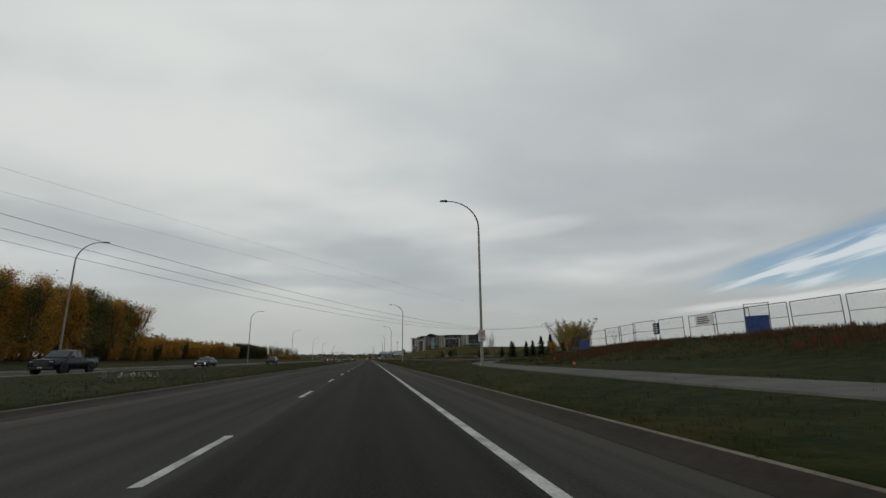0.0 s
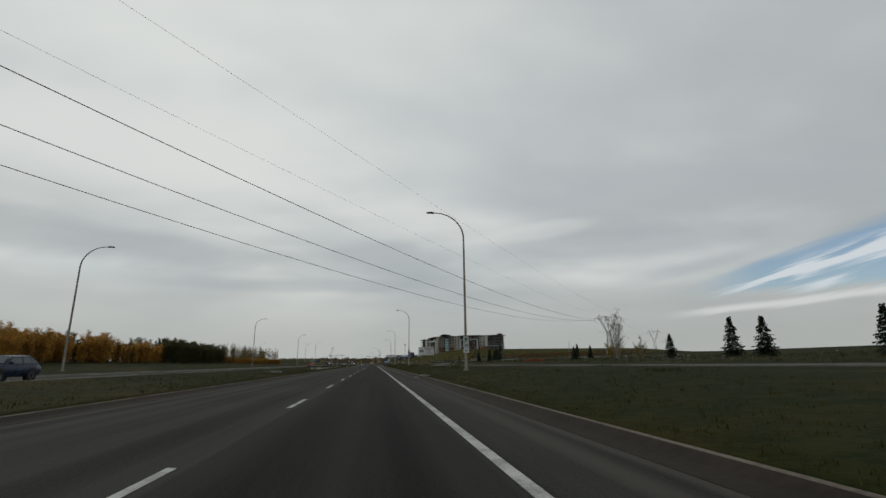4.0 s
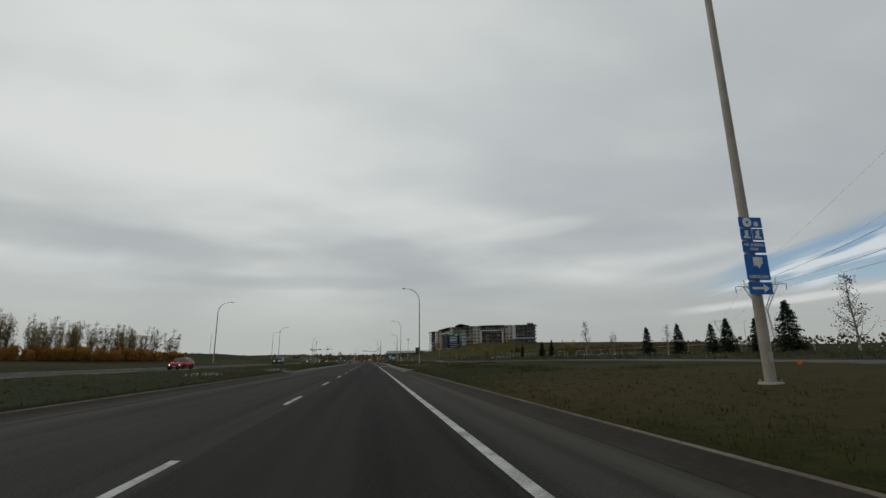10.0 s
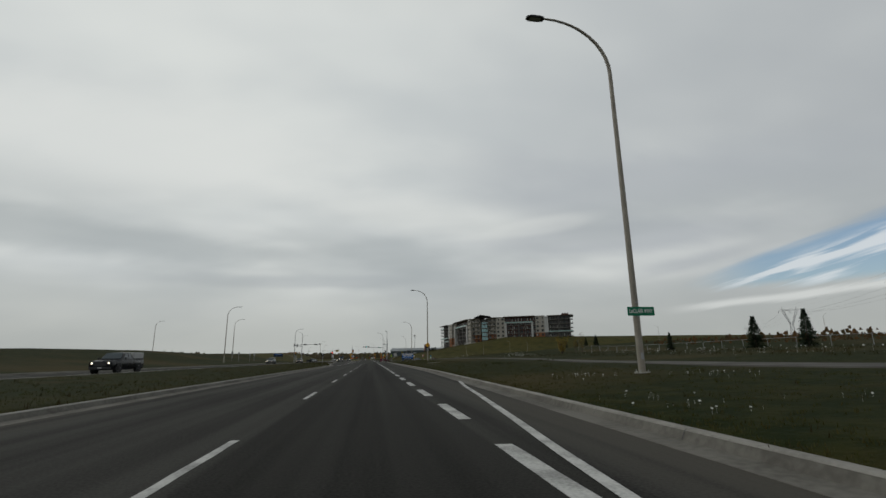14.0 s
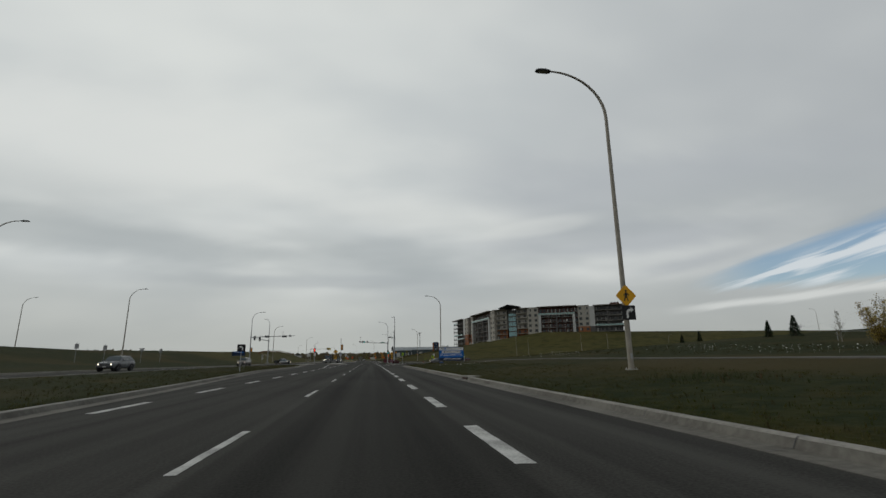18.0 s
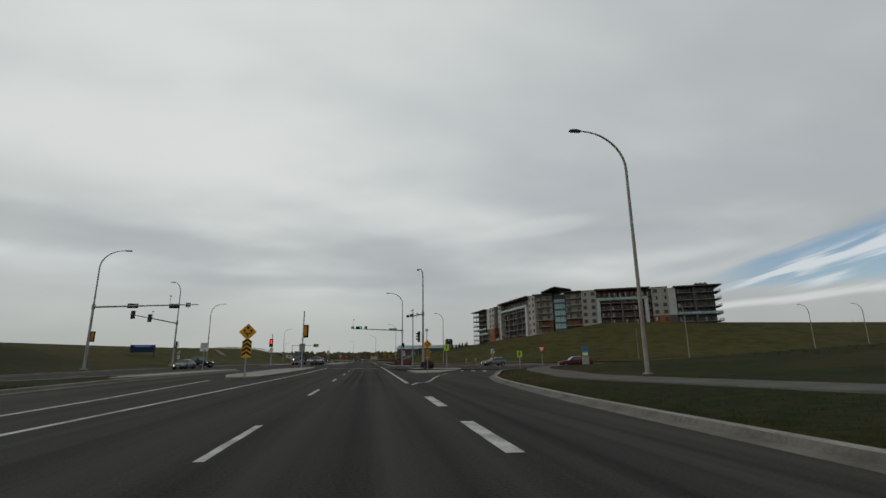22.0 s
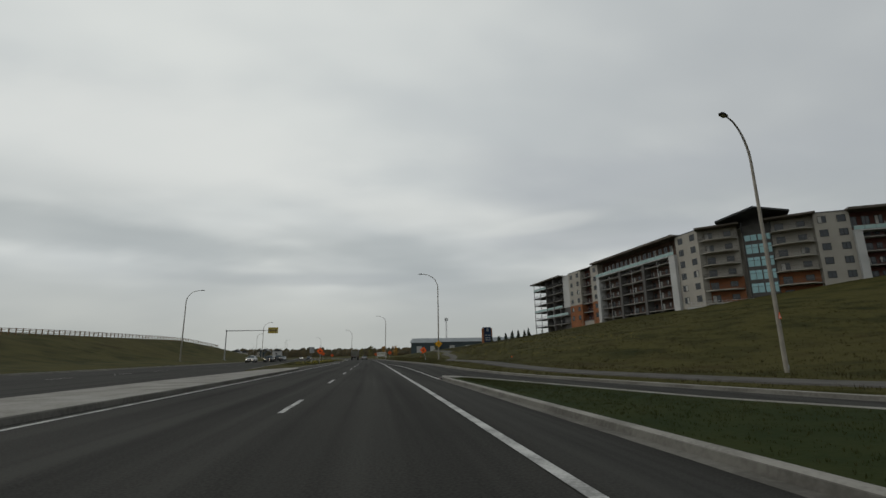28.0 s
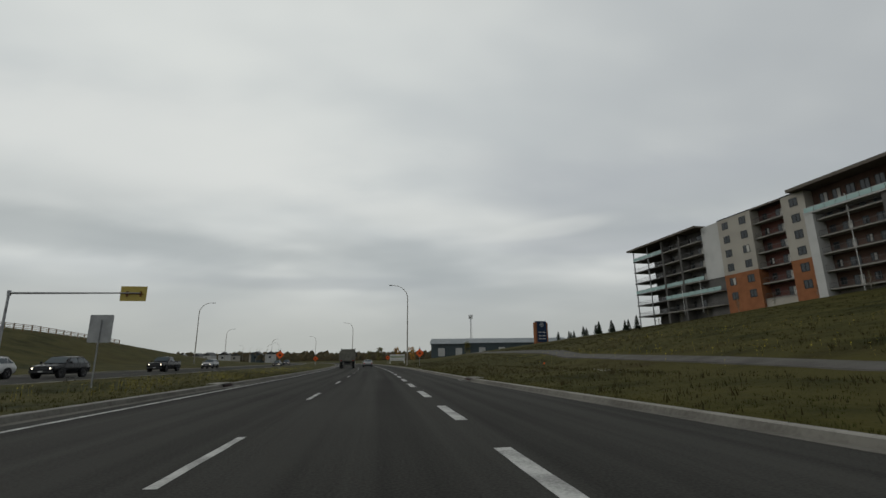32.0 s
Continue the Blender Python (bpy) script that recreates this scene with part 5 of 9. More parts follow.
def divided_sign(m, label, base, foot=0.0):
    """Yellow diamond with a split arrow over a chevron board, on a steel post."""
    t = thing("divided_road_sign", label, "road sign", m)
    part("post", Mesh().tube([(0, 0.03, foot), (0, 0.03, base + 1.9)], 0.045, 8), STEEL, t)
    part("base_plate", Mesh().box(-0.2, 0.2, -0.17, 0.23, foot, foot + 0.03).box(-0.08, 0.08, -0.05, 0.11, foot + 0.03, foot + 0.12), STEEL, t)
    plate(t, "diamond", 0, base + 1.47, 0.78, 0.78, YELLOW, turn=45)
    shape(t, "shield_mark", [(-0.09, 0.10), (-0.09, 0.0), (0, -0.09), (0.09, 0.0), (0.09, 0.10)], BLACK, 0, base + 1.72)
    shape(t, "arrow_stem", rect(-0.03, 0.03, -0.32, -0.12), BLACK, 0, base + 1.47)
    for s in (-1, 1):
        k = [(0.0, -0.16), (0.06 * s, -0.16), (0.24 * s, -0.03), (0.24 * s, 0.06), (0.31 * s, 0.06), (0.21 * s, 0.20), (0.11 * s, 0.06), (0.18 * s, 0.06), (0.18 * s, -0.01), (0.0, -0.09)]
        shape(t, "arrow_mark", k if s > 0 else k[::-1], BLACK, 0, base + 1.47)
    board = plate(t, "chevron_board", 0, base + 0.36, 0.58, 1.08, YELLOW, corner=0.05)
    for i in range(4):
        z = base + 0.0 + 0.27 * i
        hi = 0.12 if i < 3 else 0.06
        part("chevron", Mesh().prism([(-0.27, -0.10), (0, 0.10), (0, 0.10 + 0.155), (-0.27, 0.055)], 0, 0.003, pose(0, -0.016, z, 90, 0, 0)).prism([(0, 0.10), (0.27, -0.10), (0.27, 0.055), (0, 0.255)], 0, 0.003, pose(0, -0.016, z, 90, 0, 0)), BLACK, board)
    return t


divided_sign(at(6.1, 505.6, 0.15, -8) @ Matrix.Scale(0.86, 4), "yellow split-arrow diamond over a striped chevron board", 1.38, -0.49)
divided_sign(at(-7.9, 488.0, 0.15, 10), "yellow split-arrow diamond on the median nose", 1.35)

for u, y, z, turn, label in ((9.8, 515.7, 0.15, -12, "lime crossing sign on a steel post on the island"), (18.4, 512.7, None, -20, "lime crossing sign on a steel post on the verge")):
    t = post_sign("crossing_sign", label, at(u, y, z, turn), 2.32 if z else 1.75, 0.62, 0.76, LIME, 2.7 if z else 2.1)
    figure(t, 0, 2.32 if z else 1.75, 0.72, BLACK)
t = post_sign("yield_sign", "red and white triangular yield sign on a steel post", at(25.3, 523.6, -0.25, -20), 2.2, 0.1, 0.1, STEEL, 2.4)
shape(t, "triangle", [(-0.6, 0.45), (0.6, 0.45), (0, -0.55)][::-1], RED, 0, 2.5, -0.002, 0.01)
shape(t, "triangle_field", [(-0.36, 0.30), (0.36, 0.30), (0, -0.28)][::-1], WHITE, 0, 2.5, -0.014)
t = post_sign("island_sign", "white arrow plate over a striped hazard board", at(22.8, 542.5, -0.27, -20), 2.6, 0.6, 0.75, WHITE, 2.95)
shape(t, "arrow_mark", [(-0.12, -0.28), (-0.02, -0.28), (0.02, -0.02), (0.16, 0.08), (0.20, 0.0), (0.24, 0.26), (0.02, 0.22), (0.09, 0.16), (-0.08, 0.02)], BLACK, 0.02, 2.6)
hb = plate(t, "hazard_board", 0, 1.72, 0.32, 0.88, YELLOW)
for i in range(5):
    part("stripe", Mesh().prism([(-0.15, -0.09), (0.15, 0.09), (0.15, 0.17), (-0.15, -0.01)], 0, 0.003, pose(0, -0.016, 1.36 + i * 0.165, 90, 0, 0)), BLACK, hb)
for u, y, lab in ((-9.0, 566.0, "white arrow plate over a hazard board on the median"),):
    c = copy_thing(t, at(u, y, 0.15))
    c["label"] = lab

# black turn-arrow sign in the median, and small plates beyond the opposite carriageway
t = post_sign("turn_arrow_sign", "black plate with a white bent arrow on a post", at(-13.0, 424.0), 2.32, 0.80, 0.72, BLACK, 2.7)
shape(t, "arrow_mark", [(0.05, -0.24), (0.16, -0.24), (0.16, 0.02), (0.10, 0.14), (-0.06, 0.18), (-0.06, 0.26), (-0.24, 0.11), (-0.06, -0.02), (-0.06, 0.06), (0.02, 0.04), (0.05, 0.0)], WHITE, 0, 2.32)
for u, y, lab in ((-44, 452, "back of a grey sign plate on a post in the turf"), (-44, 460, "grey plate on a post at the foot of the bank"), (-44, 482, "grey plate on a post beside a drive"), (-12.3, 688, "grey back of a large square sign on a post")):
    big = 1.0 if y > 600 else 0.6
    t = post_sign("plate_sign", lab, at(u, y, None, 180), 2.4 if y < 600 else 2.6, big, big * 1.25, STEEL, 3.0)
t = post_sign("yield_sign", "grey back of a triangular yield sign on a steel post", at(-43.0, 471.0, None, 180), 2.2, 0.1, 0.1, STEEL, 2.5)
shape(t, "triangle", [(-0.5, 0.4), (0.5, 0.4), (0, -0.5)][::-1], STEEL, 0, 2.3, -0.002, 0.01)
t = post_sign("route_sign", "white plates with a diamond above on a post by the bank", at(-40.6, 566), 1.35, 0.55, 0.75, WHITE, 2.9)
plate(t, "diamond", 0, 2.35, 0.62, 0.62, STEEL, turn=45)
for x in (-0.12, 0.12):
    shape(t, "text_bar", rect(-0.05, 0.05, -0.28, 0.28), DARK, x, 1.35)
t = post_sign("stop_line_sign", "white stop line plate on a post on the turn-bay island", at(-16.3, 506, 0.15, 8), 2.35, 0.75, 0.85, WHITE, 2.8)
words("STOP", 0.25, BLACK, t, on_face(0, 2.6, -0.014), width=0.55)
words("LINE", 0.25, BLACK, t, on_face(0, 2.36, -0.014), width=0.5)
shape(t, "arrow_mark", [(-0.18, 0.06), (0.05, -0.06), (0.02, -0.12), (0.2, -0.13), (0.12, 0.03), (0.08, -0.02), (-0.15, 0.1)], BLACK, 0, 2.1)
t = thing("estate_sign", "long dark blue sign board on two posts below the bank", "sign", at(-51.6, 574.3, None, 12))
posts(t, (-2.4, 2.4), -0.3, 2.7, 0.1, DARK)
plate(t, "panel", 0, 1.75, 4.6, 1.7, NAVY, corner=0.02)
plate(t, "header", 0.0, 2.3, 3.6, 0.45, BLUE, off=-0.013)
shape(t, "text_bar", rect(-1.5, 1.5, -0.05, 0.05), WHITE, 0, 2.3, -0.028)
# yellow markers on the hill's foot
for u, y in ((22.4, 565), (24.4, 564), (31, 567)):
    t = thing("marker_post", "slim yellow flexible marker post in the turf", "marker post", at(u, y), "marker posts")
    part("post", Mesh().box(-0.03, 0.03, -0.01, 0.01, -0.1, 0.95), STEEL, t)
    part("cap", Mesh().box(-0.09, 0.09, -0.015, 0.015, 0.95, 1.3), LIME, t)
t = thing("info_panel", "tall green and blue information panel on a stone base", "sign", at(28.0, 515.0, None, -20) @ Matrix.Diagonal((0.55, 0.7, 0.9, 1)))
part("base", Mesh().box(-0.75, 0.75, -0.3, 0.3, -0.3, 1.1, None, 0.04), CONCRETE, t)
part("panel", Mesh().box(-0.65, 0.65, -0.12, 0.12, 1.1, 2.5, None, 0.03), mat("panel_green", (0.10, 0.30, 0.05), (0.08, 0.2, 0.06), 0.5), t)
plate(t, "picture", 0, 2.2, 1.2, 0.45, BLUE, off=-0.125)
plate(t, "picture", 0, 1.5, 1.2, 0.4, WHITE, off=-0.125)

# ---- traffic signals ----
def signal_head(parent, m, lit, yellow=False):
    """A three-lamp head with backplate and visors; its face looks to local -y."""
    body = part("signal_head", Mesh().box(-0.16, 0.16, -0.10, 0.12, -0.5, 0.5, None, 0.03), SIGNAL_YELLOW if yellow else DARK, parent, "yellow signal housing" if yellow else "black signal housing")
    body.matrix_basis = m
    part("backplate", Mesh().box(-0.30, 0.30, -0.02, 0.0, -0.65, 0.65), BLACK, body)
    for i, c in enumerate(("r", "a", "g")):
        z = 0.33 - 0.33 * i
        ms = RED_ON if lit == "r" and c == "r" else RED_ON if lit == "rr" and c in "ra" else GREEN_ON if lit == "g" and c == "g" else LENS_OFF
        part("lens", Mesh().disc((0, -0.11, z), (0, 1, 0), 0.125, 0.03, 16), ms, body)
        vis = Mesh()
        for k in range(9):
            a = math.pi * (k / 8 * 1.2 - 0.1)
            for yy in (-0.10, -0.33):
                vis.v.append((0.145 * math.cos(a), yy, z + 0.145 * math.sin(a)))
        vis.f = [(2 * k, 2 * k + 1, 2 * k + 3, 2 * k + 2) for k in range(8)]
        part("visor", vis, BLACK, body)
    return body


def sensor(parent, x, y, z, h=1.1):
    s = part("detector", Mesh().tube([(x, y, z), (x, y, z + h)], 0.025, 6), STEEL, parent)
    part("camera_box", Mesh().box(x - 0.14, x + 0.14, y - 0.08, y + 0.08, z + h, z + h + 0.16, None, 0.02), WHITE, s)


def mast(name, label, m, pole_h, arm_z0, tip, lamp_top=None, lamp_side=-1, r=0.17, foot=0.0):
    """A signal mast: a thick pole, a tapered arm towards tip (local), and a lamp on top."""
    t = thing(name, label, "traffic signal mast", m, "signal masts")
    z = foot
    part("pole", Mesh().tube([(0, 0, z), (0, 0, pole_h)], [r, r * 0.78], 12), STEEL, t, "", True)
    part("base_flange", Mesh().tube([(0, 0, z - 0.01), (0, 0, z + 0.07)], 0.33, 14).tube([(0, 0, z + 0.07), (0, 0, z + 0.12)], 0.24, 12), STEEL, t)
    part("footing", Mesh().tube([(0, 0, z - 0.3), (0, 0, z + 0.05)], 0.52, 16), CONCRETE, t)
    for i in range(4):
        a = math.pi / 4 + i * math.pi / 2
        part("anchor_bolt", Mesh().tube([(0.28 * math.cos(a), 0.28 * math.sin(a), z + 0.05), (0.28 * math.cos(a), 0.28 * math.sin(a), z + 0.17)], 0.025, 6), STEEL, t)
    a = Vector((0, 0, arm_z0))
    b = Vector(tip)
    part("mast_arm", Mesh().tube([a, a.lerp(b, 0.5), b], [0.125, 0.095, 0.06], 10), STEEL, t, "", True)
    part("arm_clamp", Mesh().tube([(0, 0, arm_z0 - 0.28), (0, 0, arm_z0 + 0.28)], r * 1.18, 12), STEEL, t)
    if lamp_top:
        s = lamp_side
        pts = [(0, 0, pole_h)] + [(s * 2.6 * (1 - math.cos(i / 8 * math.pi / 2)), 0, lamp_top - 2.3 + 2.3 * math.sin(i / 8 * math.pi / 2)) for i in range(9)] + [(s * 3.0, 0, lamp_top)]
        part("lamp_arm", Mesh().tube(pts, [0.1] + [0.085 - 0.004 * i for i in range(10)], 8), STEEL, t, "", True)
        part("luminaire", Mesh().box(s * 3.2 - 0.4, s * 3.2 + 0.4, -0.17, 0.17, lamp_top - 0.06, lamp_top + 0.06, None, 0.03), DARK, t)
    return t


# far side, facing the driver: green
t = mast("signal_mast", "galvanised signal mast with a green light on its arm", at(7.1, 558.2, -0.25), 7.7, 7.35, (-10.5, 0, 7.75), 15.4)
signal_head(t, pose(-9.25, -0.2, 7.9, 0, -90, 0), "g")
for x in (-10.55, -7.8):
    plate(t, "lane_arrow_plate", x, 7.95, 0.56, 0.56, BLACK, off=-0.12)
    shape(t, "lane_arrow", arrow_up(0.42), WHITE, x, 7.95, -0.135)
plate(t, "name_plate", -2.0, 7.6, 1.6, 0.36, GREEN, off=-0.13)
words("LeCLAIR WAY", 0.23, WHITE, t, on_face(-2.0, 7.6, -0.146), width=1.35)
signal_head(t, pose(0.15, -0.32, 4.0, 0, 0, 0), "g")
part("pedestrian_head", Mesh().box(0.32, 0.72, -0.2, 0.1, 2.6, 3.05, None, 0.03), DARK, t)
shape(t, "wait_lamp", rect(-0.07, 0.07, -0.12, 0.12), RED_ON, 0.45, 2.84, -0.205)
sensor(t, -10.4, 0.0, 7.95, 1.6)

# near right island mast: its arm runs across the side street
t = mast("signal_mast", "galvanised signal mast on the corner island", at(7.95, 526.0, 0.15, 0), 8.0, 7.55, (-0.85, 14.2, 8.35), foot=-0.42)
part("lamp_neck", Mesh().tube([(0, 0, 7.9), (0, 0, 13.0), (-0.08, -0.2, 13.8), (-0.3, -0.55, 14.2), (-0.58, -0.9, 14.25), (-0.78, -1.1, 14.1)], [0.11, 0.085, 0.08, 0.07, 0.06, 0.05], 8), STEEL, t, "", True)
part("luminaire", Mesh().box(-1.05, -0.70, -1.6, -1.05, 13.95, 14.09, None, 0.03), DARK, t, "dark luminaire housing")
for yy, z in ((9.3, 8.15), (13.7, 8.4)):
    signal_head(t, pose(-0.28 - 0.06 * yy, yy, z, 0, 0, -90) @ pose(0, 0, 0, 0, 90, 0), "")
np_ = part("name_plate", Mesh().box(-0.46, -0.44, 2.6, 5.6, 7.52, 8.0), GREEN, t, "green street name plate")
part("plate_border", Mesh().box(-0.468, -0.462, 2.62, 5.58, 7.955, 7.985).box(-0.468, -0.462, 2.62, 5.58, 7.535, 7.565).box(-0.468, -0.462, 2.62, 2.65, 7.565, 7.955).box(-0.468, -0.462, 5.55, 5.58, 7.565, 7.955), WHITE, np_)
for y0, y1 in ((2.85, 3.5), (3.75, 4.85), (5.05, 5.42)):
    part("text_bar", Mesh().box(-0.468, -0.461, y0, y1, 7.63, 7.89), WHITE, np_)
part("lane_arrow_plate", Mesh().box(-0.62, -0.60, 7.3, 7.9, 7.75, 8.35), BLACK, t)
part("lane_arrow", Mesh().box(-0.626, -0.62, 7.55, 7.65, 7.85, 8.25), WHITE, t)
signal_head(t, pose(-0.62, -0.1, 4.15, 0, 0, -70) @ Matrix.Scale(1.2, 4), "")
part("signal_bracket", Mesh().tube([(0, 0, 3.5), (-0.55, -0.05, 3.5)], 0.03, 6).tube([(0, 0, 4.8), (-0.55, -0.05, 4.8)], 0.03, 6), STEEL, t)
part("pedestrian_head", Mesh().box(0.22, 0.66, -0.25, 0.2, 2.75, 3.2, None, 0.04), SIGNAL_YELLOW, t, "yellow pedestrian signal housing")
sensor(t, -0.6, 10.2, 8.1)
part("detector_pod", Mesh().box(-0.45, -0.15, 5.9, 6.3, 8.02, 8.14, None, 0.02), WHITE, t)

# left side, for the opposite direction
t = mast("signal_mast", "galvanised signal mast with its arm over the opposite lanes", at(-34.8, 520.5, 0.3), 8.1, 7.7, (12.5, 0, 8.1), 15.1, 1)
for x in (4.5, 9.5):
    signal_head(t, pose(x, 0.2, 7.9, 0, 0, 180) @ pose(0, 0, 0, 0, 90, 0), "")
part("back_plate", Mesh().box(10.9, 11.5, 0.1, 0.12, 7.75, 8.35), STEEL, t)
signal_head(t, pose(0.3, 0.2, 4.0, 0, 0, 180), "", yellow=True)
sensor(t, 9.0, 0, 8.0)
t = mast("signal_mast", "galvanised signal mast with its arm along the road", at(-35.3, 549.0, 0.5), 8.0, 7.5, (-2.2, -13.0, 8.0), 15.2, -0.45)
for k in (0.62, 0.95):
    signal_head(t, pose(-2.2 * k, -13.0 * k, 7.5 + 0.5 * k, 0, 0, 200), "")
signal_head(t, pose(0.35, 0, 3.6, 0, 0, 90), "")
sensor(t, -1.2, -7.5, 7.8)


def signal_post(name, label, m, h):
    t = thing(name, label, "traffic signal", m, "signal posts")
    part("pole", Mesh().tube([(0, 0, 0), (0, 0, h)], [0.085, 0.07], 10), STEEL, t, "", True)
    part("base_flange", Mesh().tube([(0, 0, -0.02), (0, 0, 0.06)], 0.22, 12), STEEL, t)
    return t


t = signal_post("signal_post", "slim signal post with a yellow-backed signal head", at(-8.4, 518.4, 0.15), 7.2)
signal_head(t, pose(0.28, 0.05, 4.6, 0, 0, 170) @ Matrix.Scale(1.25, 4), "", yellow=True)
plate(t, "sign_back", -0.05, 2.55, 0.72, 0.95, STEEL, off=0.1)
t = signal_post("signal_post", "slim signal post with two red lamps lit on the island", at(-20.5, 561.7, 0.15), 6.6)
signal_head(t, pose(-0.12, -0.2, 4.6, 0, 0, 5) @ Matrix.Scale(1.25, 4), "rr")
plate(t, "panel", 0, 3.05, 0.75, 0.95, WHITE, off=-0.08)
shape(t, "ring", circle(0.27, 20), RED, 0, 3.22, -0.095)
shape(t, "ring_field", circle(0.21, 20), WHITE, 0, 3.22, -0.099)
shape(t, "slash", rect(-0.22, 0.22, -0.03, 0.03), RED, 0, 3.22, -0.103, turn=-45)
shape(t, "arrow_mark", arrow_up(0.3), BLACK, 0, 2.78, -0.095)
t = thing("camera_pole", "tall plain steel pole with a small dome camera", "camera pole", at(9.6, 560.5, -0.16))
part("pole", Mesh().tube([(0, 0, -0.3), (0, 0, 11.9)], [0.13, 0.09], 10), STEEL, t, "", True)
part("bracket", Mesh().tube([(0, 0, 11.8), (-0.35, -0.1, 11.8)], 0.03, 6), STEEL, t)
part("dome_camera", Mesh().tube([(-0.38, -0.1, 11.82), (-0.38, -0.1, 11.65), (-0.38, -0.1, 11.5)], [0.10, 0.13, 0.06], 10), WHITE, t, "", True)

# overhead arrow sign on a cantilever and construction signs further on
t = mast("cantilever_sign", "galvanised cantilever with the back of a yellow overhead sign", at(-38.9, 719.6), 8.0, 7.85, (13.0, 0, 8.0), None, r=0.15)
part("panel", Mesh().box(10.9, 13.6, 0.10, 0.13, 7.1, 8.75, None, 0.01), mat("sign_yellow_back", (0.42, 0.33, 0.08), (0.36, 0.28, 0.07), 0.55), t)
part("panel_rail", Mesh().box(11.2, 13.3, 0.04, 0.10, 7.85, 7.95).box(11.5, 11.7, 0.02, 0.10, 7.6, 8.2).box(12.9, 13.1, 0.02, 0.10, 7.6, 8.2), mat("rust_clip", (0.16, 0.07, 0.03), (0.10, 0.05, 0.02), 0.8), t)


def construction_sign(label, m, lean, zc=1.75, s=0.92):
    t = thing("construction_sign", label, "construction sign", m, "construction signs")
    part("post", Mesh().tube([(lean * -0.45, 0.04, 0.0), (0, 0.04, zc + 0.1)], 0.035, 6), STEEL, t)
    part("stand", Mesh().tube([(lean * -0.45 - 0.5, -0.3, 0.02), (lean * -0.45, 0.04, 0.25), (lean * -0.45 + 0.5, -0.3, 0.02)], 0.025, 6).tube([(lean * -0.45, 0.04, 0.25), (lean * -0.45, 0.7, 0.02)], 0.025, 6), DARK, t)
    plate(t, "diamond", 0, zc, s, s, ORANGE, turn=45 + lean * 12)
    shape(t, "work_mark", [(-0.22, -0.15), (0.22, -0.2), (0.18, -0.05), (0.05, 0.0), (0.08, 0.12), (-0.05, 0.15), (-0.12, 0.0)], BLACK, 0, zc)
    part("flag", Mesh().tube([(0.0, 0.03, zc + s * 0.72), (0.03, 0.03, zc + s * 0.72 + 0.35)], 0.012, 5).box(-0.12, 0.12, 0.02, 0.03, zc + s * 0.66, zc + s * 0.66 + 0.12), DARK, t)
    return t


construction_sign("orange diamond work sign with flags on the grassy median", at(-9.15, 672.5), 0, 2.2)
construction_sign("leaning orange diamond work sign on a stand beside the kerb", at(9.9, 671.5), -1, 1.8)
construction_sign("orange diamond work sign in the median further on", at(-14.0, 742), 0, 2.1)
construction_sign("orange diamond work sign on the verge further on", at(7.3, 738), 0, 2.0)
for u, y in ((7.2, 800), (-12.0, 790)):
    construction_sign("orange diamond work sign at the road's bend", at(u, y), 0)
t = thing("notice_board", "pale slatted real-estate board on two white posts", "sign board", at(10.2, 803, None, -6))
posts(t, (-2.0, 2.0), -0.3, 2.6, 0.08, WHITE)
for i in range(4):
    part("slat", Mesh().box(-2.0, 2.0, -0.04, 0.0, 0.75 + i * 0.45, 1.12 + i * 0.45), WHITE if i != 2 else mat("pale_green_board", (0.35, 0.42, 0.30), (0.3, 0.36, 0.26), 0.7), t)

# ---- the apartment building on the hill ----
STUCCO = mat("pale_stucco", (0.34, 0.32, 0.28), (0.29, 0.272, 0.24), 0.9, 0.25, 12, 0.1, 0.1, world_space=True)
STUCCO_W = mat("white_panel", (0.44, 0.44, 0.43), (0.37, 0.37, 0.36), 0.8, 0.3, 12, 0.05, 0.1, world_space=True)
GREY = mat("grey_cladding", (0.105, 0.10, 0.095), (0.08, 0.077, 0.073), 0.8, 0.4, 12, 0.05, 0.15, world_space=True)
BRICK_O = mat("orange_panel", (0.25, 0.105, 0.05), (0.20, 0.083, 0.04), 0.85, 0.6, 15, 0.1, 0.1, world_space=True)
MAROON = mat("dark_red_cladding", (0.105, 0.046, 0.037), (0.083, 0.037, 0.03), 0.85, 0.6, 15, 0.05, 0.1, world_space=True)
TIMBER = mat("brown_cladding", (0.098, 0.060, 0.046), (0.076, 0.047, 0.036), 0.85, 0.6, 15, 0.05, 0.1, world_space=True)
ROOFM = mat("brown_soffit", (0.125, 0.108, 0.09), (0.10, 0.088, 0.074), 0.85, 0.5, 12, 0.05, 0.1, world_space=True)
ROOFD = mat("dark_roof_metal", (0.03, 0.032, 0.034), (0.045, 0.046, 0.047), 0.5, 0.5, 12, 0.0, 0.3, world_space=True)
SLAB_EDGE = mat("balcony_slab_edge", (0.24, 0.23, 0.21), (0.19, 0.18, 0.165), 0.85, 0.5, 12, 0.05, 0.1, world_space=True)
RAIL = mat("dark_railing", (0.06, 0.06, 0.062), (0.085, 0.085, 0.086), 0.5, 2, 30, 0.0, 0.3)
FROST = glass_mat("frosted_rail_glass", (0.16, 0.24, 0.23), 0.25)
FRAME_D = mat("dark_window_frame", (0.02, 0.02, 0.021), (0.03, 0.03, 0.031), 0.5)
BLIND = mat("pale_blind", (0.42, 0.41, 0.38), (0.34, 0.33, 0.31), 0.9)

apartments = thing("apartment_building", "six-storey apartment building in pale stucco, orange panels and dark balconies", "apartment building", pose(0, 0, 0))
FLOOR_H, Z0, ROOF_Z = 3.35, 13.2, 33.3


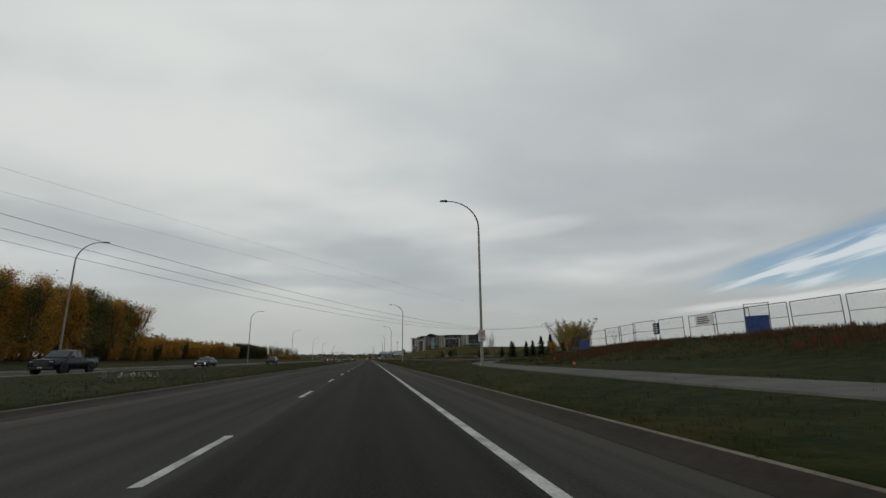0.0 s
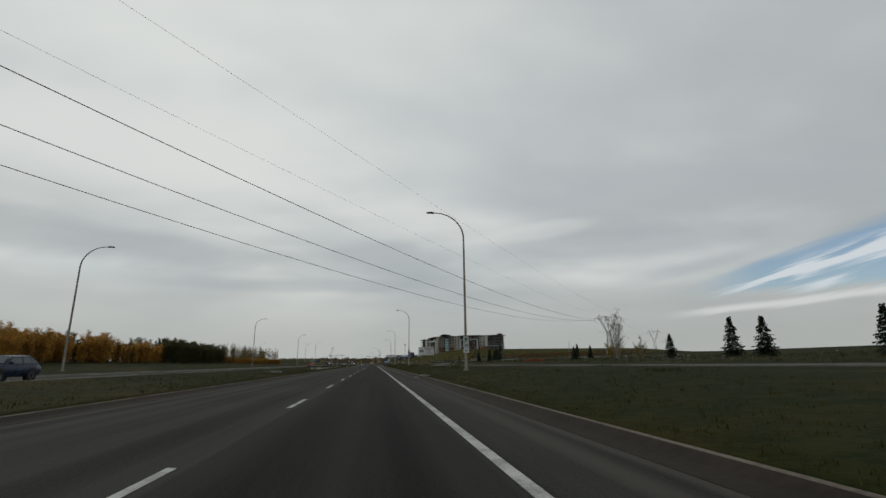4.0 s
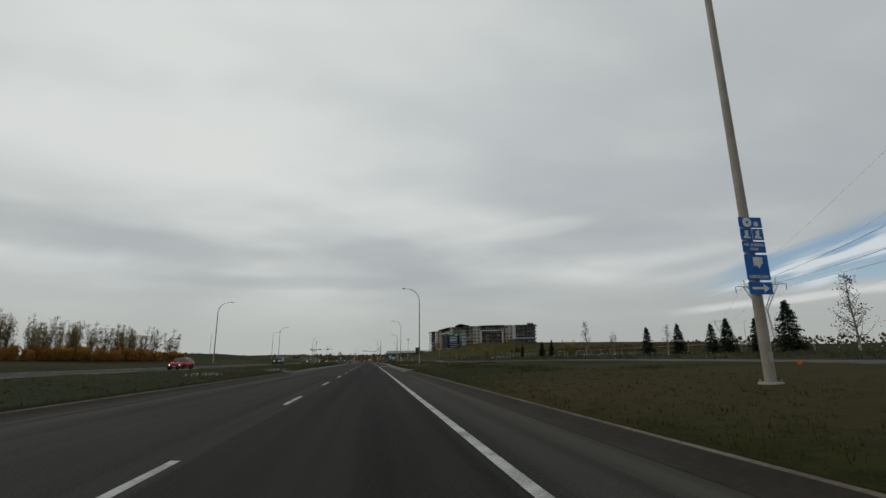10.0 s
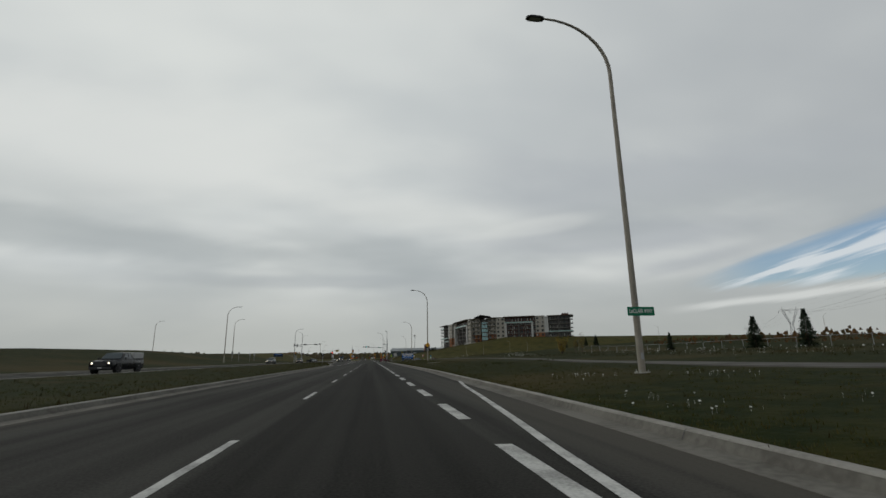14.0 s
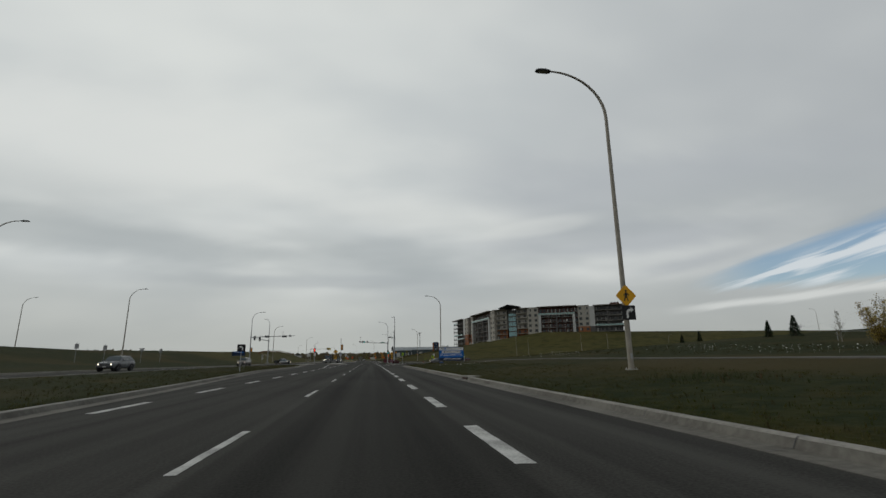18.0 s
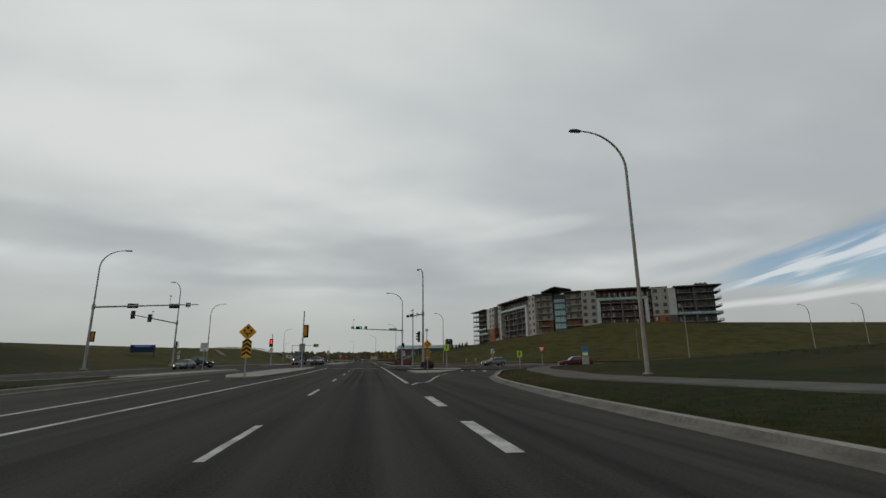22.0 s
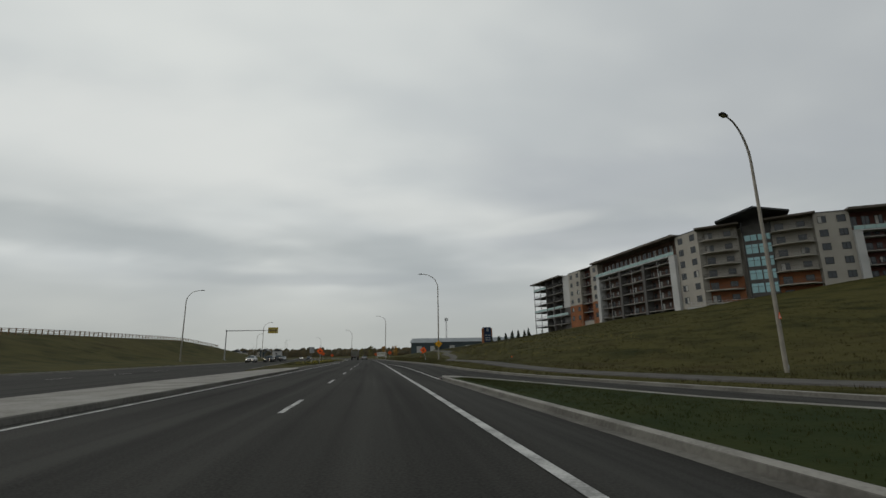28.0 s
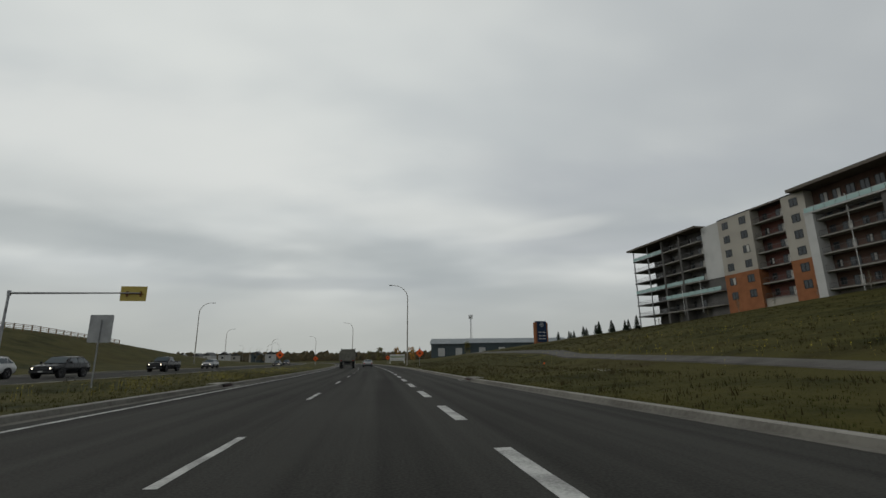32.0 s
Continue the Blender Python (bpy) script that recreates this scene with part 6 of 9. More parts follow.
def frame_of(p0, p1):
    """A facade's own axes: x along it from p0, y into the building, z up."""
    d = (Vector(p1) - Vector(p0)).normalized()
    n = Vector((-d.y, d.x))
    c = Vector((92, 720))
    if (c - Vector(p0)).dot(n) < 0:
        n = -n
    return Matrix(((d.x, n.x, 0, p0[0]), (d.y, n.y, 0, p0[1]), (0, 0, 1, 0), (0, 0, 0, 1)))


WIN_CACHE = {}


def window(m, x, z, w=1.7, h=1.35, depth=0.0, lit=0):
    key = (w, h)
    if key not in WIN_CACHE:
        f = Mesh()
        for a, b, c, e in ((-w / 2, w / 2, -h / 2, -h / 2 + 0.09), (-w / 2, w / 2, h / 2 - 0.09, h / 2), (-w / 2, -w / 2 + 0.09, -h / 2 + 0.09, h / 2 - 0.09), (w / 2 - 0.09, w / 2, -h / 2 + 0.09, h / 2 - 0.09), (-0.04, 0.04, -h / 2 + 0.09, h / 2 - 0.09)):
            f.box(a, b, -0.07, 0.03, c, e)
        panes = [Mesh().box(s[0], s[1], -0.02, 0.0, -h / 2 + 0.09, h / 2 - 0.09) for s in ((-w / 2 + 0.09, -0.04), (0.04, w / 2 - 0.09))]
        bl = Mesh().box(-w / 2 + 0.1, -0.05, -0.028, -0.021, -h / 2 + 0.1, h / 2 - 0.1)
        WIN_CACHE[key] = (f.data("window", FRAME_D), [p.data("pane", PANE) for p in panes], bl.data("blind", BLIND))
    fr, panes, bl = WIN_CACHE[key]
    ob = new("window", fr)
    ob.parent = apartments
    ob.matrix_basis = m @ pose(x, depth, z)
    for p in panes:
        q = new("pane", p)
        q.parent = ob
    if random.random() < (0.22 if h < 1.8 else 0.5):
        q = new("blind", bl)
        q.parent = ob
    return ob


def wall(m, x0, x1, z0, z1, material, y0=0.0, y1=0.35, name="wall"):
    ob = part(name, Mesh().box(x0, x1, y0, y1, z0, z1), material, apartments)
    ob.matrix_basis = m
    return ob


def railing(m, x0, x1, z, y, material, glass=False, y_back=None):
    ms = Mesh()
    ms.box(x0, x1, y - 0.03, y + 0.03, z + 1.02, z + 1.08)
    if glass:
        ms.box(x0, x1, y - 0.03, y + 0.03, z + 0.06, z + 0.10)
    else:
        ms.box(x0, x1, y - 0.02, y + 0.02, z + 0.08, z + 0.12)
        n = max(2, int((x1 - x0) / 0.32))
        for i in range(n + 1):
            x = x0 + (x1 - x0) * i / n
            ms.box(x - 0.015, x + 0.015, y - 0.012, y + 0.012, z + 0.1, z + 1.04)
    if y_back is not None:
        for x in (x0, x1):
            ms.box(x - 0.03, x + 0.03, y, y_back, z + 1.02, z + 1.08)
            ms.box(x - 0.02, x + 0.02, y, y_back, z + 0.5, z + 0.54)
    ob = part("railing", ms, material, apartments)
    ob.matrix_basis = m
    if glass:
        k = max(1, int((x1 - x0) / 2.0))
        for i in range(k):
            a, b = x0 + (x1 - x0) * i / k + 0.05, x0 + (x1 - x0) * (i + 1) / k - 0.05
            g = part("glass_panel", Mesh().box(a, b, y - 0.012, y + 0.012, z + 0.12, z + 1.0), FROST, ob)
    return ob


def balcony_bay(m, x0, x1, floors, back_mat, y_front=-0.3, depth=1.9, bays=3, post_mat=None, glass_floors=(), z0=Z0, low=0):
    """Stacked balconies between x0 and x1: recessed back wall with doors, slabs, railings and slim posts."""
    w = (x1 - x0) / bays
    for f in range(low, floors):
        z = z0 + f * FLOOR_H
        ob = wall(m, x0, x1, z, z + FLOOR_H, back_mat, depth, depth + 0.3, "balcony_wall")
        sl = wall(m, x0, x1, z - 0.15, z + 0.09, SLAB_EDGE, y_front, depth, "balcony_slab")
        railing(m, x0 + 0.08, x1 - 0.08, z + 0.09, y_front + 0.06, RAIL, f in glass_floors)
        for b in range(bays):
            cx = x0 + (b + 0.5) * w
            window(m, cx - w * 0.17, z + 1.15, 1.9, 2.05, depth - 0.05)
            if w > 4:
                window(m, cx + w * 0.30, z + 1.45, 1.1, 1.4, depth - 0.05)
    for b in range(1, max(2, bays)):
        x = x0 + b * w if bays > 1 else x0 + 0.1
        ms = Mesh().box(x - 0.06, x + 0.06, y_front + 0.02, y_front + 0.14, z0 + low * FLOOR_H - 1.2 if low == 0 else z0 + low * FLOOR_H, z0 + floors * FLOOR_H)
        part("balcony_post", ms, post_mat or STUCCO_W, apartments).matrix_basis = m


def roof(m, x0, x1, y0, y1, z, thick=0.5, material=None, tilt=0.0, name="roof"):
    ms = Mesh().box(x0, x1, y0, y1, z, z + thick)
    ms.v = [(x, y, zz + (x - x0) * tilt) for x, y, zz in ms.v]
    ob = part(name, ms, material or ROOFM, apartments)
    ob.matrix_basis = m
    f = part("fascia", Mesh().box(x0 - 0.03, x1 + 0.03, y0 - 0.05, y0, z - 0.02, z + thick + 0.06), ROOFM, ob)
    return ob


def window_wall(m, x0, x1, cols, material, low_mat=None, low_to=0, floors=6, y0=0.0, back=16.0, base=2.5):
    z1 = ROOF_Z
    if low_mat is not None:
        zs = Z0 + low_to * FLOOR_H
        wall(m, x0, x1, Z0 - base, zs, low_mat, y0, back)
        wall(m, x0, x1, zs, z1, material, y0 + 0.01, back)
    else:
        wall(m, x0, x1, Z0 - base, z1, material, y0, back)
    wall(m, x0 - 0.05, x1 + 0.05, z1, z1 + 0.22, ROOFD, y0 - 0.08, back, "parapet_cap")
    for f in range(floors):
        for c in range(cols):
            x = x0 + (x1 - x0) * (c + 0.5) / cols + (0.15 if c else -0.15)
            window(m, x, Z0 + f * FLOOR_H + 1.65, 1.75, 1.7, y0)


MA = frame_of((77.9, 703.8), (67.4, 801.2))
MB = frame_of((98.6, 678.0), (126.0, 664.9))
DEEP = 17.0
# wing along the road
window_wall(MA, -8.6, -0.1, 2, STUCCO, back=DEEP)
wall(MA, -0.1, 2.3, Z0 - 1.5, 28.2, STUCCO_W, -0.9, 2.0, "pier")
wall(MA, 39.6, 41.3, Z0 - 1.5, 28.8, STUCCO_W, -0.9, 2.0, "pier")
balcony_bay(MA, 2.3, 14.2, 5, TIMBER, bays=2, glass_floors=(), low=0)
balcony_bay(MA, 15.4, 26.7, 5, TIMBER, bays=2)
balcony_bay(MA, 27.9, 39.6, 5, TIMBER, bays=2)
for x in (14.2, 26.7):
    wall(MA, x, x + 1.2, Z0 - 1.5, 28.2, GREY, -0.55, 2.1, "pier")
wall(MA, 2.3, 39.6, Z0 - 3.5, Z0 - 0.15, STUCCO, 2.0, DEEP)
wall(MA, 2.3, 39.6, Z0 - 0.15, ROOF_Z, TIMBER, 2.25, DEEP, "core")
wall(MA, -0.1, 41.3, 28.0, 28.22, STUCCO_W, -1.0, 3.0, "terrace_slab")
railing(MA, -0.1, 41.2, 28.22, -0.95, STEEL, True)
wall(MA, -0.1, 41.3, 28.2, ROOF_Z, TIMBER, 2.1, 2.6, "terrace_wall")
for i in range(16):
    window(MA, 1.6 + i * 2.5, 30.75, 1.6, 2.7, 2.05)
roof(MA, -0.8, 43.6, -1.6, DEEP + 0.5, ROOF_Z + 0.1, 0.55)
window_wall(MA, 41.3, 46.4, 1, STUCCO, BRICK_O, 2, back=DEEP)
balcony_bay(MA, 46.4, 54.2, 6, MAROON, y_front=0.5, depth=2.4, bays=1)
wall(MA, 46.4, 54.2, Z0 - 3.5, Z0 - 0.15, STUCCO, 0.6, DEEP)
wall(MA, 46.4, 54.2, Z0 - 0.15, ROOF_Z, MAROON, 2.65, DEEP, "core")
roof(MA, 46.3, 54.3, 0.2, DEEP, ROOF_Z - 0.1, 0.3, ROOFD)
window_wall(MA, 54.2, 63.6, 2, STUCCO, BRICK_O, 2, back=DEEP)
wall(MA, 63.6, 69.4, Z0 + 2 * FLOOR_H, ROOF_Z, STUCCO_W, 0.3, DEEP)
wall(MA, 63.6, 69.4, Z0 - 4, Z0 + 2 * FLOOR_H, GREY, 0.5, DEEP)
balcony_bay(MA, 64.2, 84.0, 2, GREY, y_front=-0.9, depth=1.6, bays=3, glass_floors=(1,))
balcony_bay(MA, 69.4, 84.0, 6, GREY, y_front=-0.6, depth=1.8, bays=2, glass_floors=(2,), low=2)
wall(MA, 69.4, 84.0, Z0 - 5, ROOF_Z, GREY, 2.05, DEEP, "core")
for x in (76.4, 83.4):
    wall(MA, x, x + 0.6, Z0 - 3, ROOF_Z, GREY, -0.7, 2.0, "pier")
roof(MA, 69.0, 98.5, -1.8, DEEP + 0.5, ROOF_Z, 0.45)
wall(MA, 84.0, 95.0, Z0 - 5, ROOF_Z, GREY, 5.0, DEEP, "core")
for f in range(6):
    z = Z0 + f * FLOOR_H
    wall(MA, 84.0, 97.6, z - 0.13, z + 0.09, GREY, -0.6, 5.0, "balcony_slab")
    railing(MA, 84.0, 97.5, z + 0.09, -0.5, STEEL, f in (2, 5), 4.9)
    window(MA, 88.5, z + 1.2, 1.9, 2.0, 4.95)
    window(MA, 92.5, z + 1.2, 1.9, 2.0, 4.95)
for x in (90.5, 97.2):
    wall(MA, x, x + 0.25, Z0 - 4, ROOF_Z, STEEL, -0.4, -0.15, "post")
# wing facing the side street
window_wall(MB, -1.2, 6.0, 2, STUCCO, back=DEEP, base=1.0)
wall(MB, 6.0, 7.6, Z0 - 1, 28.4, STUCCO_W, -0.8, 2.0, "pier")
wall(MB, 27.9, 29.5, Z0 - 1, 28.4, STUCCO_W, -0.8, 2.0, "pier")
balcony_bay(MB, 7.6, 17.2, 5, MAROON, bays=2)
balcony_bay(MB, 18.2, 27.9, 5, MAROON, bays=2)
wall(MB, 17.2, 18.2, Z0 - 1, 28.2, GREY, -0.5, 2.1, "pier")
wall(MB, 6.0, 29.5, Z0 - 1, ROOF_Z, MAROON, 2.25, DEEP, "core")
wall(MB, 6.0, 29.5, 28.0, 28.22, STUCCO_W, -0.9, 3.0, "terrace_slab")
railing(MB, 6.0, 29.5, 28.22, -0.85, STEEL, True)
for i in range(9):
    window(MB, 7.4 + i * 2.55, 30.75, 1.6, 2.7, 2.2)
roof(MB, 5.4, 30.8, -1.5, DEEP + 0.5, ROOF_Z - 0.1, 0.5)
balcony_bay(MB, 29.5, 31.4, 6, MAROON, y_front=0.4, depth=2.4, bays=1)
wall(MB, 29.5, 31.4, Z0 - 1, ROOF_Z, MAROON, 2.7, DEEP, "core")
window_wall(MB, 31.4, 38.6, 2, STUCCO, BRICK_O, 2, back=DEEP, base=1.0)
wall(MB, 38.6, 41.8, Z0 + 2 * FLOOR_H, ROOF_Z - 0.6, STUCCO_W, -0.4, DEEP)
wall(MB, 38.6, 41.8, Z0 - 1, Z0 + 2 * FLOOR_H, GREY, -0.2, DEEP)
balcony_bay(MB, 41.8, 58.0, 6, GREY, y_front=-0.9, depth=1.8, bays=3, glass_floors=(2,), post_mat=GREY)
wall(MB, 41.8, 58.5, Z0 - 1, ROOF_Z, GREY, 2.05, DEEP, "core")
wall(MB, 49.2, 50.4, Z0 - 1, ROOF_Z - 0.2, GREY, -0.75, 2.1, "pier")
roof(MB, 41.0, 61.2, -2.0, DEEP + 0.5, ROOF_Z - 0.5, 0.45)
for f in range(6):
    z = Z0 + f * FLOOR_H
    wall(MB, 58.0, 60.8, z - 0.13, z + 0.09, GREY, -0.9, 9.0, "balcony_slab")
    railing(MB, 58.0, 60.7, z + 0.09, -0.8, STEEL, f == 2, 8.8)
    ob = railing(MB @ pose(60.7, 0, 0, 0, 0, 90), -0.8, 8.8, z + 0.09, 0.0, STEEL, f == 2)
ch = wall(MB, 52.0, 57.5, ROOF_Z - 0.1, ROOF_Z + 1.9, MAROON, 8.0, 14.0, "roof_plant_room")
for x in (53, 55, 57):
    part("roof_vent", Mesh().tube([(x, 10, ROOF_Z + 1.9), (x, 10, ROOF_Z + 2.6)], 0.35, 8), ROOFD, ch)
# the corner between the wings: two balcony stacks, a glazed stair and a butterfly canopy
PA, PB = MA @ Vector((-8.6, 0, 0)), MB @ Vector((-1.2, 0, 0))
MC = frame_of((PA.x, PA.y), (PB.x, PB.y))
CL = (PB - PA).length
wall(MC, 0, CL, Z0 - 2, ROOF_Z - 0.4, STUCCO, 3.4, DEEP + 2, "core")
for x0, x1 in ((0.2, 9.2), (CL - 9.2, CL - 0.2)):
    for f in range(6):
        z = Z0 + f * FLOOR_H
        low = f < 2
        wall(MC, x0, x1, z, z + FLOOR_H, BRICK_O if low else STUCCO, 1.5, 3.6, "balcony_wall")
        mid = (x0 + x1) / 2
        out = [(x0 + 0.2, 1.5), (x0 + 0.2, 0.2), (x0 + 2.0, -1.4), (x1 - 2.0, -1.4), (x1 - 0.2, 0.2), (x1 - 0.2, 1.5)]
        ob = part("balcony_slab", Mesh().prism(out, z - 0.15, z + 0.09), STUCCO, apartments)
        ob.matrix_basis = MC
        ms = Mesh()
        for a, b in zip(out[:-1], out[1:]):
            ms.tube([(a[0], a[1], z + 1.1), (b[0], b[1], z + 1.1)], 0.035, 5).tube([(a[0], a[1], z + 0.2), (b[0], b[1], z + 0.2)], 0.02, 4)
            n = max(2, int((Vector(b) - Vector(a)).length / 0.35))
            for i in range(n):
                px, py = a[0] + (b[0] - a[0]) * i / n, a[1] + (b[1] - a[1]) * i / n
                ms.box(px - 0.014, px + 0.014, py - 0.014, py + 0.014, z + 0.1, z + 1.1)
        ob = part("railing", ms, RAIL, apartments)
        ob.matrix_basis = MC
        window(MC, mid - 2.2, z + 1.2, 1.9, 2.05, 1.45)
        window(MC, mid + 2.2, z + 1.5, 1.7, 1.4, 1.45)
    roof(MC, x0 - 0.6, x1 + 0.6, -1.8, 6, ROOF_Z - 0.2, 0.35)
g0, g1 = CL / 2 - 2.3, CL / 2 + 3.9
tower = wall(MC, g0, g1, Z0 - 1.5, 32.8, GREY, 1.2, 8.0, "stair_tower")
for f in range(5):
    z = 15.3 + f * 3.35
    for a, b in ((0.35, 2.95), (3.25, 5.0), (5.12, 5.85)):
        part("curtain_pane", Mesh().box(g0 + a, g0 + b, 1.08, 1.14, z, z + (2.35 if f < 4 else 1.6)), TEAL, tower)
    part("spandrel", Mesh().box(g0 + 0.3, g1 - 0.3, 1.05, 1.19, z + 2.4, z + 3.3), GREY, tower)
    part("transom", Mesh().box(g0 + 0.3, g1 - 0.3, 1.0, 1.19, z + 1.5, z + 1.58), GREY, tower)
for x in (0.2, 1.65, 3.1, 4.2, 5.06, 6.0):
    part("mullion", Mesh().box(g0 + x - 0.06, g0 + x + 0.06, 0.98, 1.2, Z0 - 1.0, 32.4), GREY, tower)
can = Mesh()
pts = [(4.7, -2.5, 33.9), (13.3, -5.5, 35.7), (20.7, -2.5, 34.2), (19.3, 6, 33.0), (13.2, 7, 33.9), (6.0, 6, 32.7)]
can.v = pts + [(x, y, z + 0.45) for x, y, z in pts]
can.f = [(5, 4, 1, 0), (4, 3, 2, 1), (6, 7, 10, 11), (7, 8, 9, 10)] + [(i, (i + 1) % 6, 6 + (i + 1) % 6, 6 + i) for i in range(6)]
ob = part("canopy_roof", can, ROOFD, apartments, "dark butterfly canopy roof over the stair")
ob.matrix_basis = MC
for x in (g0, g1):
    wall(MC, x - 0.15, x + 0.15, 31, 33.6, ROOFD, 0.4, 0.8, "canopy_strut")
rt = Mesh()
for i in range(34):
    x = -4 + i * (CL + 8) / 33
    rt.box(x - 0.03, x + 0.03, -4.03, -3.97, Z0 - 1.0, Z0 + 0.35)
rt.box(-4, CL + 4, -4.04, -3.96, Z0 + 0.3, Z0 + 0.36).box(-4, CL + 4, -4.04, -3.96, Z0 - 0.5, Z0 - 0.45).box(-4, CL + 4, -4.3, -3.7, Z0 - 2.2, Z0 - 0.95)
ob = part("terrace_railing", rt, STUCCO_W, apartments, "white terrace railing on a low wall")
ob.matrix_basis = MC

# ---- distant sheds, pylon sign and lattice mast ----
SHED = mat("blue_grey_sheeting", (0.06, 0.078, 0.085), (0.05, 0.065, 0.07), 0.6, 0.2, 8, 0.05, 0.2, world_space=True)
SHEDROOF = mat("pale_shed_roof", (0.17, 0.19, 0.20), (0.13, 0.15, 0.155), 0.5, 0.3, 8, 0.0, 0.3, world_space=True)


def shed(label, m, w, d, h, doors=0, group=""):
    t = thing("industrial_shed", label, "industrial building", m, group)
    part("shell", Mesh().box(0, w, 0, d, -2, h), SHED, t)
    ms = Mesh()
    ms.v = [(-0.8, -0.8, h), (w + 0.8, -0.8, h), (w + 0.8, d / 2, h + d * 0.12), (-0.8, d / 2, h + d * 0.12), (w + 0.8, d + 0.8, h), (-0.8, d + 0.8, h)]
    ms.v += [(x, y, z + 0.3) for x, y, z in ms.v]
    ms.f = [(0, 1, 2, 3), (3, 2, 4, 5), (6, 9, 8, 7), (9, 11, 10, 8), (0, 6, 7, 1), (5, 4, 10, 11), (1, 7, 8, 2), (2, 8, 10, 4), (0, 3, 9, 6), (3, 5, 11, 9)]
    part("roof", ms, SHEDROOF, t)
    part("gable", Mesh().add([(0, 0, h), (0, d, h), (0, d / 2, h + d * 0.12), (w, 0, h), (w, d, h), (w, d / 2, h + d * 0.12)], [(0, 2, 1), (3, 4, 5)]), SHED, t)
    for i in range(doors):
        x = w * (i + 0.4) / doors
        part("door", Mesh().box(x, x + 4.2, -0.1, 0.0, -1, h * 0.62), STUCCO_W, t)
    return t


p = W(68, 985)
shed("long blue-grey metal industrial shed with a pale roof", pose(p.x, p.y, 5.0, 0, 0, -6), 92, 30, 7.0, 7)
shed("small blue-grey shed with a gabled front", pose(p.x - 2, p.y - 18, 4.6, 0, 0, -6), 22, 20, 6.4, 2)
for u, y, w in ((92, 940, 9), (104, 938, 8), (116, 938, 9)):
    q = W(u, y, ground_z(u, y))
    t = thing("parked_trailer", "white box trailer parked by the shed", "trailer", pose(q.x, q.y, q.z + 0.2, 0, 0, -8), "parked trailers")
    part("box", Mesh().box(0, w, 0, 2.5, 0.9, 3.9, None, 0.08), STUCCO_W, t)
    part("underframe", Mesh().box(0.3, w - 0.3, 0.5, 2.0, 0.5, 0.9), DARK, t)
    for x in (1.2, w - 1.2):
        part("wheel", Mesh().disc((x, 0.2, 0.4), (0, 1, 0), 0.45, 0.3), RUBBER, t)
t = thing("pylon_sign", "tall dark pylon sign in an orange-brown surround", "pylon sign", at(84.5, 872.6, ground_z(84.5, 872.6) - 0.3, 6))
H = 18.1 - ground_z(84.5, 872.6)
part("surround", Mesh().box(-3.3, 3.3, -0.9, 0.9, -1.0, H - 0.6, None, 0.1), BRICK_O, t)
part("face", Mesh().box(-2.5, 2.5, -1.0, 1.0, H * 0.28, H, None, 0.1), NAVY, t)
shape(t, "emblem", circle(1.0, 20), STUCCO_W, 0, H - 1.6, -1.02)
shape(t, "emblem", circle(0.72, 20), NAVY, 0, H - 1.6, -1.03)
shape(t, "emblem", rect(-0.45, 0.45, -0.2, 0.2), STUCCO_W, 0, H - 1.6, -1.04, turn=-35)
for z in (0.62, 0.5, 0.4):
    for x in (-1.0, 1.0):
        shape(t, "text_bar", rect(-0.75, 0.75, -0.22, 0.22), STUCCO_W, x, H * z, -1.02)
t = thing("radio_mast", "slim lattice radio mast with antennas behind the shed", "radio mast", pose(*W(128, 1060, 8)) @ Matrix.Scale(1.25, 4))
ms = Mesh()
for k in range(9):
    z0, z1 = k * 2.7, (k + 1) * 2.7
    a, b = 0.9 - 0.06 * k, 0.9 - 0.06 * (k + 1)
    for i in range(3):
        c0, c1 = 2 * math.pi * i / 3, 2 * math.pi * (i + 1) / 3
        ms.tube([(a * math.cos(c0), a * math.sin(c0), z0), (b * math.cos(c0), b * math.sin(c0), z1)], 0.09, 4)
        ms.tube([(a * math.cos(c0), a * math.sin(c0), z0), (b * math.cos(c1), b * math.sin(c1), z1)], 0.05, 4)
part("lattice", ms, STEEL, t)
for i in range(6):
    c = 2 * math.pi * i / 6
    part("antenna", Mesh().box(1.2 * math.cos(c) - 0.15, 1.2 * math.cos(c) + 0.15, 1.2 * math.sin(c) - 0.1, 1.2 * math.sin(c) + 0.1, 21.5, 24.3), STUCCO_W, t)


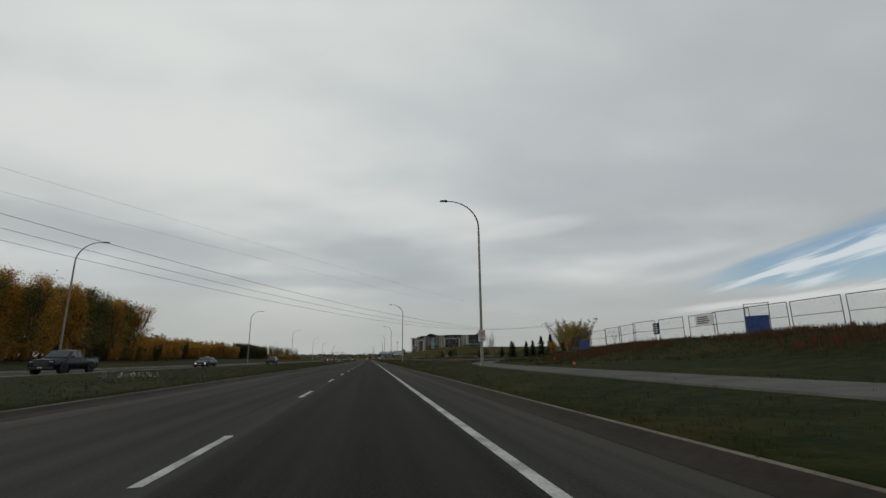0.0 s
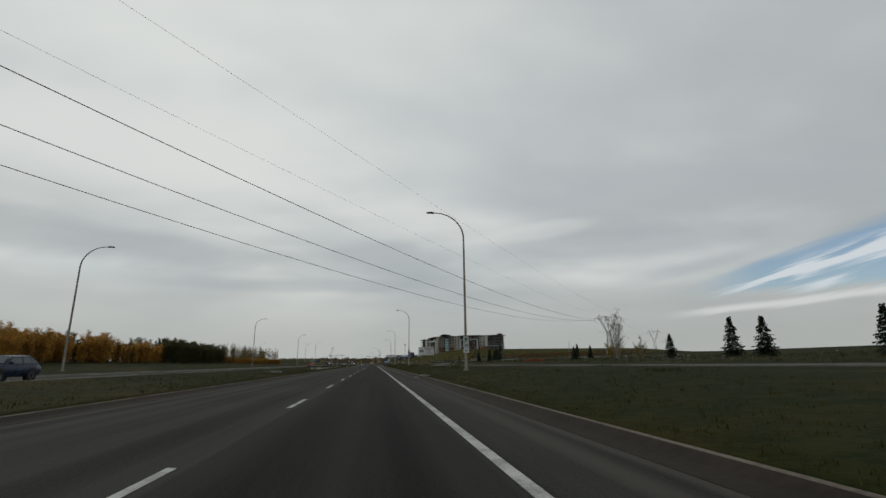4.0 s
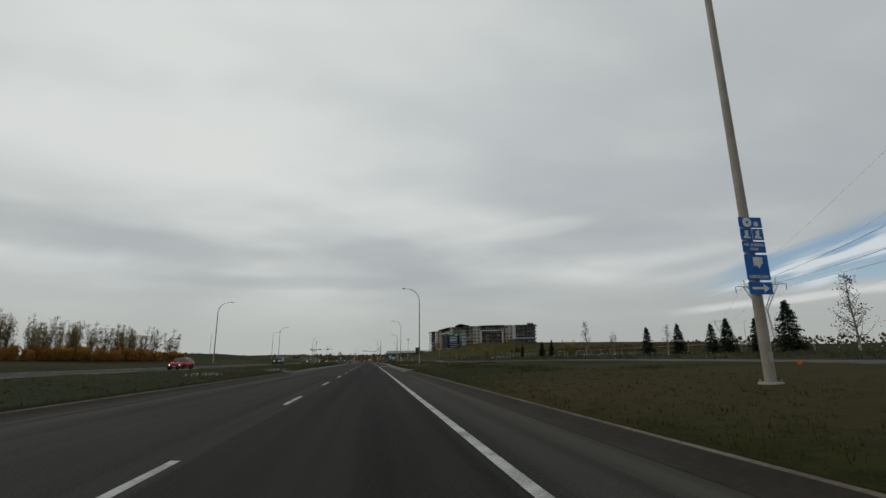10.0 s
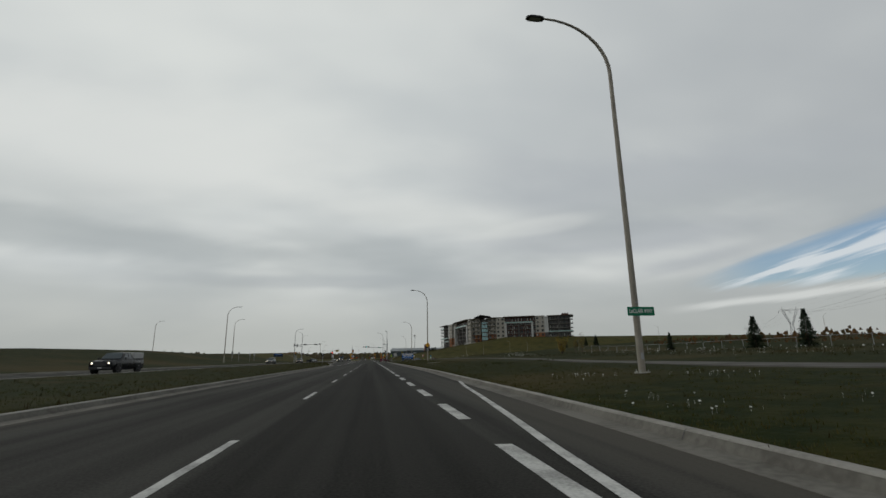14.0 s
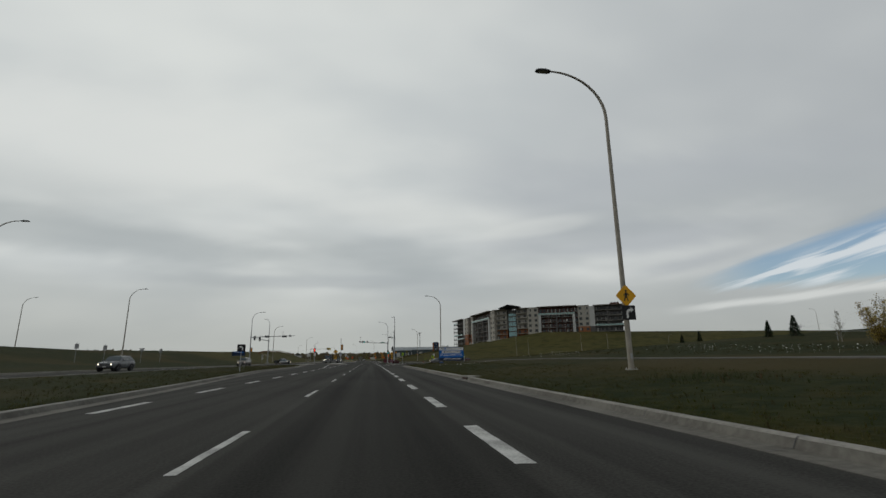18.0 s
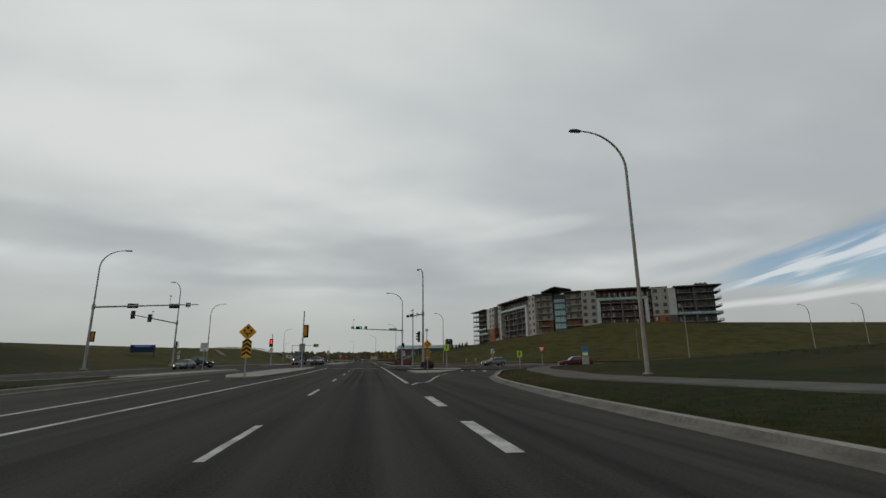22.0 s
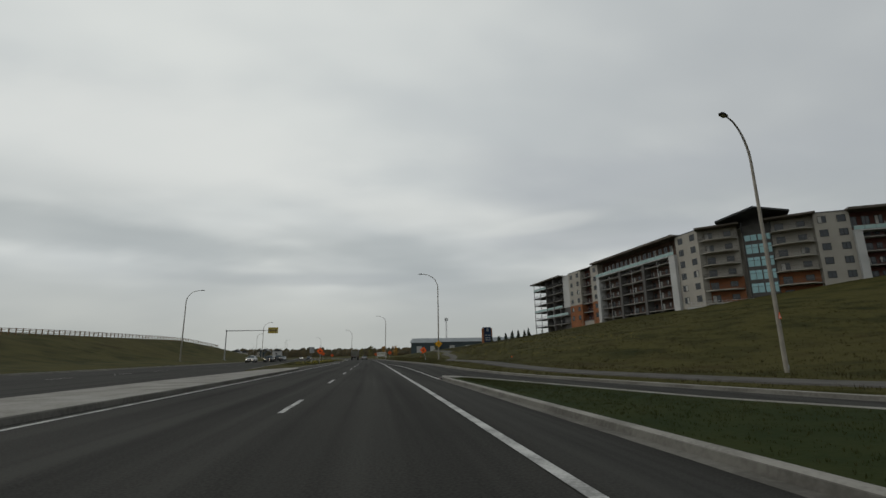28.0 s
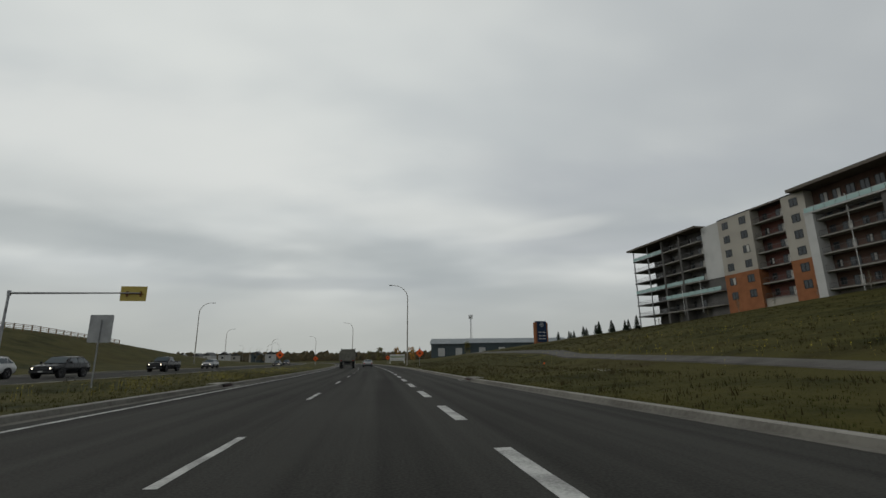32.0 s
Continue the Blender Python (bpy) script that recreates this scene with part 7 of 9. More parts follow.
# ---- power line ----
def lattice_tower(name, label, m, h, arm):
    t = thing(name, label, "transmission tower", m, "transmission towers")
    leg, waist = h * 0.52, 1.0
    body, fork, cross = Mesh(), Mesh(), Mesh()
    base = h * 0.085
    for k in range(6):
        f0, f1 = k / 6, (k + 1) / 6
        a, b = base + (waist - base) * f0, base + (waist - base) * f1
        c = [(1, 1), (1, -1), (-1, -1), (-1, 1)]
        for i in range(4):
            p, q = c[i], c[(i + 1) % 4]
            body.tube([(p[0] * a, p[1] * a, leg * f0), (p[0] * b, p[1] * b, leg * f1)], 0.10, 4)
            body.tube([(p[0] * a, p[1] * a, leg * f0), (q[0] * b, q[1] * b, leg * f1)], 0.06, 4)
            body.tube([(q[0] * a, q[1] * a, leg * f0), (p[0] * b, p[1] * b, leg * f1)], 0.06, 4)
    top = h * 0.90
    for s in (-1, 1):
        for yy in (-0.9, 0.9):
            fork.tube([(s * 0.2, yy, leg), (s * arm * 0.52, yy * 0.5, top)], 0.10, 4)
            fork.tube([(s * waist, yy, leg), (s * arm * 0.70, yy * 0.5, top)], 0.10, 4)
        for k in range(6):
            f0, f1 = k / 6, (k + 1) / 6
            x0, x1 = s * (0.2 + (arm * 0.52 - 0.2) * f0), s * (waist + (arm * 0.70 - waist) * f1)
            fork.tube([(x0, -0.8 + 0.4 * f0, leg + (top - leg) * f0), (x1, -0.8 + 0.4 * f1, leg + (top - leg) * f1)], 0.05, 4)
            x0, x1 = s * (waist + (arm * 0.70 - waist) * f0), s * (0.2 + (arm * 0.52 - 0.2) * f1)
            fork.tube([(x0, 0.8 - 0.4 * f0, leg + (top - leg) * f0), (x1, 0.8 - 0.4 * f1, leg + (top - leg) * f1)], 0.05, 4)
        fork.tube([(s * arm * 0.60, 0, top), (s * arm * 0.64, 0, h)], 0.12, 4)
        fork.tube([(s * arm * 0.50, 0, top), (s * arm * 0.64, 0, h)], 0.06, 4)
    for zz, yy in ((top, -0.4), (top, 0.4), (top + 0.9, 0.0)):
        e = 1.0 if zz == top else 0.8
        cross.tube([(-arm * e, yy, zz), (arm * e, yy, zz)], 0.09, 4)
    n = 14
    for i in range(n):
        x0, x1 = -arm * 0.9 + 1.8 * arm * i / n, -arm * 0.9 + 1.8 * arm * (i + 1) / n
        cross.tube([(x0, 0.4 if i % 2 else -0.4, top), (x1, 0, top + 0.9)], 0.05, 4)
    part("legs", body, STEEL, t)
    part("fork", fork, STEEL, t)
    part("crossarm", cross, STEEL, t)
    for x in (-arm, 0, arm):
        part("insulator", Mesh().tube([(x, 0, top), (x, 0, top - 2.4)], 0.13, 6), DARK, t)
    return t


LINE = Vector((math.sin(radians(34)), math.cos(radians(34)), 0))
SIDE = Vector((LINE.y, -LINE.x, 0))
LINE_DIR = -34
SPAN = 455.0
T1 = Vector((146.9, 369.6, ground_z(150, 367) - 0.3))
T0 = T1 - LINE * SPAN
T0.z = 4.0
T2, T3 = Vector((357.0, 658.8, 7.0)), Vector((566.0, 950.0, 7.0))
for p, h in ((T0, 30.0), (T1, 26.0), (T2, 33.0), (T3, 34.0)):
    lattice_tower("transmission_tower", "grey steel lattice transmission tower with a forked head", pose(p.x, p.y, p.z, 0, 0, LINE_DIR), h, 8.2)
CABLE = mat("line_cable", (0.07, 0.07, 0.07), (0.05, 0.05, 0.05), 0.6)


def wire(pts, r):
    ob = part("power_cable" if r > 0.02 else "earth_wire", Mesh().tube(pts, r, 4, False), CABLE)
    tagged(ob, "thin sagging power cable strung between towers" if r > 0.02 else "very thin earth wire strung between tower peaks", "power line", "power cables")


# the span over the road, which hangs low over the opposite verge
for off, r in ((-7.5, 0.034), (0, 0.034), (7.5, 0.034), (-5.6, 0.013), (5.6, 0.013)):
    pts = []
    for i in range(61):
        q = SPAN * i / 60
        z = 30.5 - 0.1434 * q + 3.2066e-4 * q * q - 4.4 * math.exp(-q / 45)
        if r < 0.02:
            z += 11.3 * math.sin(math.pi * q / SPAN) + 5.2 * math.exp(-q / 45)
        p = T1 - LINE * q + SIDE * off
        pts.append((p.x, p.y, z))
    wire(pts, r)
for a, b, ha, hb in ((T1, T2, 26.0, 33.0), (T2, T3, 33.0, 34.0)):
    for off, top, sag, r in ((-7.5, 0.9, 4.0, 0.03), (0, 0.9, 4.0, 0.03), (7.5, 0.9, 4.0, 0.03), (-5.6, 1.0, 2.6, 0.012), (5.6, 1.0, 2.6, 0.012)):
        za, zb = a.z + ha * top - (2.4 if top < 1 else 0), b.z + hb * top - (2.4 if top < 1 else 0)
        pts = []
        for i in range(33):
            f = i / 32
            q = a.lerp(b, f) + SIDE * off
            pts.append((q.x, q.y, za + (zb - za) * f - 4 * sag * f * (1 - f)))
        wire(pts, r)

# ---- vehicles ----
def loft(sections, closed=True):
    """Joins rings of equal length into a skin with end caps."""
    ms, n = Mesh(), len(sections[0])
    for s in sections:
        ms.v += [tuple(p) for p in s]
    for i in range(len(sections) - 1):
        for j in range(n):
            k = (j + 1) % n
            ms.f.append((i * n + j, (i + 1) * n + j, (i + 1) * n + k, i * n + k))
    ms.f.append(tuple(range(n)))
    ms.f.append(tuple((len(sections) - 1) * n + j for j in range(n - 1, -1, -1)))
    return ms


def ring(y, w, z0, z1, shoulder=0.80, tuck=0.90):
    """A car body's cross-section at y: half width w between z0 and z1."""
    zs = z0 + (z1 - z0) * shoulder
    zl = z0 + (z1 - z0) * 0.25
    return [(-w * tuck, y, z0), (-w, y, zl), (-w * 0.985, y, zs), (-w * 0.88, y, z1), (0, y, z1 + 0.02), (w * 0.88, y, z1), (w * 0.985, y, zs), (w, y, zl), (w * tuck, y, z0)]


KINDS = {
    # length, half width, belt line stations (y, z), roof stations (y, z), wheel radius, axles
    "sedan": dict(l=4.6, w=0.90, body=((-2.3, 0.62), (-2.2, 0.70), (-1.35, 0.86), (-0.7, 0.92), (1.2, 0.95), (2.1, 0.93), (2.3, 0.80)), roof=((-0.95, 0.90), (-0.15, 1.40), (0.9, 1.43), (1.75, 0.98)), r=0.33, axles=(-1.45, 1.35)),
    "suv": dict(l=4.7, w=0.94, body=((-2.35, 0.75), (-2.25, 0.90), (-1.3, 1.03), (-0.8, 1.06), (1.6, 1.10), (2.2, 1.08), (2.35, 0.95)), roof=((-1.0, 1.05), (-0.25, 1.62), (1.5, 1.66), (2.2, 1.12)), r=0.37, axles=(-1.42, 1.40)),
    "hatch": dict(l=4.2, w=0.88, body=((-2.1, 0.64), (-2.0, 0.74), (-1.25, 0.90), (-0.7, 0.94), (1.5, 0.98), (2.0, 0.96), (2.1, 0.85)), roof=((-1.0, 0.92), (-0.2, 1.45), (1.2, 1.46), (1.95, 1.0)), r=0.32, axles=(-1.3, 1.25)),
    "van": dict(l=4.9, w=0.96, body=((-2.45, 0.80), (-2.35, 0.95), (-1.6, 1.08), (-1.2, 1.12), (2.2, 1.15), (2.4, 1.14), (2.45, 1.05)), roof=((-1.55, 1.10), (-0.75, 1.80), (2.2, 1.86), (2.42, 1.18)), r=0.34, axles=(-1.5, 1.45)),
    "pickup": dict(l=5.8, w=1.0, body=((-2.9, 0.86), (-2.82, 1.06), (-1.6, 1.17), (-1.2, 1.20), (0.85, 1.22), (0.9, 1.22), (2.8, 1.24), (2.9, 1.10)), roof=((-1.35, 1.19), (-0.6, 1.83), (0.5, 1.86), (0.85, 1.24)), r=0.41, axles=(-1.85, 1.80)),
}


def car_paint(name, c):
    return mat("car_paint_" + name, c, tuple(k * 0.85 for k in c), 0.28, 2.0, 60, 0.0, 0.14, 0.0, coat=0.10)


def vehicle(kind, paint, label, m, lit=True, category=None, canopy=False, rack=False):
    """A car whose nose points to local -y."""
    K = KINDS[kind]
    names = {"sedan": "sedan", "suv": "sport_utility_car", "hatch": "hatchback", "van": "minivan", "pickup": "pickup_truck"}
    t = thing(names[kind], label, category or ("pickup truck" if kind == "pickup" else "car"), m)
    w, hl, r = K["w"], K["l"] / 2, K["r"]
    z0 = 0.30 if kind in ("sedan", "hatch") else 0.40
    secs = []
    for i, (y, z) in enumerate(K["body"]):
        k = 0.80 if i == 0 else 0.93 if i == 1 else 0.95 if i == len(K["body"]) - 1 else 1.0
        secs.append(ring(y, w * k, z0 + (0.10 if i in (0, len(K["body"]) - 1) else 0.0), z))
    part("body", loft(secs), paint, t, "", True)
    ra = K["roof"]
    belt = 0.90
    tops = []
    for i, (y, z) in enumerate(ra):
        if i in (0, len(ra) - 1):
            ww, top = w * 0.90, z
        else:
            ww, top = w * 0.74, z
        tops.append((y, ww, top))
    zb = float(np.interp(0, [b[0] for b in K["body"]], [b[1] for b in K["body"]]))
    # the cabin: four rings from cowl to tail, narrowing upwards
    rings = []
    for i, (y, ww, top) in enumerate(tops):
        if i in (0, len(tops) - 1):
            rings.append([(-ww, y, top - 0.03), (-ww * 0.99, y, top), (0, y, top + 0.02), (ww * 0.99, y, top), (ww, y, top - 0.03)])
        else:
            rings.append([(-w * 0.92, y, zb - 0.03), (-ww, y, top - 0.05), (0, y, top + 0.02), (ww, y, top - 0.05), (w * 0.92, y, zb - 0.03)])
    cab = part("cabin", loft(rings), paint, t, "", True)
    # glazing stands a little proud of the cabin
    (y0, w0, h0), (y1, w1, h1), (y2, w2, h2), (y3, w3, h3) = tops
    def quad(name, pts, material, parent):
        c = sum((Vector(p) for p in pts), Vector()) / 4
        n = (Vector(pts[1]) - Vector(pts[0])).cross(Vector(pts[3]) - Vector(pts[0])).normalized() * 0.018
        ms = Mesh()
        ms.v = [tuple(Vector(p) + n) for p in pts] + [tuple(Vector(p) - n) for p in pts]
        ms.f = [(0, 1, 2, 3), (7, 6, 5, 4), (0, 4, 5, 1), (1, 5, 6, 2), (2, 6, 7, 3), (3, 7, 4, 0)]
        return part(name, ms, material, parent)
    f0, f1 = 0.12, 0.90
    quad("windscreen", [(-w0 * 0.90, y0 + (y1 - y0) * f0, h0 + (h1 - h0) * f0 + 0.02), (w0 * 0.90, y0 + (y1 - y0) * f0, h0 + (h1 - h0) * f0 + 0.02), (w1 * 0.90, y0 + (y1 - y0) * f1, h0 + (h1 - h0) * f1 + 0.02), (-w1 * 0.90, y0 + (y1 - y0) * f1, h0 + (h1 - h0) * f1 + 0.02)], CARGLASS, cab)
    quad("rear_window", [(w3 * 0.86, y3 + (y2 - y3) * 0.15, h3 + (h2 - h3) * 0.15 + 0.02), (-w3 * 0.86, y3 + (y2 - y3) * 0.15, h3 + (h2 - h3) * 0.15 + 0.02), (-w2 * 0.88, y3 + (y2 - y3) * 0.85, h3 + (h2 - h3) * 0.85 + 0.02), (w2 * 0.88, y3 + (y2 - y3) * 0.85, h3 + (h2 - h3) * 0.85 + 0.02)], CARGLASS, cab)
    mid = (y1 + y2) / 2
    for s in (-1, 1):
        xb, xt = s * w * 0.912, s * (w * 0.74 + 0.022)
        zt, zl = min(h1, h2) - 0.12, zb + 0.06
        xl = xb + (xt - xb) * 0.15
        fr = (zl - zb) / max(0.1, h1 - zb)
        panes = [("side_window", y0 + (y1 - y0) * 0.55, y1 + 0.04, mid - 0.05), ("side_window", mid + 0.05, mid + 0.05, y2 - 0.08)]
        for nm, yb, yt, ye in panes:
            pts = [(xl, yb, zl), (xl, ye, zl), (xt, ye, zt), (xt, yt, zt)]
            quad(nm, pts if s < 0 else pts[::-1], CARGLASS, cab)
        if kind in ("suv", "van", "hatch", "sedan"):
            pts = [(xl, y2 - 0.02, zl), (xl, y2 + (y3 - y2) * (0.75 if kind != "sedan" else 0.45), zl), (xt, y2 + 0.06, zt), (xt, y2 - 0.02, zt)]
            quad("quarter_window", pts if s < 0 else pts[::-1], CARGLASS, cab)
        part("mirror", Mesh().box(s * (w + 0.12) - 0.09, s * (w + 0.12) + 0.09, y1 - 0.52, y1 - 0.40, zb + 0.02, zb + 0.18, None, 0.03), DARK if kind == "pickup" else paint, t)
    front = -hl
    hz = K["body"][1][1] - 0.16
    part("grille", Mesh().box(-w * 0.52, w * 0.52, front - 0.005, front + 0.12, z0 + 0.22, hz + 0.06, None, 0.02), DARK, t)
    part("front_bumper", Mesh().box(-w * 0.86, w * 0.86, front - 0.04, front + 0.18, z0 - 0.02, z0 + 0.18, None, 0.04), DARK, t)
    part("rear_bumper", Mesh().box(-w * 0.90, w * 0.90, hl - 0.16, hl + 0.04, z0 - 0.02, z0 + 0.20, None, 0.04), DARK, t)
    part("front_plate", Mesh().box(-0.16, 0.16, front - 0.055, front - 0.045, z0 + 0.05, z0 + 0.16), STUCCO_W, t)
    part("rear_plate", Mesh().box(-0.16, 0.16, hl + 0.042, hl + 0.05, z0 + 0.28, z0 + 0.39), STUCCO_W, t)
    for s in (-1, 1):
        hx = s * w * 0.66
        lamp = part("headlamp", Mesh().box(hx - 0.15, hx + 0.15, front + 0.02, front + 0.20, hz - 0.08, hz + 0.06, None, 0.03), LAMP_OFF, t)
        if lit:
            part("beam_lens", Mesh().disc((hx, front + 0.008, hz), (0, 1, 0), 0.065, 0.02, 10), LAMP_ON, lamp)
        part("tail_lamp", Mesh().box(s * w * 0.80 - 0.09, s * w * 0.80 + 0.09, hl - 0.10, hl + 0.012, K["body"][-1][1] - 0.30, K["body"][-1][1] + 0.02, None, 0.02), TAIL, t)
    for y in K["axles"]:
        for s in (-1, 1):
            x = s * (w - 0.10)
            arch = part("wheel_arch", Mesh().disc((s * (w - 0.09), y, r + 0.03), (1, 0, 0), r + 0.07, 0.26, 18), BLACK, t)
            wh = part("wheel", Mesh().tube([(x - 0.13, y, r), (x - 0.10, y, r), (x + 0.10, y, r), (x + 0.13, y, r)], [r * 0.90, r, r, r * 0.90], 18), RUBBER, t, "", True)
            part("rim", Mesh().disc((x + s * 0.125, y, r), (1, 0, 0), r * 0.64, 0.03, 14), RIM, wh)
            hub = Mesh()
            for i in range(5):
                a = 2 * math.pi * i / 5
                hub.tube([(x + s * 0.145, y, r), (x + s * 0.145, y + r * 0.58 * math.cos(a), r + r * 0.58 * math.sin(a))], 0.035, 4)
            part("spokes", hub, DARK, wh)
    part("underbody", Mesh().box(-w * 0.82, w * 0.82, -hl + 0.3, hl - 0.3, z0 - 0.10, z0 + 0.12), BLACK, t)
    if kind == "pickup":
        part("bed", Mesh().box(-w * 0.80, w * 0.80, 1.0, 2.78, 1.225, 1.262), BLACK, t)
        part("bed_rail", Mesh().box(-w * 0.93, -w * 0.80, 0.95, 2.85, 1.22, 1.31, None, 0.02).box(w * 0.80, w * 0.93, 0.95, 2.85, 1.22, 1.31, None, 0.02), paint, t)
    if canopy:
        part("canopy", Mesh().box(-w * 0.90, w * 0.90, 0.95, 2.85, 1.24, 1.86, None, 0.06), STUCCO_W, t, "white bed canopy")
    if rack:
        part("roof_rail", Mesh().tube([(-w * 0.66, y1 + 0.1, h1 + 0.03), (-w * 0.66, y2, h2 + 0.03)], 0.02, 5).tube([(w * 0.66, y1 + 0.1, h1 + 0.03), (w * 0.66, y2, h2 + 0.03)], 0.02, 5), DARK, t)
    return t


P_BLACK, P_BLUE, P_GREY = car_paint("black", (0.004, 0.005, 0.007)), car_paint("navy", (0.018, 0.028, 0.055)), car_paint("grey", (0.16, 0.165, 0.17))
P_RED, P_WHITE, P_MAROON, P_SILVER = car_paint("red", (0.33, 0.015, 0.012)), car_paint("white", (0.62, 0.62, 0.61)), car_paint("maroon", (0.07, 0.006, 0.010)), car_paint("silver", (0.36, 0.365, 0.37))
P_TAUPE = car_paint("taupe", (0.20, 0.18, 0.16))


def on_far(y, lane):
    """A pose in a lane of the opposite carriageway, driving towards the viewer."""
    u = far_right(y) + (far_left(y) - far_right(y)) * lane
    return at(u, y, far_z(y), 0)


vehicle("pickup", P_BLACK, "glossy black crew-cab pickup on the opposite carriageway", on_far(40.7, 0.39), False)
vehicle("sedan", P_BLUE, "dark blue sedan on the opposite carriageway", on_far(71, 0.3))
vehicle("suv", P_BLUE, "dark blue sport utility car on the opposite carriageway", on_far(118, 0.3), False, rack=True)
vehicle("hatch", P_RED, "bright red hatchback on the opposite carriageway", on_far(273, 0.3))
vehicle("pickup", P_BLACK, "dark pickup with a white canopy on the opposite carriageway", on_far(338, 0.3), canopy=True)
vehicle("suv", P_GREY, "grey sport utility car beside the median", on_far(430, 0.7), rack=True)
vehicle("van", P_TAUPE, "grey-brown minivan on the opposite carriageway", on_far(484, 0.7))
vehicle("sedan", P_GREY, "dark grey sedan with lit headlamps crossing the junction", at(-26.85, 531, 0.0, 0))
vehicle("pickup", P_BLACK, "black pickup turning at the junction", at(-29.3, 544, 0.0, 60))
# waiting at the red light across the junction
vehicle("pickup", P_GREY, "dark grey pickup with lit headlamps waiting at the light", at(-11.8, 569.0, 0.0))
vehicle("suv", P_BLACK, "black sport utility car waiting behind a pickup", at(-11.9, 577.5, 0.0))
vehicle("suv", P_GREY, "grey sport utility car waiting in the side street", at(24.4, 547.6, -0.42, -74), rack=True)
vehicle("suv", P_MAROON, "dark red sport utility car leaving along the side street", at(29.3, 521.2, -0.42, -100), False)
vehicle("suv", P_WHITE, "white sport utility car with lit headlamps in the outer lane", on_far(703, 0.80), rack=True)
vehicle("suv", P_BLACK, "dark sport utility car with lit headlamps nearer the grassy median", on_far(706.5, 0.56), rack=True)
vehicle("pickup", P_BLACK, "black pickup with lit headlamps following", on_far(730, 0.66))
vehicle("suv", P_SILVER, "silver sport utility car on the far curve", on_far(757, 0.82))
vehicle("sedan", P_BLACK, "black sedan on the far curve", on_far(792, 0.3))
vehicle("suv", P_BLUE, "dark car far along the opposite lanes", on_far(830, 0.4))
vehicle("sedan", P_WHITE, "white sedan far along the opposite lanes", on_far(848, 0.7))
vehicle("sedan", P_SILVER, "silver sedan driving ahead in the same direction", at(0.0, 762, 0.0, 180), False)


def heavy_truck(name, label, m, paint, box_paint, front=True):
    """A tandem-axle truck with a tipping body; its nose points to local -y."""
    t = thing(name, label, "truck", m)
    part("frame", Mesh().box(-0.45, 0.45, -3.6, 4.0, 0.75, 1.05), DARK, t)
    part("hood", loft([ring(-3.9, 0.78, 1.0, 1.75), ring(-3.6, 0.86, 0.95, 1.95), ring(-2.3, 0.95, 0.95, 2.15)]), paint, t, "", True)
    cab = part("cab", loft([[(-1.1, -2.3, 1.0), (-1.1, -2.3, 2.1), (1.1, -2.3, 2.1), (1.1, -2.3, 1.0)], [(-1.1, -1.9, 0.95), (-1.02, -1.9, 2.95), (1.02, -1.9, 2.95), (1.1, -1.9, 0.95)], [(-1.1, -0.6, 0.95), (-1.05, -0.6, 3.0), (1.05, -0.6, 3.0), (1.1, -0.6, 0.95)]]), paint, t)
    part("windscreen", Mesh().add([(-0.98, -2.33, 2.15), (0.98, -2.33, 2.15), (0.93, -1.95, 2.85), (-0.93, -1.95, 2.85), (-0.98, -2.28, 2.15), (0.98, -2.28, 2.15), (0.93, -1.90, 2.85), (-0.93, -1.90, 2.85)], [(0, 1, 2, 3), (7, 6, 5, 4), (0, 4, 5, 1), (2, 6, 7, 3), (1, 5, 6, 2), (3, 7, 4, 0)]), CARGLASS, cab)
    part("roof_lamp", Mesh().box(-0.5, 0.5, -1.85, -1.75, 3.0, 3.06), AMBER, cab)
    part("grille", Mesh().box(-0.55, 0.55, -3.99, -3.88, 1.05, 1.75, None, 0.02), RIM, t)
    for i in range(5):
        part("grille_bar", Mesh().box(-0.5, 0.5, -4.0, -3.985, 1.12 + i * 0.12, 1.17 + i * 0.12), DARK, t)
    part("bumper", Mesh().box(-1.15, 1.15, -4.15, -3.9, 0.55, 0.9, None, 0.05), RIM, t)
    for s in (-1, 1):
        part("headlamp", Mesh().box(s * 0.78 - 0.16, s * 0.78 + 0.16, -3.86, -3.7, 1.15, 1.45, None, 0.03), LAMP_ON if front else LAMP_OFF, t)
        part("fender", Mesh().box(s * 1.0 - 0.2, s * 1.0 + 0.2, -3.75, -2.55, 1.02, 1.2, None, 0.05), paint, t)
        part("mirror", Mesh().box(s * 1.4 - 0.1, s * 1.4 + 0.1, -2.1, -2.0, 1.9, 2.6, None, 0.02), DARK, t)
        part("exhaust", Mesh().tube([(s * 1.15, -0.45, 1.0), (s * 1.15, -0.45, 3.3)], 0.08, 8), RIM, t)
        part("tank", Mesh().tube([(s * 0.95, -1.7, 0.75), (s * 0.95, -0.7, 0.75)], 0.3, 10), RIM, t)
        for y in (-3.1, 1.9, 3.2):
            wh = part("wheel", Mesh().disc((s * 1.0, y, 0.52), (1, 0, 0), 0.52, 0.34, 18), RUBBER, t)
            part("rim", Mesh().disc((s * 1.18, y, 0.52), (1, 0, 0), 0.28, 0.03, 12), RIM, wh)
    box = part("tipping_body", Mesh().box(-1.22, 1.22, -0.35, 4.4, 1.15, 1.35).box(-1.22, -1.12, -0.35, 4.4, 1.35, 2.75).box(1.12, 1.22, -0.35, 4.4, 1.35, 2.75).box(-1.12, 1.12, -0.35, -0.25, 1.35, 3.1).box(-1.12, 1.12, 4.3, 4.4, 1.35, 2.75), box_paint, t)
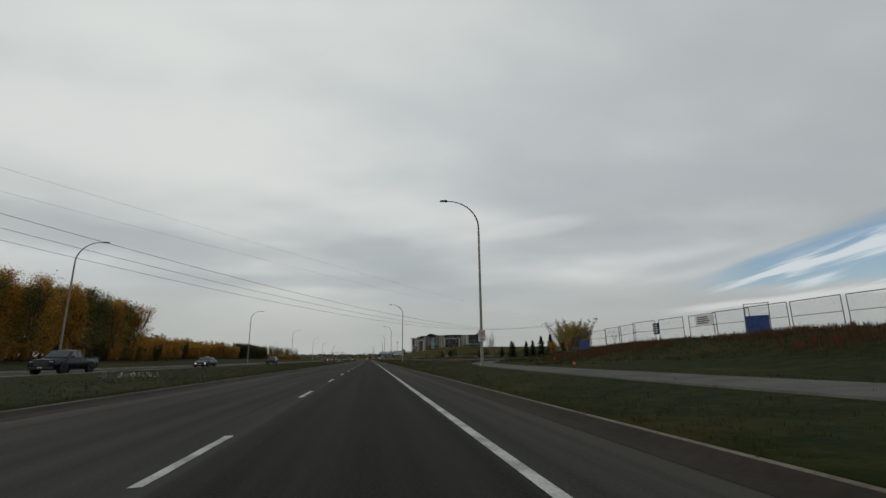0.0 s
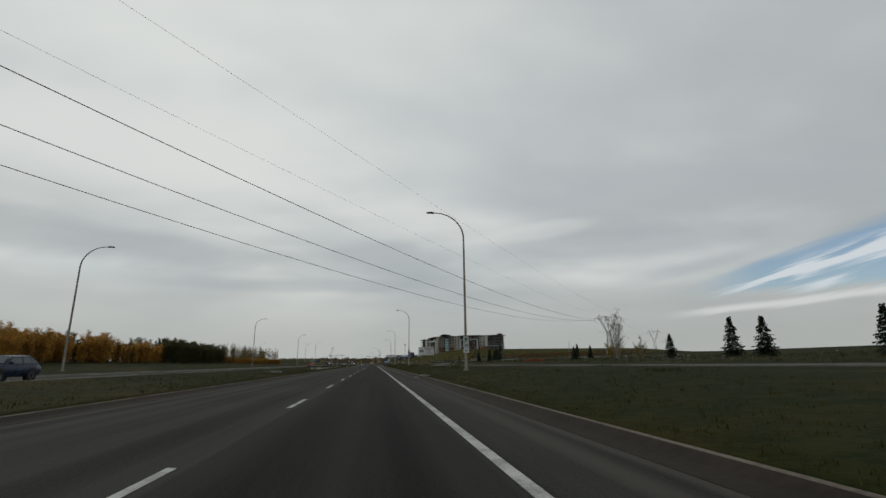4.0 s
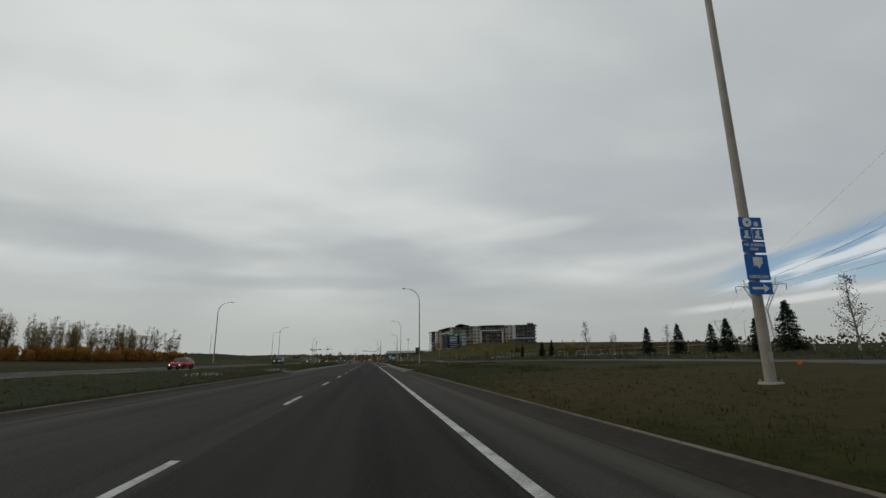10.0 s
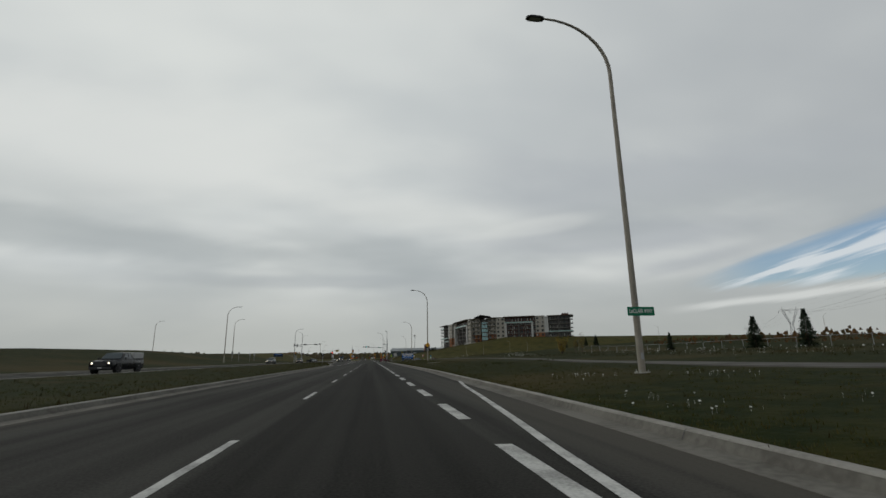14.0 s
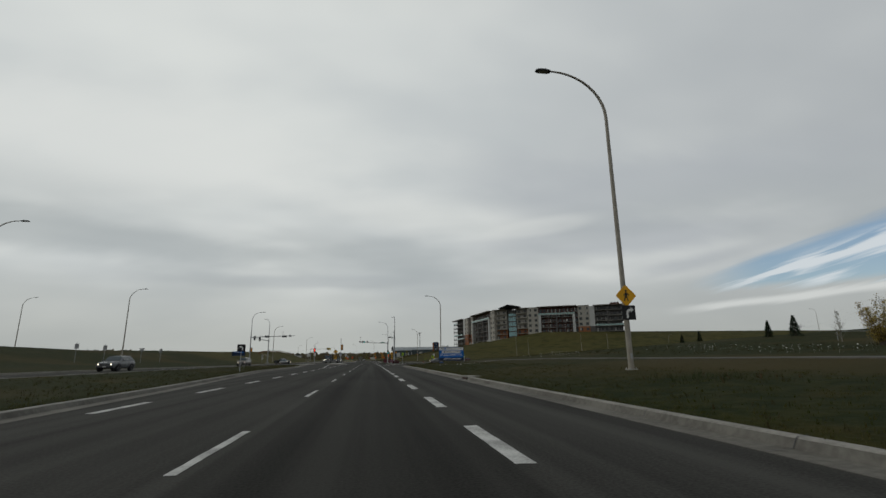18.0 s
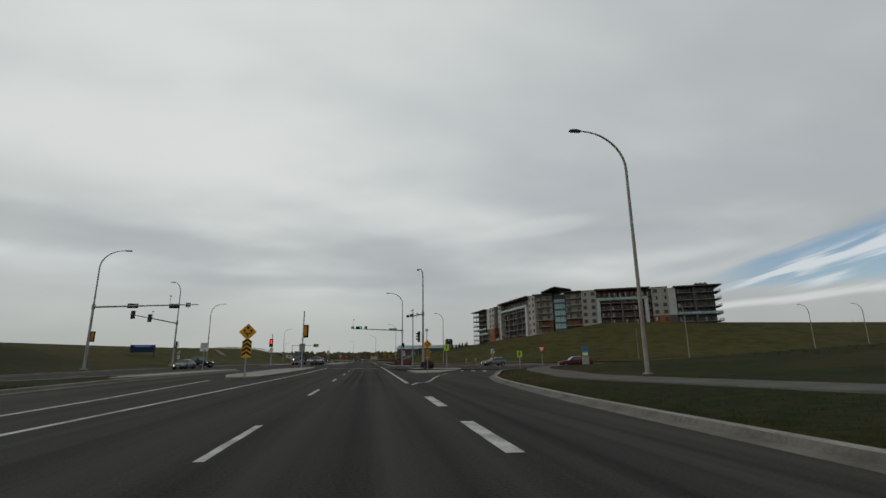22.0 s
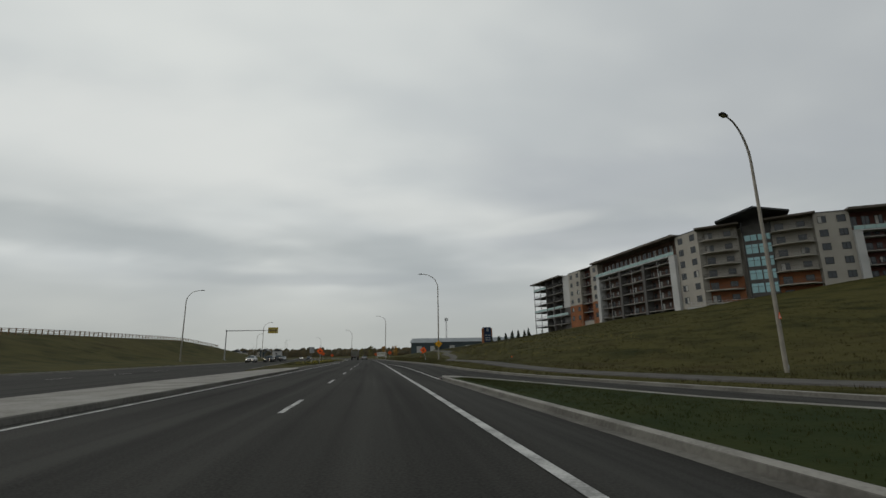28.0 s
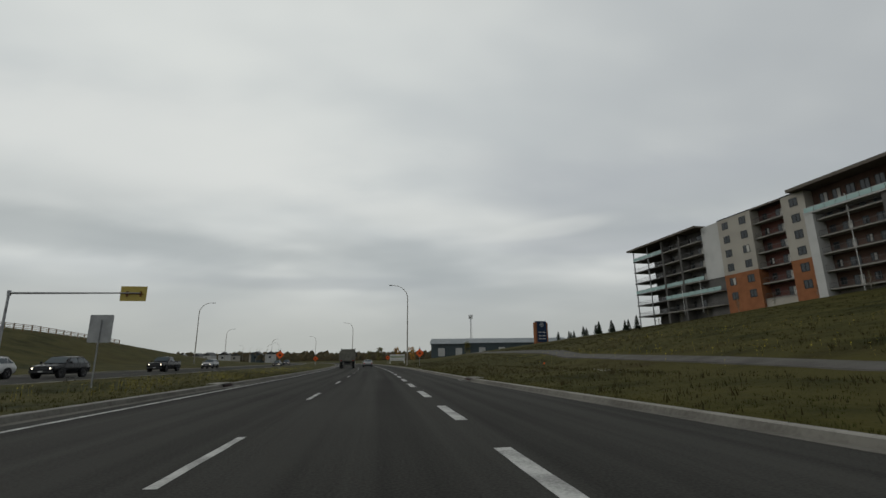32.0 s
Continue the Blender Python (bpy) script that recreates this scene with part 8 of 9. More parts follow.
    for i in range(6):
        part("rib", Mesh().box(-1.28, -1.22, -0.2 + i * 0.88, -0.1 + i * 0.88, 1.2, 2.7).box(1.22, 1.28, -0.2 + i * 0.88, -0.1 + i * 0.88, 1.2, 2.7), box_paint, box)
    part("cab_guard", Mesh().box(-1.15, 1.15, -1.4, -0.3, 3.05, 3.15), box_paint, box)
    part("mud_flap", Mesh().box(-1.15, -0.75, 3.8, 3.85, 0.3, 1.0).box(0.75, 1.15, 3.8, 3.85, 0.3, 1.0), RUBBER, t)
    for s in (-1, 1):
        part("tail_lamp", Mesh().box(s * 0.95 - 0.12, s * 0.95 + 0.12, 4.4, 4.43, 1.16, 1.28), TAIL, t)
    return t


heavy_truck("dump_truck", "dark blue dump truck with lit headlamps waiting at the light", at(-16.4, 575.5, 0.0), P_BLUE, car_paint("dump_grey", (0.07, 0.075, 0.08)))
heavy_truck("dump_truck", "dump truck with a dusty pale tipping body driving ahead", at(-3.7, 748, 0.0, 180), P_GREY, mat("dusty_steel", (0.16, 0.155, 0.13), (0.11, 0.105, 0.09), 0.7), False)

# ---- trees and shrubs ----
def crown_leaves(ms, tips, per, spread, size, rng):
    for p in tips:
        for _ in range(per):
            q = Vector(p) + Vector((rng.gauss(0, spread), rng.gauss(0, spread), rng.gauss(0, spread * 0.8)))
            a = Vector((rng.uniform(-1, 1), rng.uniform(-1, 1), rng.uniform(-0.6, 0.6))).normalized()
            b = a.cross(Vector((rng.uniform(-1, 1), rng.uniform(-1, 1), rng.uniform(-1, 1)))).normalized()
            s = size * rng.uniform(0.6, 1.3)
            k = len(ms.v)
            ms.v += [tuple(q - a * s), tuple(q + b * s * 0.6), tuple(q + a * s), tuple(q - b * s * 0.6)]
            ms.f.append((k, k + 1, k + 2, k + 3))


def grow(wood, tips, p, d, length, r, depth, rng, up=0.25, spread=0.6, n=3):
    segs = 3
    pts, q, dd = [p], Vector(p), Vector(d)
    for _ in range(segs):
        dd = (dd + Vector((rng.gauss(0, 0.10), rng.gauss(0, 0.10), rng.gauss(0, 0.05) + up * 0.12))).normalized()
        q = q + dd * (length / segs)
        pts.append(tuple(q))
    wood.tube(pts, [r * (1 - 0.5 * i / segs) for i in range(segs + 1)], 5 if depth > 1 else 4, False)
    if depth <= 1:
        tips += [pts[-1], pts[-2]]
    if depth > 0:
        for i in range(n):
            f = rng.uniform(0.45, 1.0)
            base = Vector(pts[1]).lerp(Vector(pts[-1]), f) if i else Vector(pts[-1])
            a = rng.uniform(0, 2 * math.pi)
            side = Vector((math.cos(a), math.sin(a), 0))
            nd = (dd * (1 - spread * 0.5) + side * spread + Vector((0, 0, up))).normalized()
            grow(wood, tips, tuple(base), nd, length * rng.uniform(0.58, 0.78), r * 0.55, depth - 1, rng, up, spread, n)


def broadleaf(name, label, height, leafm, barkm, seed, leaves=7, depth=4, spread=0.5, size=0.14, stems=1, up=0.35, category="tree", group="", n=3, cloud=0.45, full=0, girth=0.26, skirt=0.08, dome=False):
    rng = random.Random(seed)
    t = thing(name, label, category, pose(0, 0, -200 + seed), group)
    wood, tips = Mesh(), []
    for s in range(stems):
        a = 2 * math.pi * s / max(1, stems)
        lean = 0.0 if stems == 1 else 0.28
        grow(wood, tips, (0.15 * math.cos(a) * (stems > 1), 0.15 * math.sin(a) * (stems > 1), -0.15), Vector((lean * math.cos(a), lean * math.sin(a), 1)).normalized(), height * 0.36, height * 0.016 + 0.02, depth, rng, up, spread, n)
    top = max(p[2] for p in tips)
    k = height / top
    wood.v = [(x * k, y * k, z * k if z > 0 else z) for x, y, z in wood.v]
    tips = [(x * k, y * k, z * k) for x, y, z in tips]
    part("trunk", wood, barkm, t)
    # clumps that fill an uneven crown from near the ground to the top
    for _ in range(full):
        f = rng.random() ** 0.85
        z = height * (skirt + (1 - skirt) * f)
        prof = math.sin(math.pi * min(1.0, 0.22 + 0.78 * f ** 0.9)) ** 0.6
        if dome:
            prof = math.sqrt(max(0.05, 1 - f * f))
        a = rng.uniform(0, 2 * math.pi)
        lump = 0.75 + 0.6 * noise.noise(Vector((2.2 * math.cos(a), 2.2 * math.sin(a), z * 0.45 + seed)))
        r = height * girth * prof * lump * math.sqrt(rng.uniform(0.25, 1))
        if noise.noise(Vector((r * math.cos(a), r * math.sin(a), z)) * 0.8) > -0.28:
            tips.append((r * math.cos(a), r * math.sin(a), z))
    if leaves:
        cr = Mesh()
        crown_leaves(cr, tips, leaves, cloud, size, rng)
        part("crown", cr, leafm, t)
    return t


AUTUMN = leaf_mat("autumn_leaves", [(0.15, 0.14, 0.035), (0.34, 0.21, 0.042), (0.50, 0.27, 0.042), (0.40, 0.18, 0.036), (0.18, 0.155, 0.04)])
GREENISH = leaf_mat("late_green_leaves", [(0.07, 0.085, 0.03), (0.12, 0.125, 0.04), (0.19, 0.155, 0.045), (0.09, 0.10, 0.035)])
RUSTY = leaf_mat("rusty_leaves", [(0.40, 0.21, 0.038), (0.50, 0.27, 0.043), (0.30, 0.14, 0.032), (0.19, 0.15, 0.036)])
SPARSE = leaf_mat("sparse_olive_leaves", [(0.06, 0.055, 0.02), (0.10, 0.075, 0.02), (0.05, 0.05, 0.02), (0.03, 0.035, 0.015)])
NEEDLE = leaf_mat("spruce_needles", [(0.012, 0.022, 0.012), (0.018, 0.030, 0.016), (0.026, 0.04, 0.022), (0.014, 0.024, 0.014)])
PURPLE = leaf_mat("purple_shrub_leaves", [(0.030, 0.010, 0.013), (0.050, 0.014, 0.019), (0.075, 0.020, 0.026), (0.025, 0.010, 0.011)])
MAGENTA = leaf_mat("pink_shrub_leaves", [(0.16, 0.02, 0.06), (0.22, 0.03, 0.08), (0.10, 0.018, 0.035), (0.05, 0.025, 0.02)])

def wand_tree(name, label, height, leafm, barkm, seed, stems=5, flare=0.25, branches=16, per=6, leaf=0.09, reach=0.2, low=0.08, thin_top=0.0, category="shrub", group=""):
    """Upright stems from one foot, each set with rising side twigs and small leaves along them."""
    rng = random.Random(seed)
    t = thing(name, label, category, pose(0, 0, -200 + seed), group)
    wood, cr = Mesh(), Mesh()
    for k in range(stems):
        a = 2 * math.pi * (k + rng.uniform(-0.3, 0.3)) / stems
        h = height * (1.0 if k == 0 else rng.uniform(0.66, 0.97))
        lean = 0.0 if stems == 1 else flare * rng.uniform(0.25, 1.0)
        f0 = 0.0 if stems == 1 else 0.04 * height * rng.random()
        pts = []
        for i in range(7):
            f = i / 6
            d = f0 + lean * h * f ** 1.25
            pts.append(Vector((d * math.cos(a) + rng.gauss(0, 0.012 * height) * f, d * math.sin(a) + rng.gauss(0, 0.012 * height) * f, -0.15 + (h + 0.15) * f)))
        r0 = 0.012 * height + 0.012 if stems == 1 else 0.008 * height + 0.008
        wood.tube(pts, [r0 * (1 - 0.88 * i / 6) for i in range(7)], 5, False)
        for _ in range(branches):
            f = low + (0.97 - low) * rng.random() ** 0.9
            i = min(5, int(f * 6))
            p = pts[i].lerp(pts[i + 1], f * 6 - i)
            b = rng.uniform(0, 2 * math.pi)
            lng = height * reach * (1.12 - f) * rng.uniform(0.6, 1.25) + 0.12
            up = rng.uniform(0.55, 1.3)
            d = Vector((math.cos(b), math.sin(b), up)).normalized()
            q, e = p + d * lng * 0.55, p + d * lng * 0.55 + (d + Vector((0, 0, 0.35))).normalized() * lng * 0.5
            wood.tube([p, q, e], [r0 * 0.32, r0 * 0.2, r0 * 0.08], 3, False)
            keep = 1.0 - thin_top * f
            for c in (p.lerp(q, 0.6), q, q.lerp(e, 0.5), e):
                if rng.random() < keep:
                    crown_leaves(cr, [c], per, 0.05 + 0.022 * height, leaf, rng)
    part("trunk", wood, barkm, t)
    part("crown", cr, leafm, t)
    return t


WILLOW = leaf_mat("willow_leaves", [(0.12, 0.11, 0.03), (0.23, 0.175, 0.038), (0.32, 0.23, 0.04), (0.23, 0.12, 0.03)])
YELLOWING = leaf_mat("yellowing_leaves", [(0.07, 0.062, 0.022), (0.13, 0.10, 0.026), (0.22, 0.15, 0.03), (0.10, 0.075, 0.024)])
OLIVE = leaf_mat("dull_olive_leaves", [(0.035, 0.042, 0.016), (0.06, 0.062, 0.02), (0.085, 0.075, 0.024), (0.045, 0.05, 0.018)])
aut = [broadleaf("poplar_tree", "tall poplar with orange autumn leaves", 13.5, AUTUMN, BARK, 11 + i, 22, 3, 0.35, 0.14, up=0.6, group="grove trees", cloud=0.6, full=300, girth=0.24) for i in range(2)]
grn = [broadleaf("poplar_tree", "tall poplar with dull green leaves", 13.0, GREENISH, BARK, 21 + i, 22, 3, 0.35, 0.14, up=0.6, group="grove trees", cloud=0.6, full=300, girth=0.25) for i in range(2)]
rus = [wand_tree("autumn_shrub", "upright bushy shrub in rust and yellow leaf", 5.0, RUSTY, BARK, 31 + i, 9, 0.30, 20, 7, 0.10, 0.2, 0.03, 0.35, "shrub", "autumn shrubs") for i in range(2)]
rus.append(wand_tree("olive_shrub", "upright bushy shrub in dull olive leaf", 5.0, OLIVE, BARK, 35, 9, 0.28, 20, 7, 0.10, 0.2, 0.03, 0.3, "shrub", "autumn shrubs"))
asp = [wand_tree("aspen_tree", "slender aspen with thinning yellow-olive leaves", 7.6, YELLOWING, BARK, 71 + i, 3, 0.15, 26, 3, 0.10, 0.17, 0.22, 0.45, "tree", "thicket aspens") for i in range(3)]
spa = [wand_tree("young_tree", "young upright tree with sparse olive leaves", 7.0, SPARSE, PALEBARK, 41 + i, 1, 0.0, 52, 4, 0.075, 0.26, 0.10, 0.35, "tree", "young trees") for i in range(2)]
bare = wand_tree("bare_tree", "spreading young tree nearly bare of leaves with fine twigs", 8.0, SPARSE, PALEBARK, 51, 5, 0.26, 34, 2, 0.075, 0.24, 0.22, 0.3, "tree", "young trees")
bushg = wand_tree("willow_bush", "wide willow bush in olive and yellow leaf behind the fence", 6.6, WILLOW, BARK, 61, 14, 0.62, 24, 5, 0.085, 0.21, 0.06, 0.35, "shrub", "willow bushes")


def place(proto, u, y, h=1.0, turn=None, dz=-0.05):
    p = G(u, y)
    r = random.uniform(0, 360) if turn is None else turn
    return copy_thing(proto, pose(p.x, p.y, p.z + dz, 0, 0, r) @ Matrix.Diagonal((h * random.uniform(0.9, 1.15), h * random.uniform(0.9, 1.15), h, 1)))


def spruce(name, label, h, seed):
    rng = random.Random(seed)
    t = thing(name, label, "conifer", pose(0, 0, -300 - seed), "spruces")
    part("trunk", Mesh().tube([(0, 0, -0.2), (0, 0, h * 0.5), (0, 0, h)], [0.11, 0.07, 0.012], 6), BARK, t)
    cr = Mesh()
    z = 0.25
    while z < h * 0.98:
        f = 1 - z / h
        rad = (0.08 + 0.27 * h * f) * rng.uniform(0.7, 1.12)
        n = int(7 + 4 * f)
        for i in range(n):
            a = 2 * math.pi * i / n + rng.uniform(-0.3, 0.3)
            L = rad * rng.uniform(0.6, 1.15)
            tip = Vector((math.cos(a) * L, math.sin(a) * L, z - 0.10 * L + 0.10 * f + rng.uniform(-0.15, 0.15)))
            o = Vector((0, 0, z + 0.08))
            perp = Vector((-math.sin(a), math.cos(a), 0))
            m = max(4, int(L / 0.13))
            for j in range(1, m + 1):
                c = o.lerp(tip, j / m)
                wdt = (0.34 * L * (1 - j / m) + 0.10) * rng.uniform(0.6, 1.2)
                for s in (-1, 1):
                    k = len(cr.v)
                    e = c + perp * s * wdt + (tip - o).normalized() * 0.18 + Vector((0, 0, rng.uniform(-0.24, 0.10)))
                    cr.v += [tuple(c - (tip - o).normalized() * 0.05), tuple(e), tuple(c + (tip - o).normalized() * 0.11 + Vector((0, 0, 0.02)))]
                    cr.f.append((k, k + 1, k + 2))
        z += (0.10 + 0.05 * f) * rng.uniform(0.7, 1.3)
    part("crown", cr, NEEDLE, t)
    return t


spr = [spruce("spruce_tree", "dark young spruce standing in the rough turf", 4.6, 1), spruce("spruce_tree", "dark full spruce standing in the rough turf", 4.2, 2)]
rnd = random.Random(5)
# the grove beyond the opposite carriageway, closed along its front
for i in range(46):
    y = 40 + 80 * (i + rnd.uniform(0, 0.9)) / 46
    h = (0.92 - 0.10 * step(112, 126, y)) * rnd.uniform(0.86, 1.06)
    place((aut + grn)[rnd.choice((0, 1, 0, 2, 3, 2))], -50.5 - rnd.uniform(0, 7), y, h)
for i in range(38):
    y = 46 + 78 * (i + rnd.uniform(0, 0.9)) / 38
    place((aut + grn)[rnd.choice((0, 1, 2, 3))], -59 - rnd.uniform(0, 16), y, (1.0 - 0.16 * step(92, 124, y)) * rnd.uniform(0.85, 1.08))
for i in range(40):
    place(rus[rnd.randrange(3)], -48 - rnd.uniform(0, 3), 42 + 84 * (i + 0.5) / 40, rnd.uniform(0.45, 0.85))
# the lower thicket that carries on along the far carriageway
for i in range(84):
    y = 122 + 84 * (i + rnd.uniform(0, 1)) / 84
    place(rus[rnd.choice((0, 1, 0, 1, 2))], -53 - rnd.uniform(0, 12) - 0.05 * (y - 120), y, rnd.uniform(0.95, 1.4))
for i in range(26):
    y = 204 + 28 * (i + rnd.uniform(0, 1)) / 26
    place(rus[rnd.choice((0, 1, 2))], -57 - rnd.uniform(0, 10), y, rnd.uniform(0.9, 1.25))
for i in range(54):
    y = 230 + 52 * (i + rnd.uniform(0, 1)) / 54
    place(rus[2], -56 - rnd.uniform(0, 11), y, rnd.uniform(1.1, 1.5))
for i in range(60):
    y = 280 + 58 * (i + rnd.uniform(0, 1)) / 60
    k = rnd.uniform(0, 9)
    place(asp[i % 3], -(46.5 + 0.13 * (346 - y)) - k, y, rnd.uniform(0.72, 1.06))
    place(rus[i % 2], -(45 + 0.13 * (346 - y)) - k, y, rnd.uniform(0.42, 0.62))
    place(rus[i % 2], -(44.5 + 0.13 * (346 - y)) - rnd.uniform(0, 4), y + rnd.uniform(-1, 1), rnd.uniform(0.36, 0.55))
# the other side
for u, y, h in ((33.6, 75.0, 0.78), (35.2, 77.5, 0.86), (37.0, 78.5, 0.92), (36.0, 82.5, 0.84), (38.6, 81.5, 0.9), (40.5, 84, 0.8), (32.0, 73.0, 0.6)):
    place(bushg, u, y, h)
for i in range(5):
    place(rus[i % 3], 29 + rnd.uniform(0, 6), 68 + rnd.uniform(0, 10), rnd.uniform(0.3, 0.45))
for u, y, h in ((38.6, 96.5, 1.02), (38.8, 102.7, 1.0), (39.2, 109.5, 0.92), (39.6, 115.6, 0.93), (40, 128, 0.9), (41.2, 134, 1.0), (42, 147, 0.8), (41.8, 180, 0.6), (43, 181, 0.75), (44.5, 178, 0.6),
                (43.4, 278.8, 0.95), (47.5, 277, 1.1), (47.8, 270, 0.9), (48.2, 267.5, 1.1), (46, 260, 0.9), (46.5, 256, 1.25), (52, 368, 0.7), (52, 349, 1.05), (52, 341, 1.1), (78, 457, 0.8), (80, 453, 0.95), (88, 498, 0.6), (92, 496, 0.7)):
    place(spr[int(y) % 2], u, y, h)
place(bare, 42.6, 163.5, 1.12)
for u, y, h in ((44.8, 247, 1.05), (49.5, 313.3, 1.1), (49.2, 282.3, 0.68), (40.5, 152, 0.5), (62, 428, 0.6)):
    place(spa[int(u) % 2], u, y, h)
for u, y, h in ((52.5, 405, 0.68), (53, 410, 0.6)):
    place(asp[int(y) % 3], u, y, h)
for u, y, h in ((51, 414, 0.75), (46, 172, 0.5), (45, 168, 0.45), (47.5, 318, 0.62), (42, 155, 0.4)):
    place(bushg, u, y, h)
for u, y, h in ((44, 106, 0.5), (48.5, 299, 0.6)):
    place(bare, u, y, h)
# young trees below the apartments
for i in range(14):
    p = MA @ Vector((86 + i * 3.4, -8 - rnd.uniform(0, 5), 0))
    place(spr[i % 2], p.x - xc(p.y), p.y, rnd.uniform(0.5, 0.85))
for i in range(7):
    p = MA @ Vector((30 + i * 9, -4, 0))
    place(spa[i % 2], p.x - xc(p.y), p.y, rnd.uniform(0.35, 0.55))
for u, y, h in ((74 - 12, 905, 1.0), (40, 930, 0.9), (33, 935, 0.9), (26, 950, 1.0), (22, 965, 0.8)):
    place((aut + grn)[int(u) % 4], u, y, h * 0.62)


def mound_shrub(name, label, m, rx, rz, leafm, seed):
    rng = random.Random(seed)
    t = thing(name, label, "shrub", m, "clipped shrubs")
    stems = Mesh()
    for i in range(10):
        a = rng.uniform(0, 2 * math.pi)
        stems.tube([(0, 0, -0.05), (math.cos(a) * rx * 0.4, math.sin(a) * rx * 0.4, rz * 0.7), (math.cos(a) * rx * 0.75, math.sin(a) * rx * 0.75, rz * 1.2)], [0.02, 0.014, 0.006], 4)
    part("stems", stems, BARK, t)
    cr, tips = Mesh(), []
    for i in range(330):
        a, b = rng.uniform(0, 2 * math.pi), math.acos(rng.uniform(-0.8, 1))
        k = rng.uniform(0.78, 1.0)
        tips.append((rx * k * math.sin(b) * math.cos(a), rx * k * math.sin(b) * math.sin(a), max(0.06, rz * (0.75 + k * math.cos(b)))))
    crown_leaves(cr, tips, 9, 0.07, 0.055, rng)
    part("crown", cr, leafm, t)
    return t


mound_shrub("barberry_shrub", "rounded dark purple shrub on the corner island", at(8.35, 524.2, -0.27), 0.95, 0.62, PURPLE, 3)
mound_shrub("spirea_shrub", "rounded pink-red shrub by the far signal mast", at(6.6, 561.5, -0.25), 0.95, 0.85, MAGENTA, 4)
mound_shrub("spirea_shrub", "rounded pink-red shrub by the far signal mast", at(8.5, 561.3, -0.25), 0.95, 0.85, MAGENTA, 7)


# ---- construction fence on the berm ----
def fence_panel():
    t = thing("construction_fence", "temporary steel mesh fence section on the berm", "fence", pose(0, 0, -400), "fence panels")
    dk = mat("fence_steel", (0.10, 0.105, 0.12), (0.07, 0.072, 0.085), 0.5, spec=0.3)
    part("frame", Mesh().tube([(0, 0, 0.05), (0, 0, 1.85), (0, 3.4, 1.85), (0, 3.4, 0.05)], 0.028, 6).tube([(0, 0, 0.95), (0, 3.4, 0.95)], 0.02, 5).tube([(0, 0, 0.08), (0, 3.4, 0.08)], 0.02, 5), dk, t)
    ms = Mesh()
    for i in range(22):
        y = 0.15 + i * 0.15
        ms.tube([(0, y, 0.1), (0, y, 1.83)], 0.0022, 3, False)
    for i in range(17):
        z = 0.15 + i * 0.10
        ms.tube([(0, 0.02, z), (0, 3.38, z)], 0.0022, 3, False)
    part("mesh", ms, dk, t)
    part("foot", Mesh().box(-0.35, 0.35, -0.06, 0.06, 0, 0.06), dk, t)
    return t


fp = fence_panel()
for i in range(19):
    y = -8 + i * 3.5
    u = 26.0 + 0.35 * math.sin(i * 1.3) + (0.06 * max(0, y - 50))
    p = G(u, y)
    copy_thing(fp, pose(p.x, p.y, p.z, 0, 0, 3 * math.sin(i * 2.1)))
SCREEN = mat("blue_fence_screen", (0.03, 0.06, 0.17), (0.02, 0.04, 0.12), 0.8)
for y, u in ((24.8, 25.6), (51.5, 25.9)):
    p = G(u, y)
    t = thing("open_gate_panel", "blue screened fence panel standing ajar", "fence", pose(p.x, p.y, p.z, 0, 4, 24), "screened panels")
    part("frame", Mesh().tube([(0, 0, 0), (0, 0, 2.0), (0, 1.5, 2.0), (0, 1.5, 0)], 0.035, 6), MATS["fence_steel"], t)
    part("screen", Mesh().box(-0.01, 0.01, 0.05, 1.45, 0.05, 1.2), SCREEN, t)
    ms = Mesh()
    for i in range(10):
        ms.tube([(0, 0.12 + i * 0.14, 0.75), (0, 0.12 + i * 0.14, 1.98)], 0.003, 3, False).tube([(0, 0.03, 0.8 + i * 0.12), (0, 1.47, 0.8 + i * 0.12)], 0.003, 3, False)
    part("mesh", ms, MATS["fence_steel"], t)
for y, w, h, z, m_, lab in ((31.2, 2.0, 0.75, 1.35, WHITE, "pale notice banner tied to the mesh fence"), (37.6, 0.9, 1.0, 1.1, NAVY, "dark blue notice board tied to the mesh fence"), (26.2, 0.7, 0.8, 0.6, DARK, "small dark notice tied to the mesh fence")):
    p = G(25.9, y)
    t = thing("fence_notice", lab, "notice", pose(p.x - 0.05, p.y, p.z, 0, 0, -90), "fence notices")
    plate(t, "sheet", 0, z, w, h, m_, corner=0.01)
    for i in range(4):
        shape(t, "text_bar", rect(-w * 0.4, w * (0.2 + 0.05 * (i % 3)), -h * 0.05, h * 0.05), (BRICK_O if m_ is WHITE and i % 2 else WHITE if m_ is not WHITE else DARK), 0, z + h * (0.3 - 0.2 * i))

# post-and-rail fence on the left bank and a wire fence on the right
t = thing("rail_fence", "weathered timber post-and-rail fence along the bank's crest", "fence", pose(0, 0, 0))
prev = None
for i in range(74):
    y = 640 + i * 2.0
    u = -58 - 6 * math.sin((y - 640) / 160 * math.pi) + (y > 745) * 0.05 * (y - 745)
    p = G(u, y)
    part("post", Mesh().box(p.x - 0.07, p.x + 0.07, p.y - 0.07, p.y + 0.07, p.z - 0.2, p.z + 1.15), WOOD, t)
    if prev is not None:
        for z in (0.45, 0.8, 1.08):
            part("rail", Mesh().tube([(prev.x, prev.y, prev.z + z), (p.x, p.y, p.z + z)], 0.05, 4), WOOD, t)
    prev = p
t = thing("wire_fence", "low chain-link fence with a steel top rail behind the spruces", "fence", pose(0, 0, 0))
prev = None
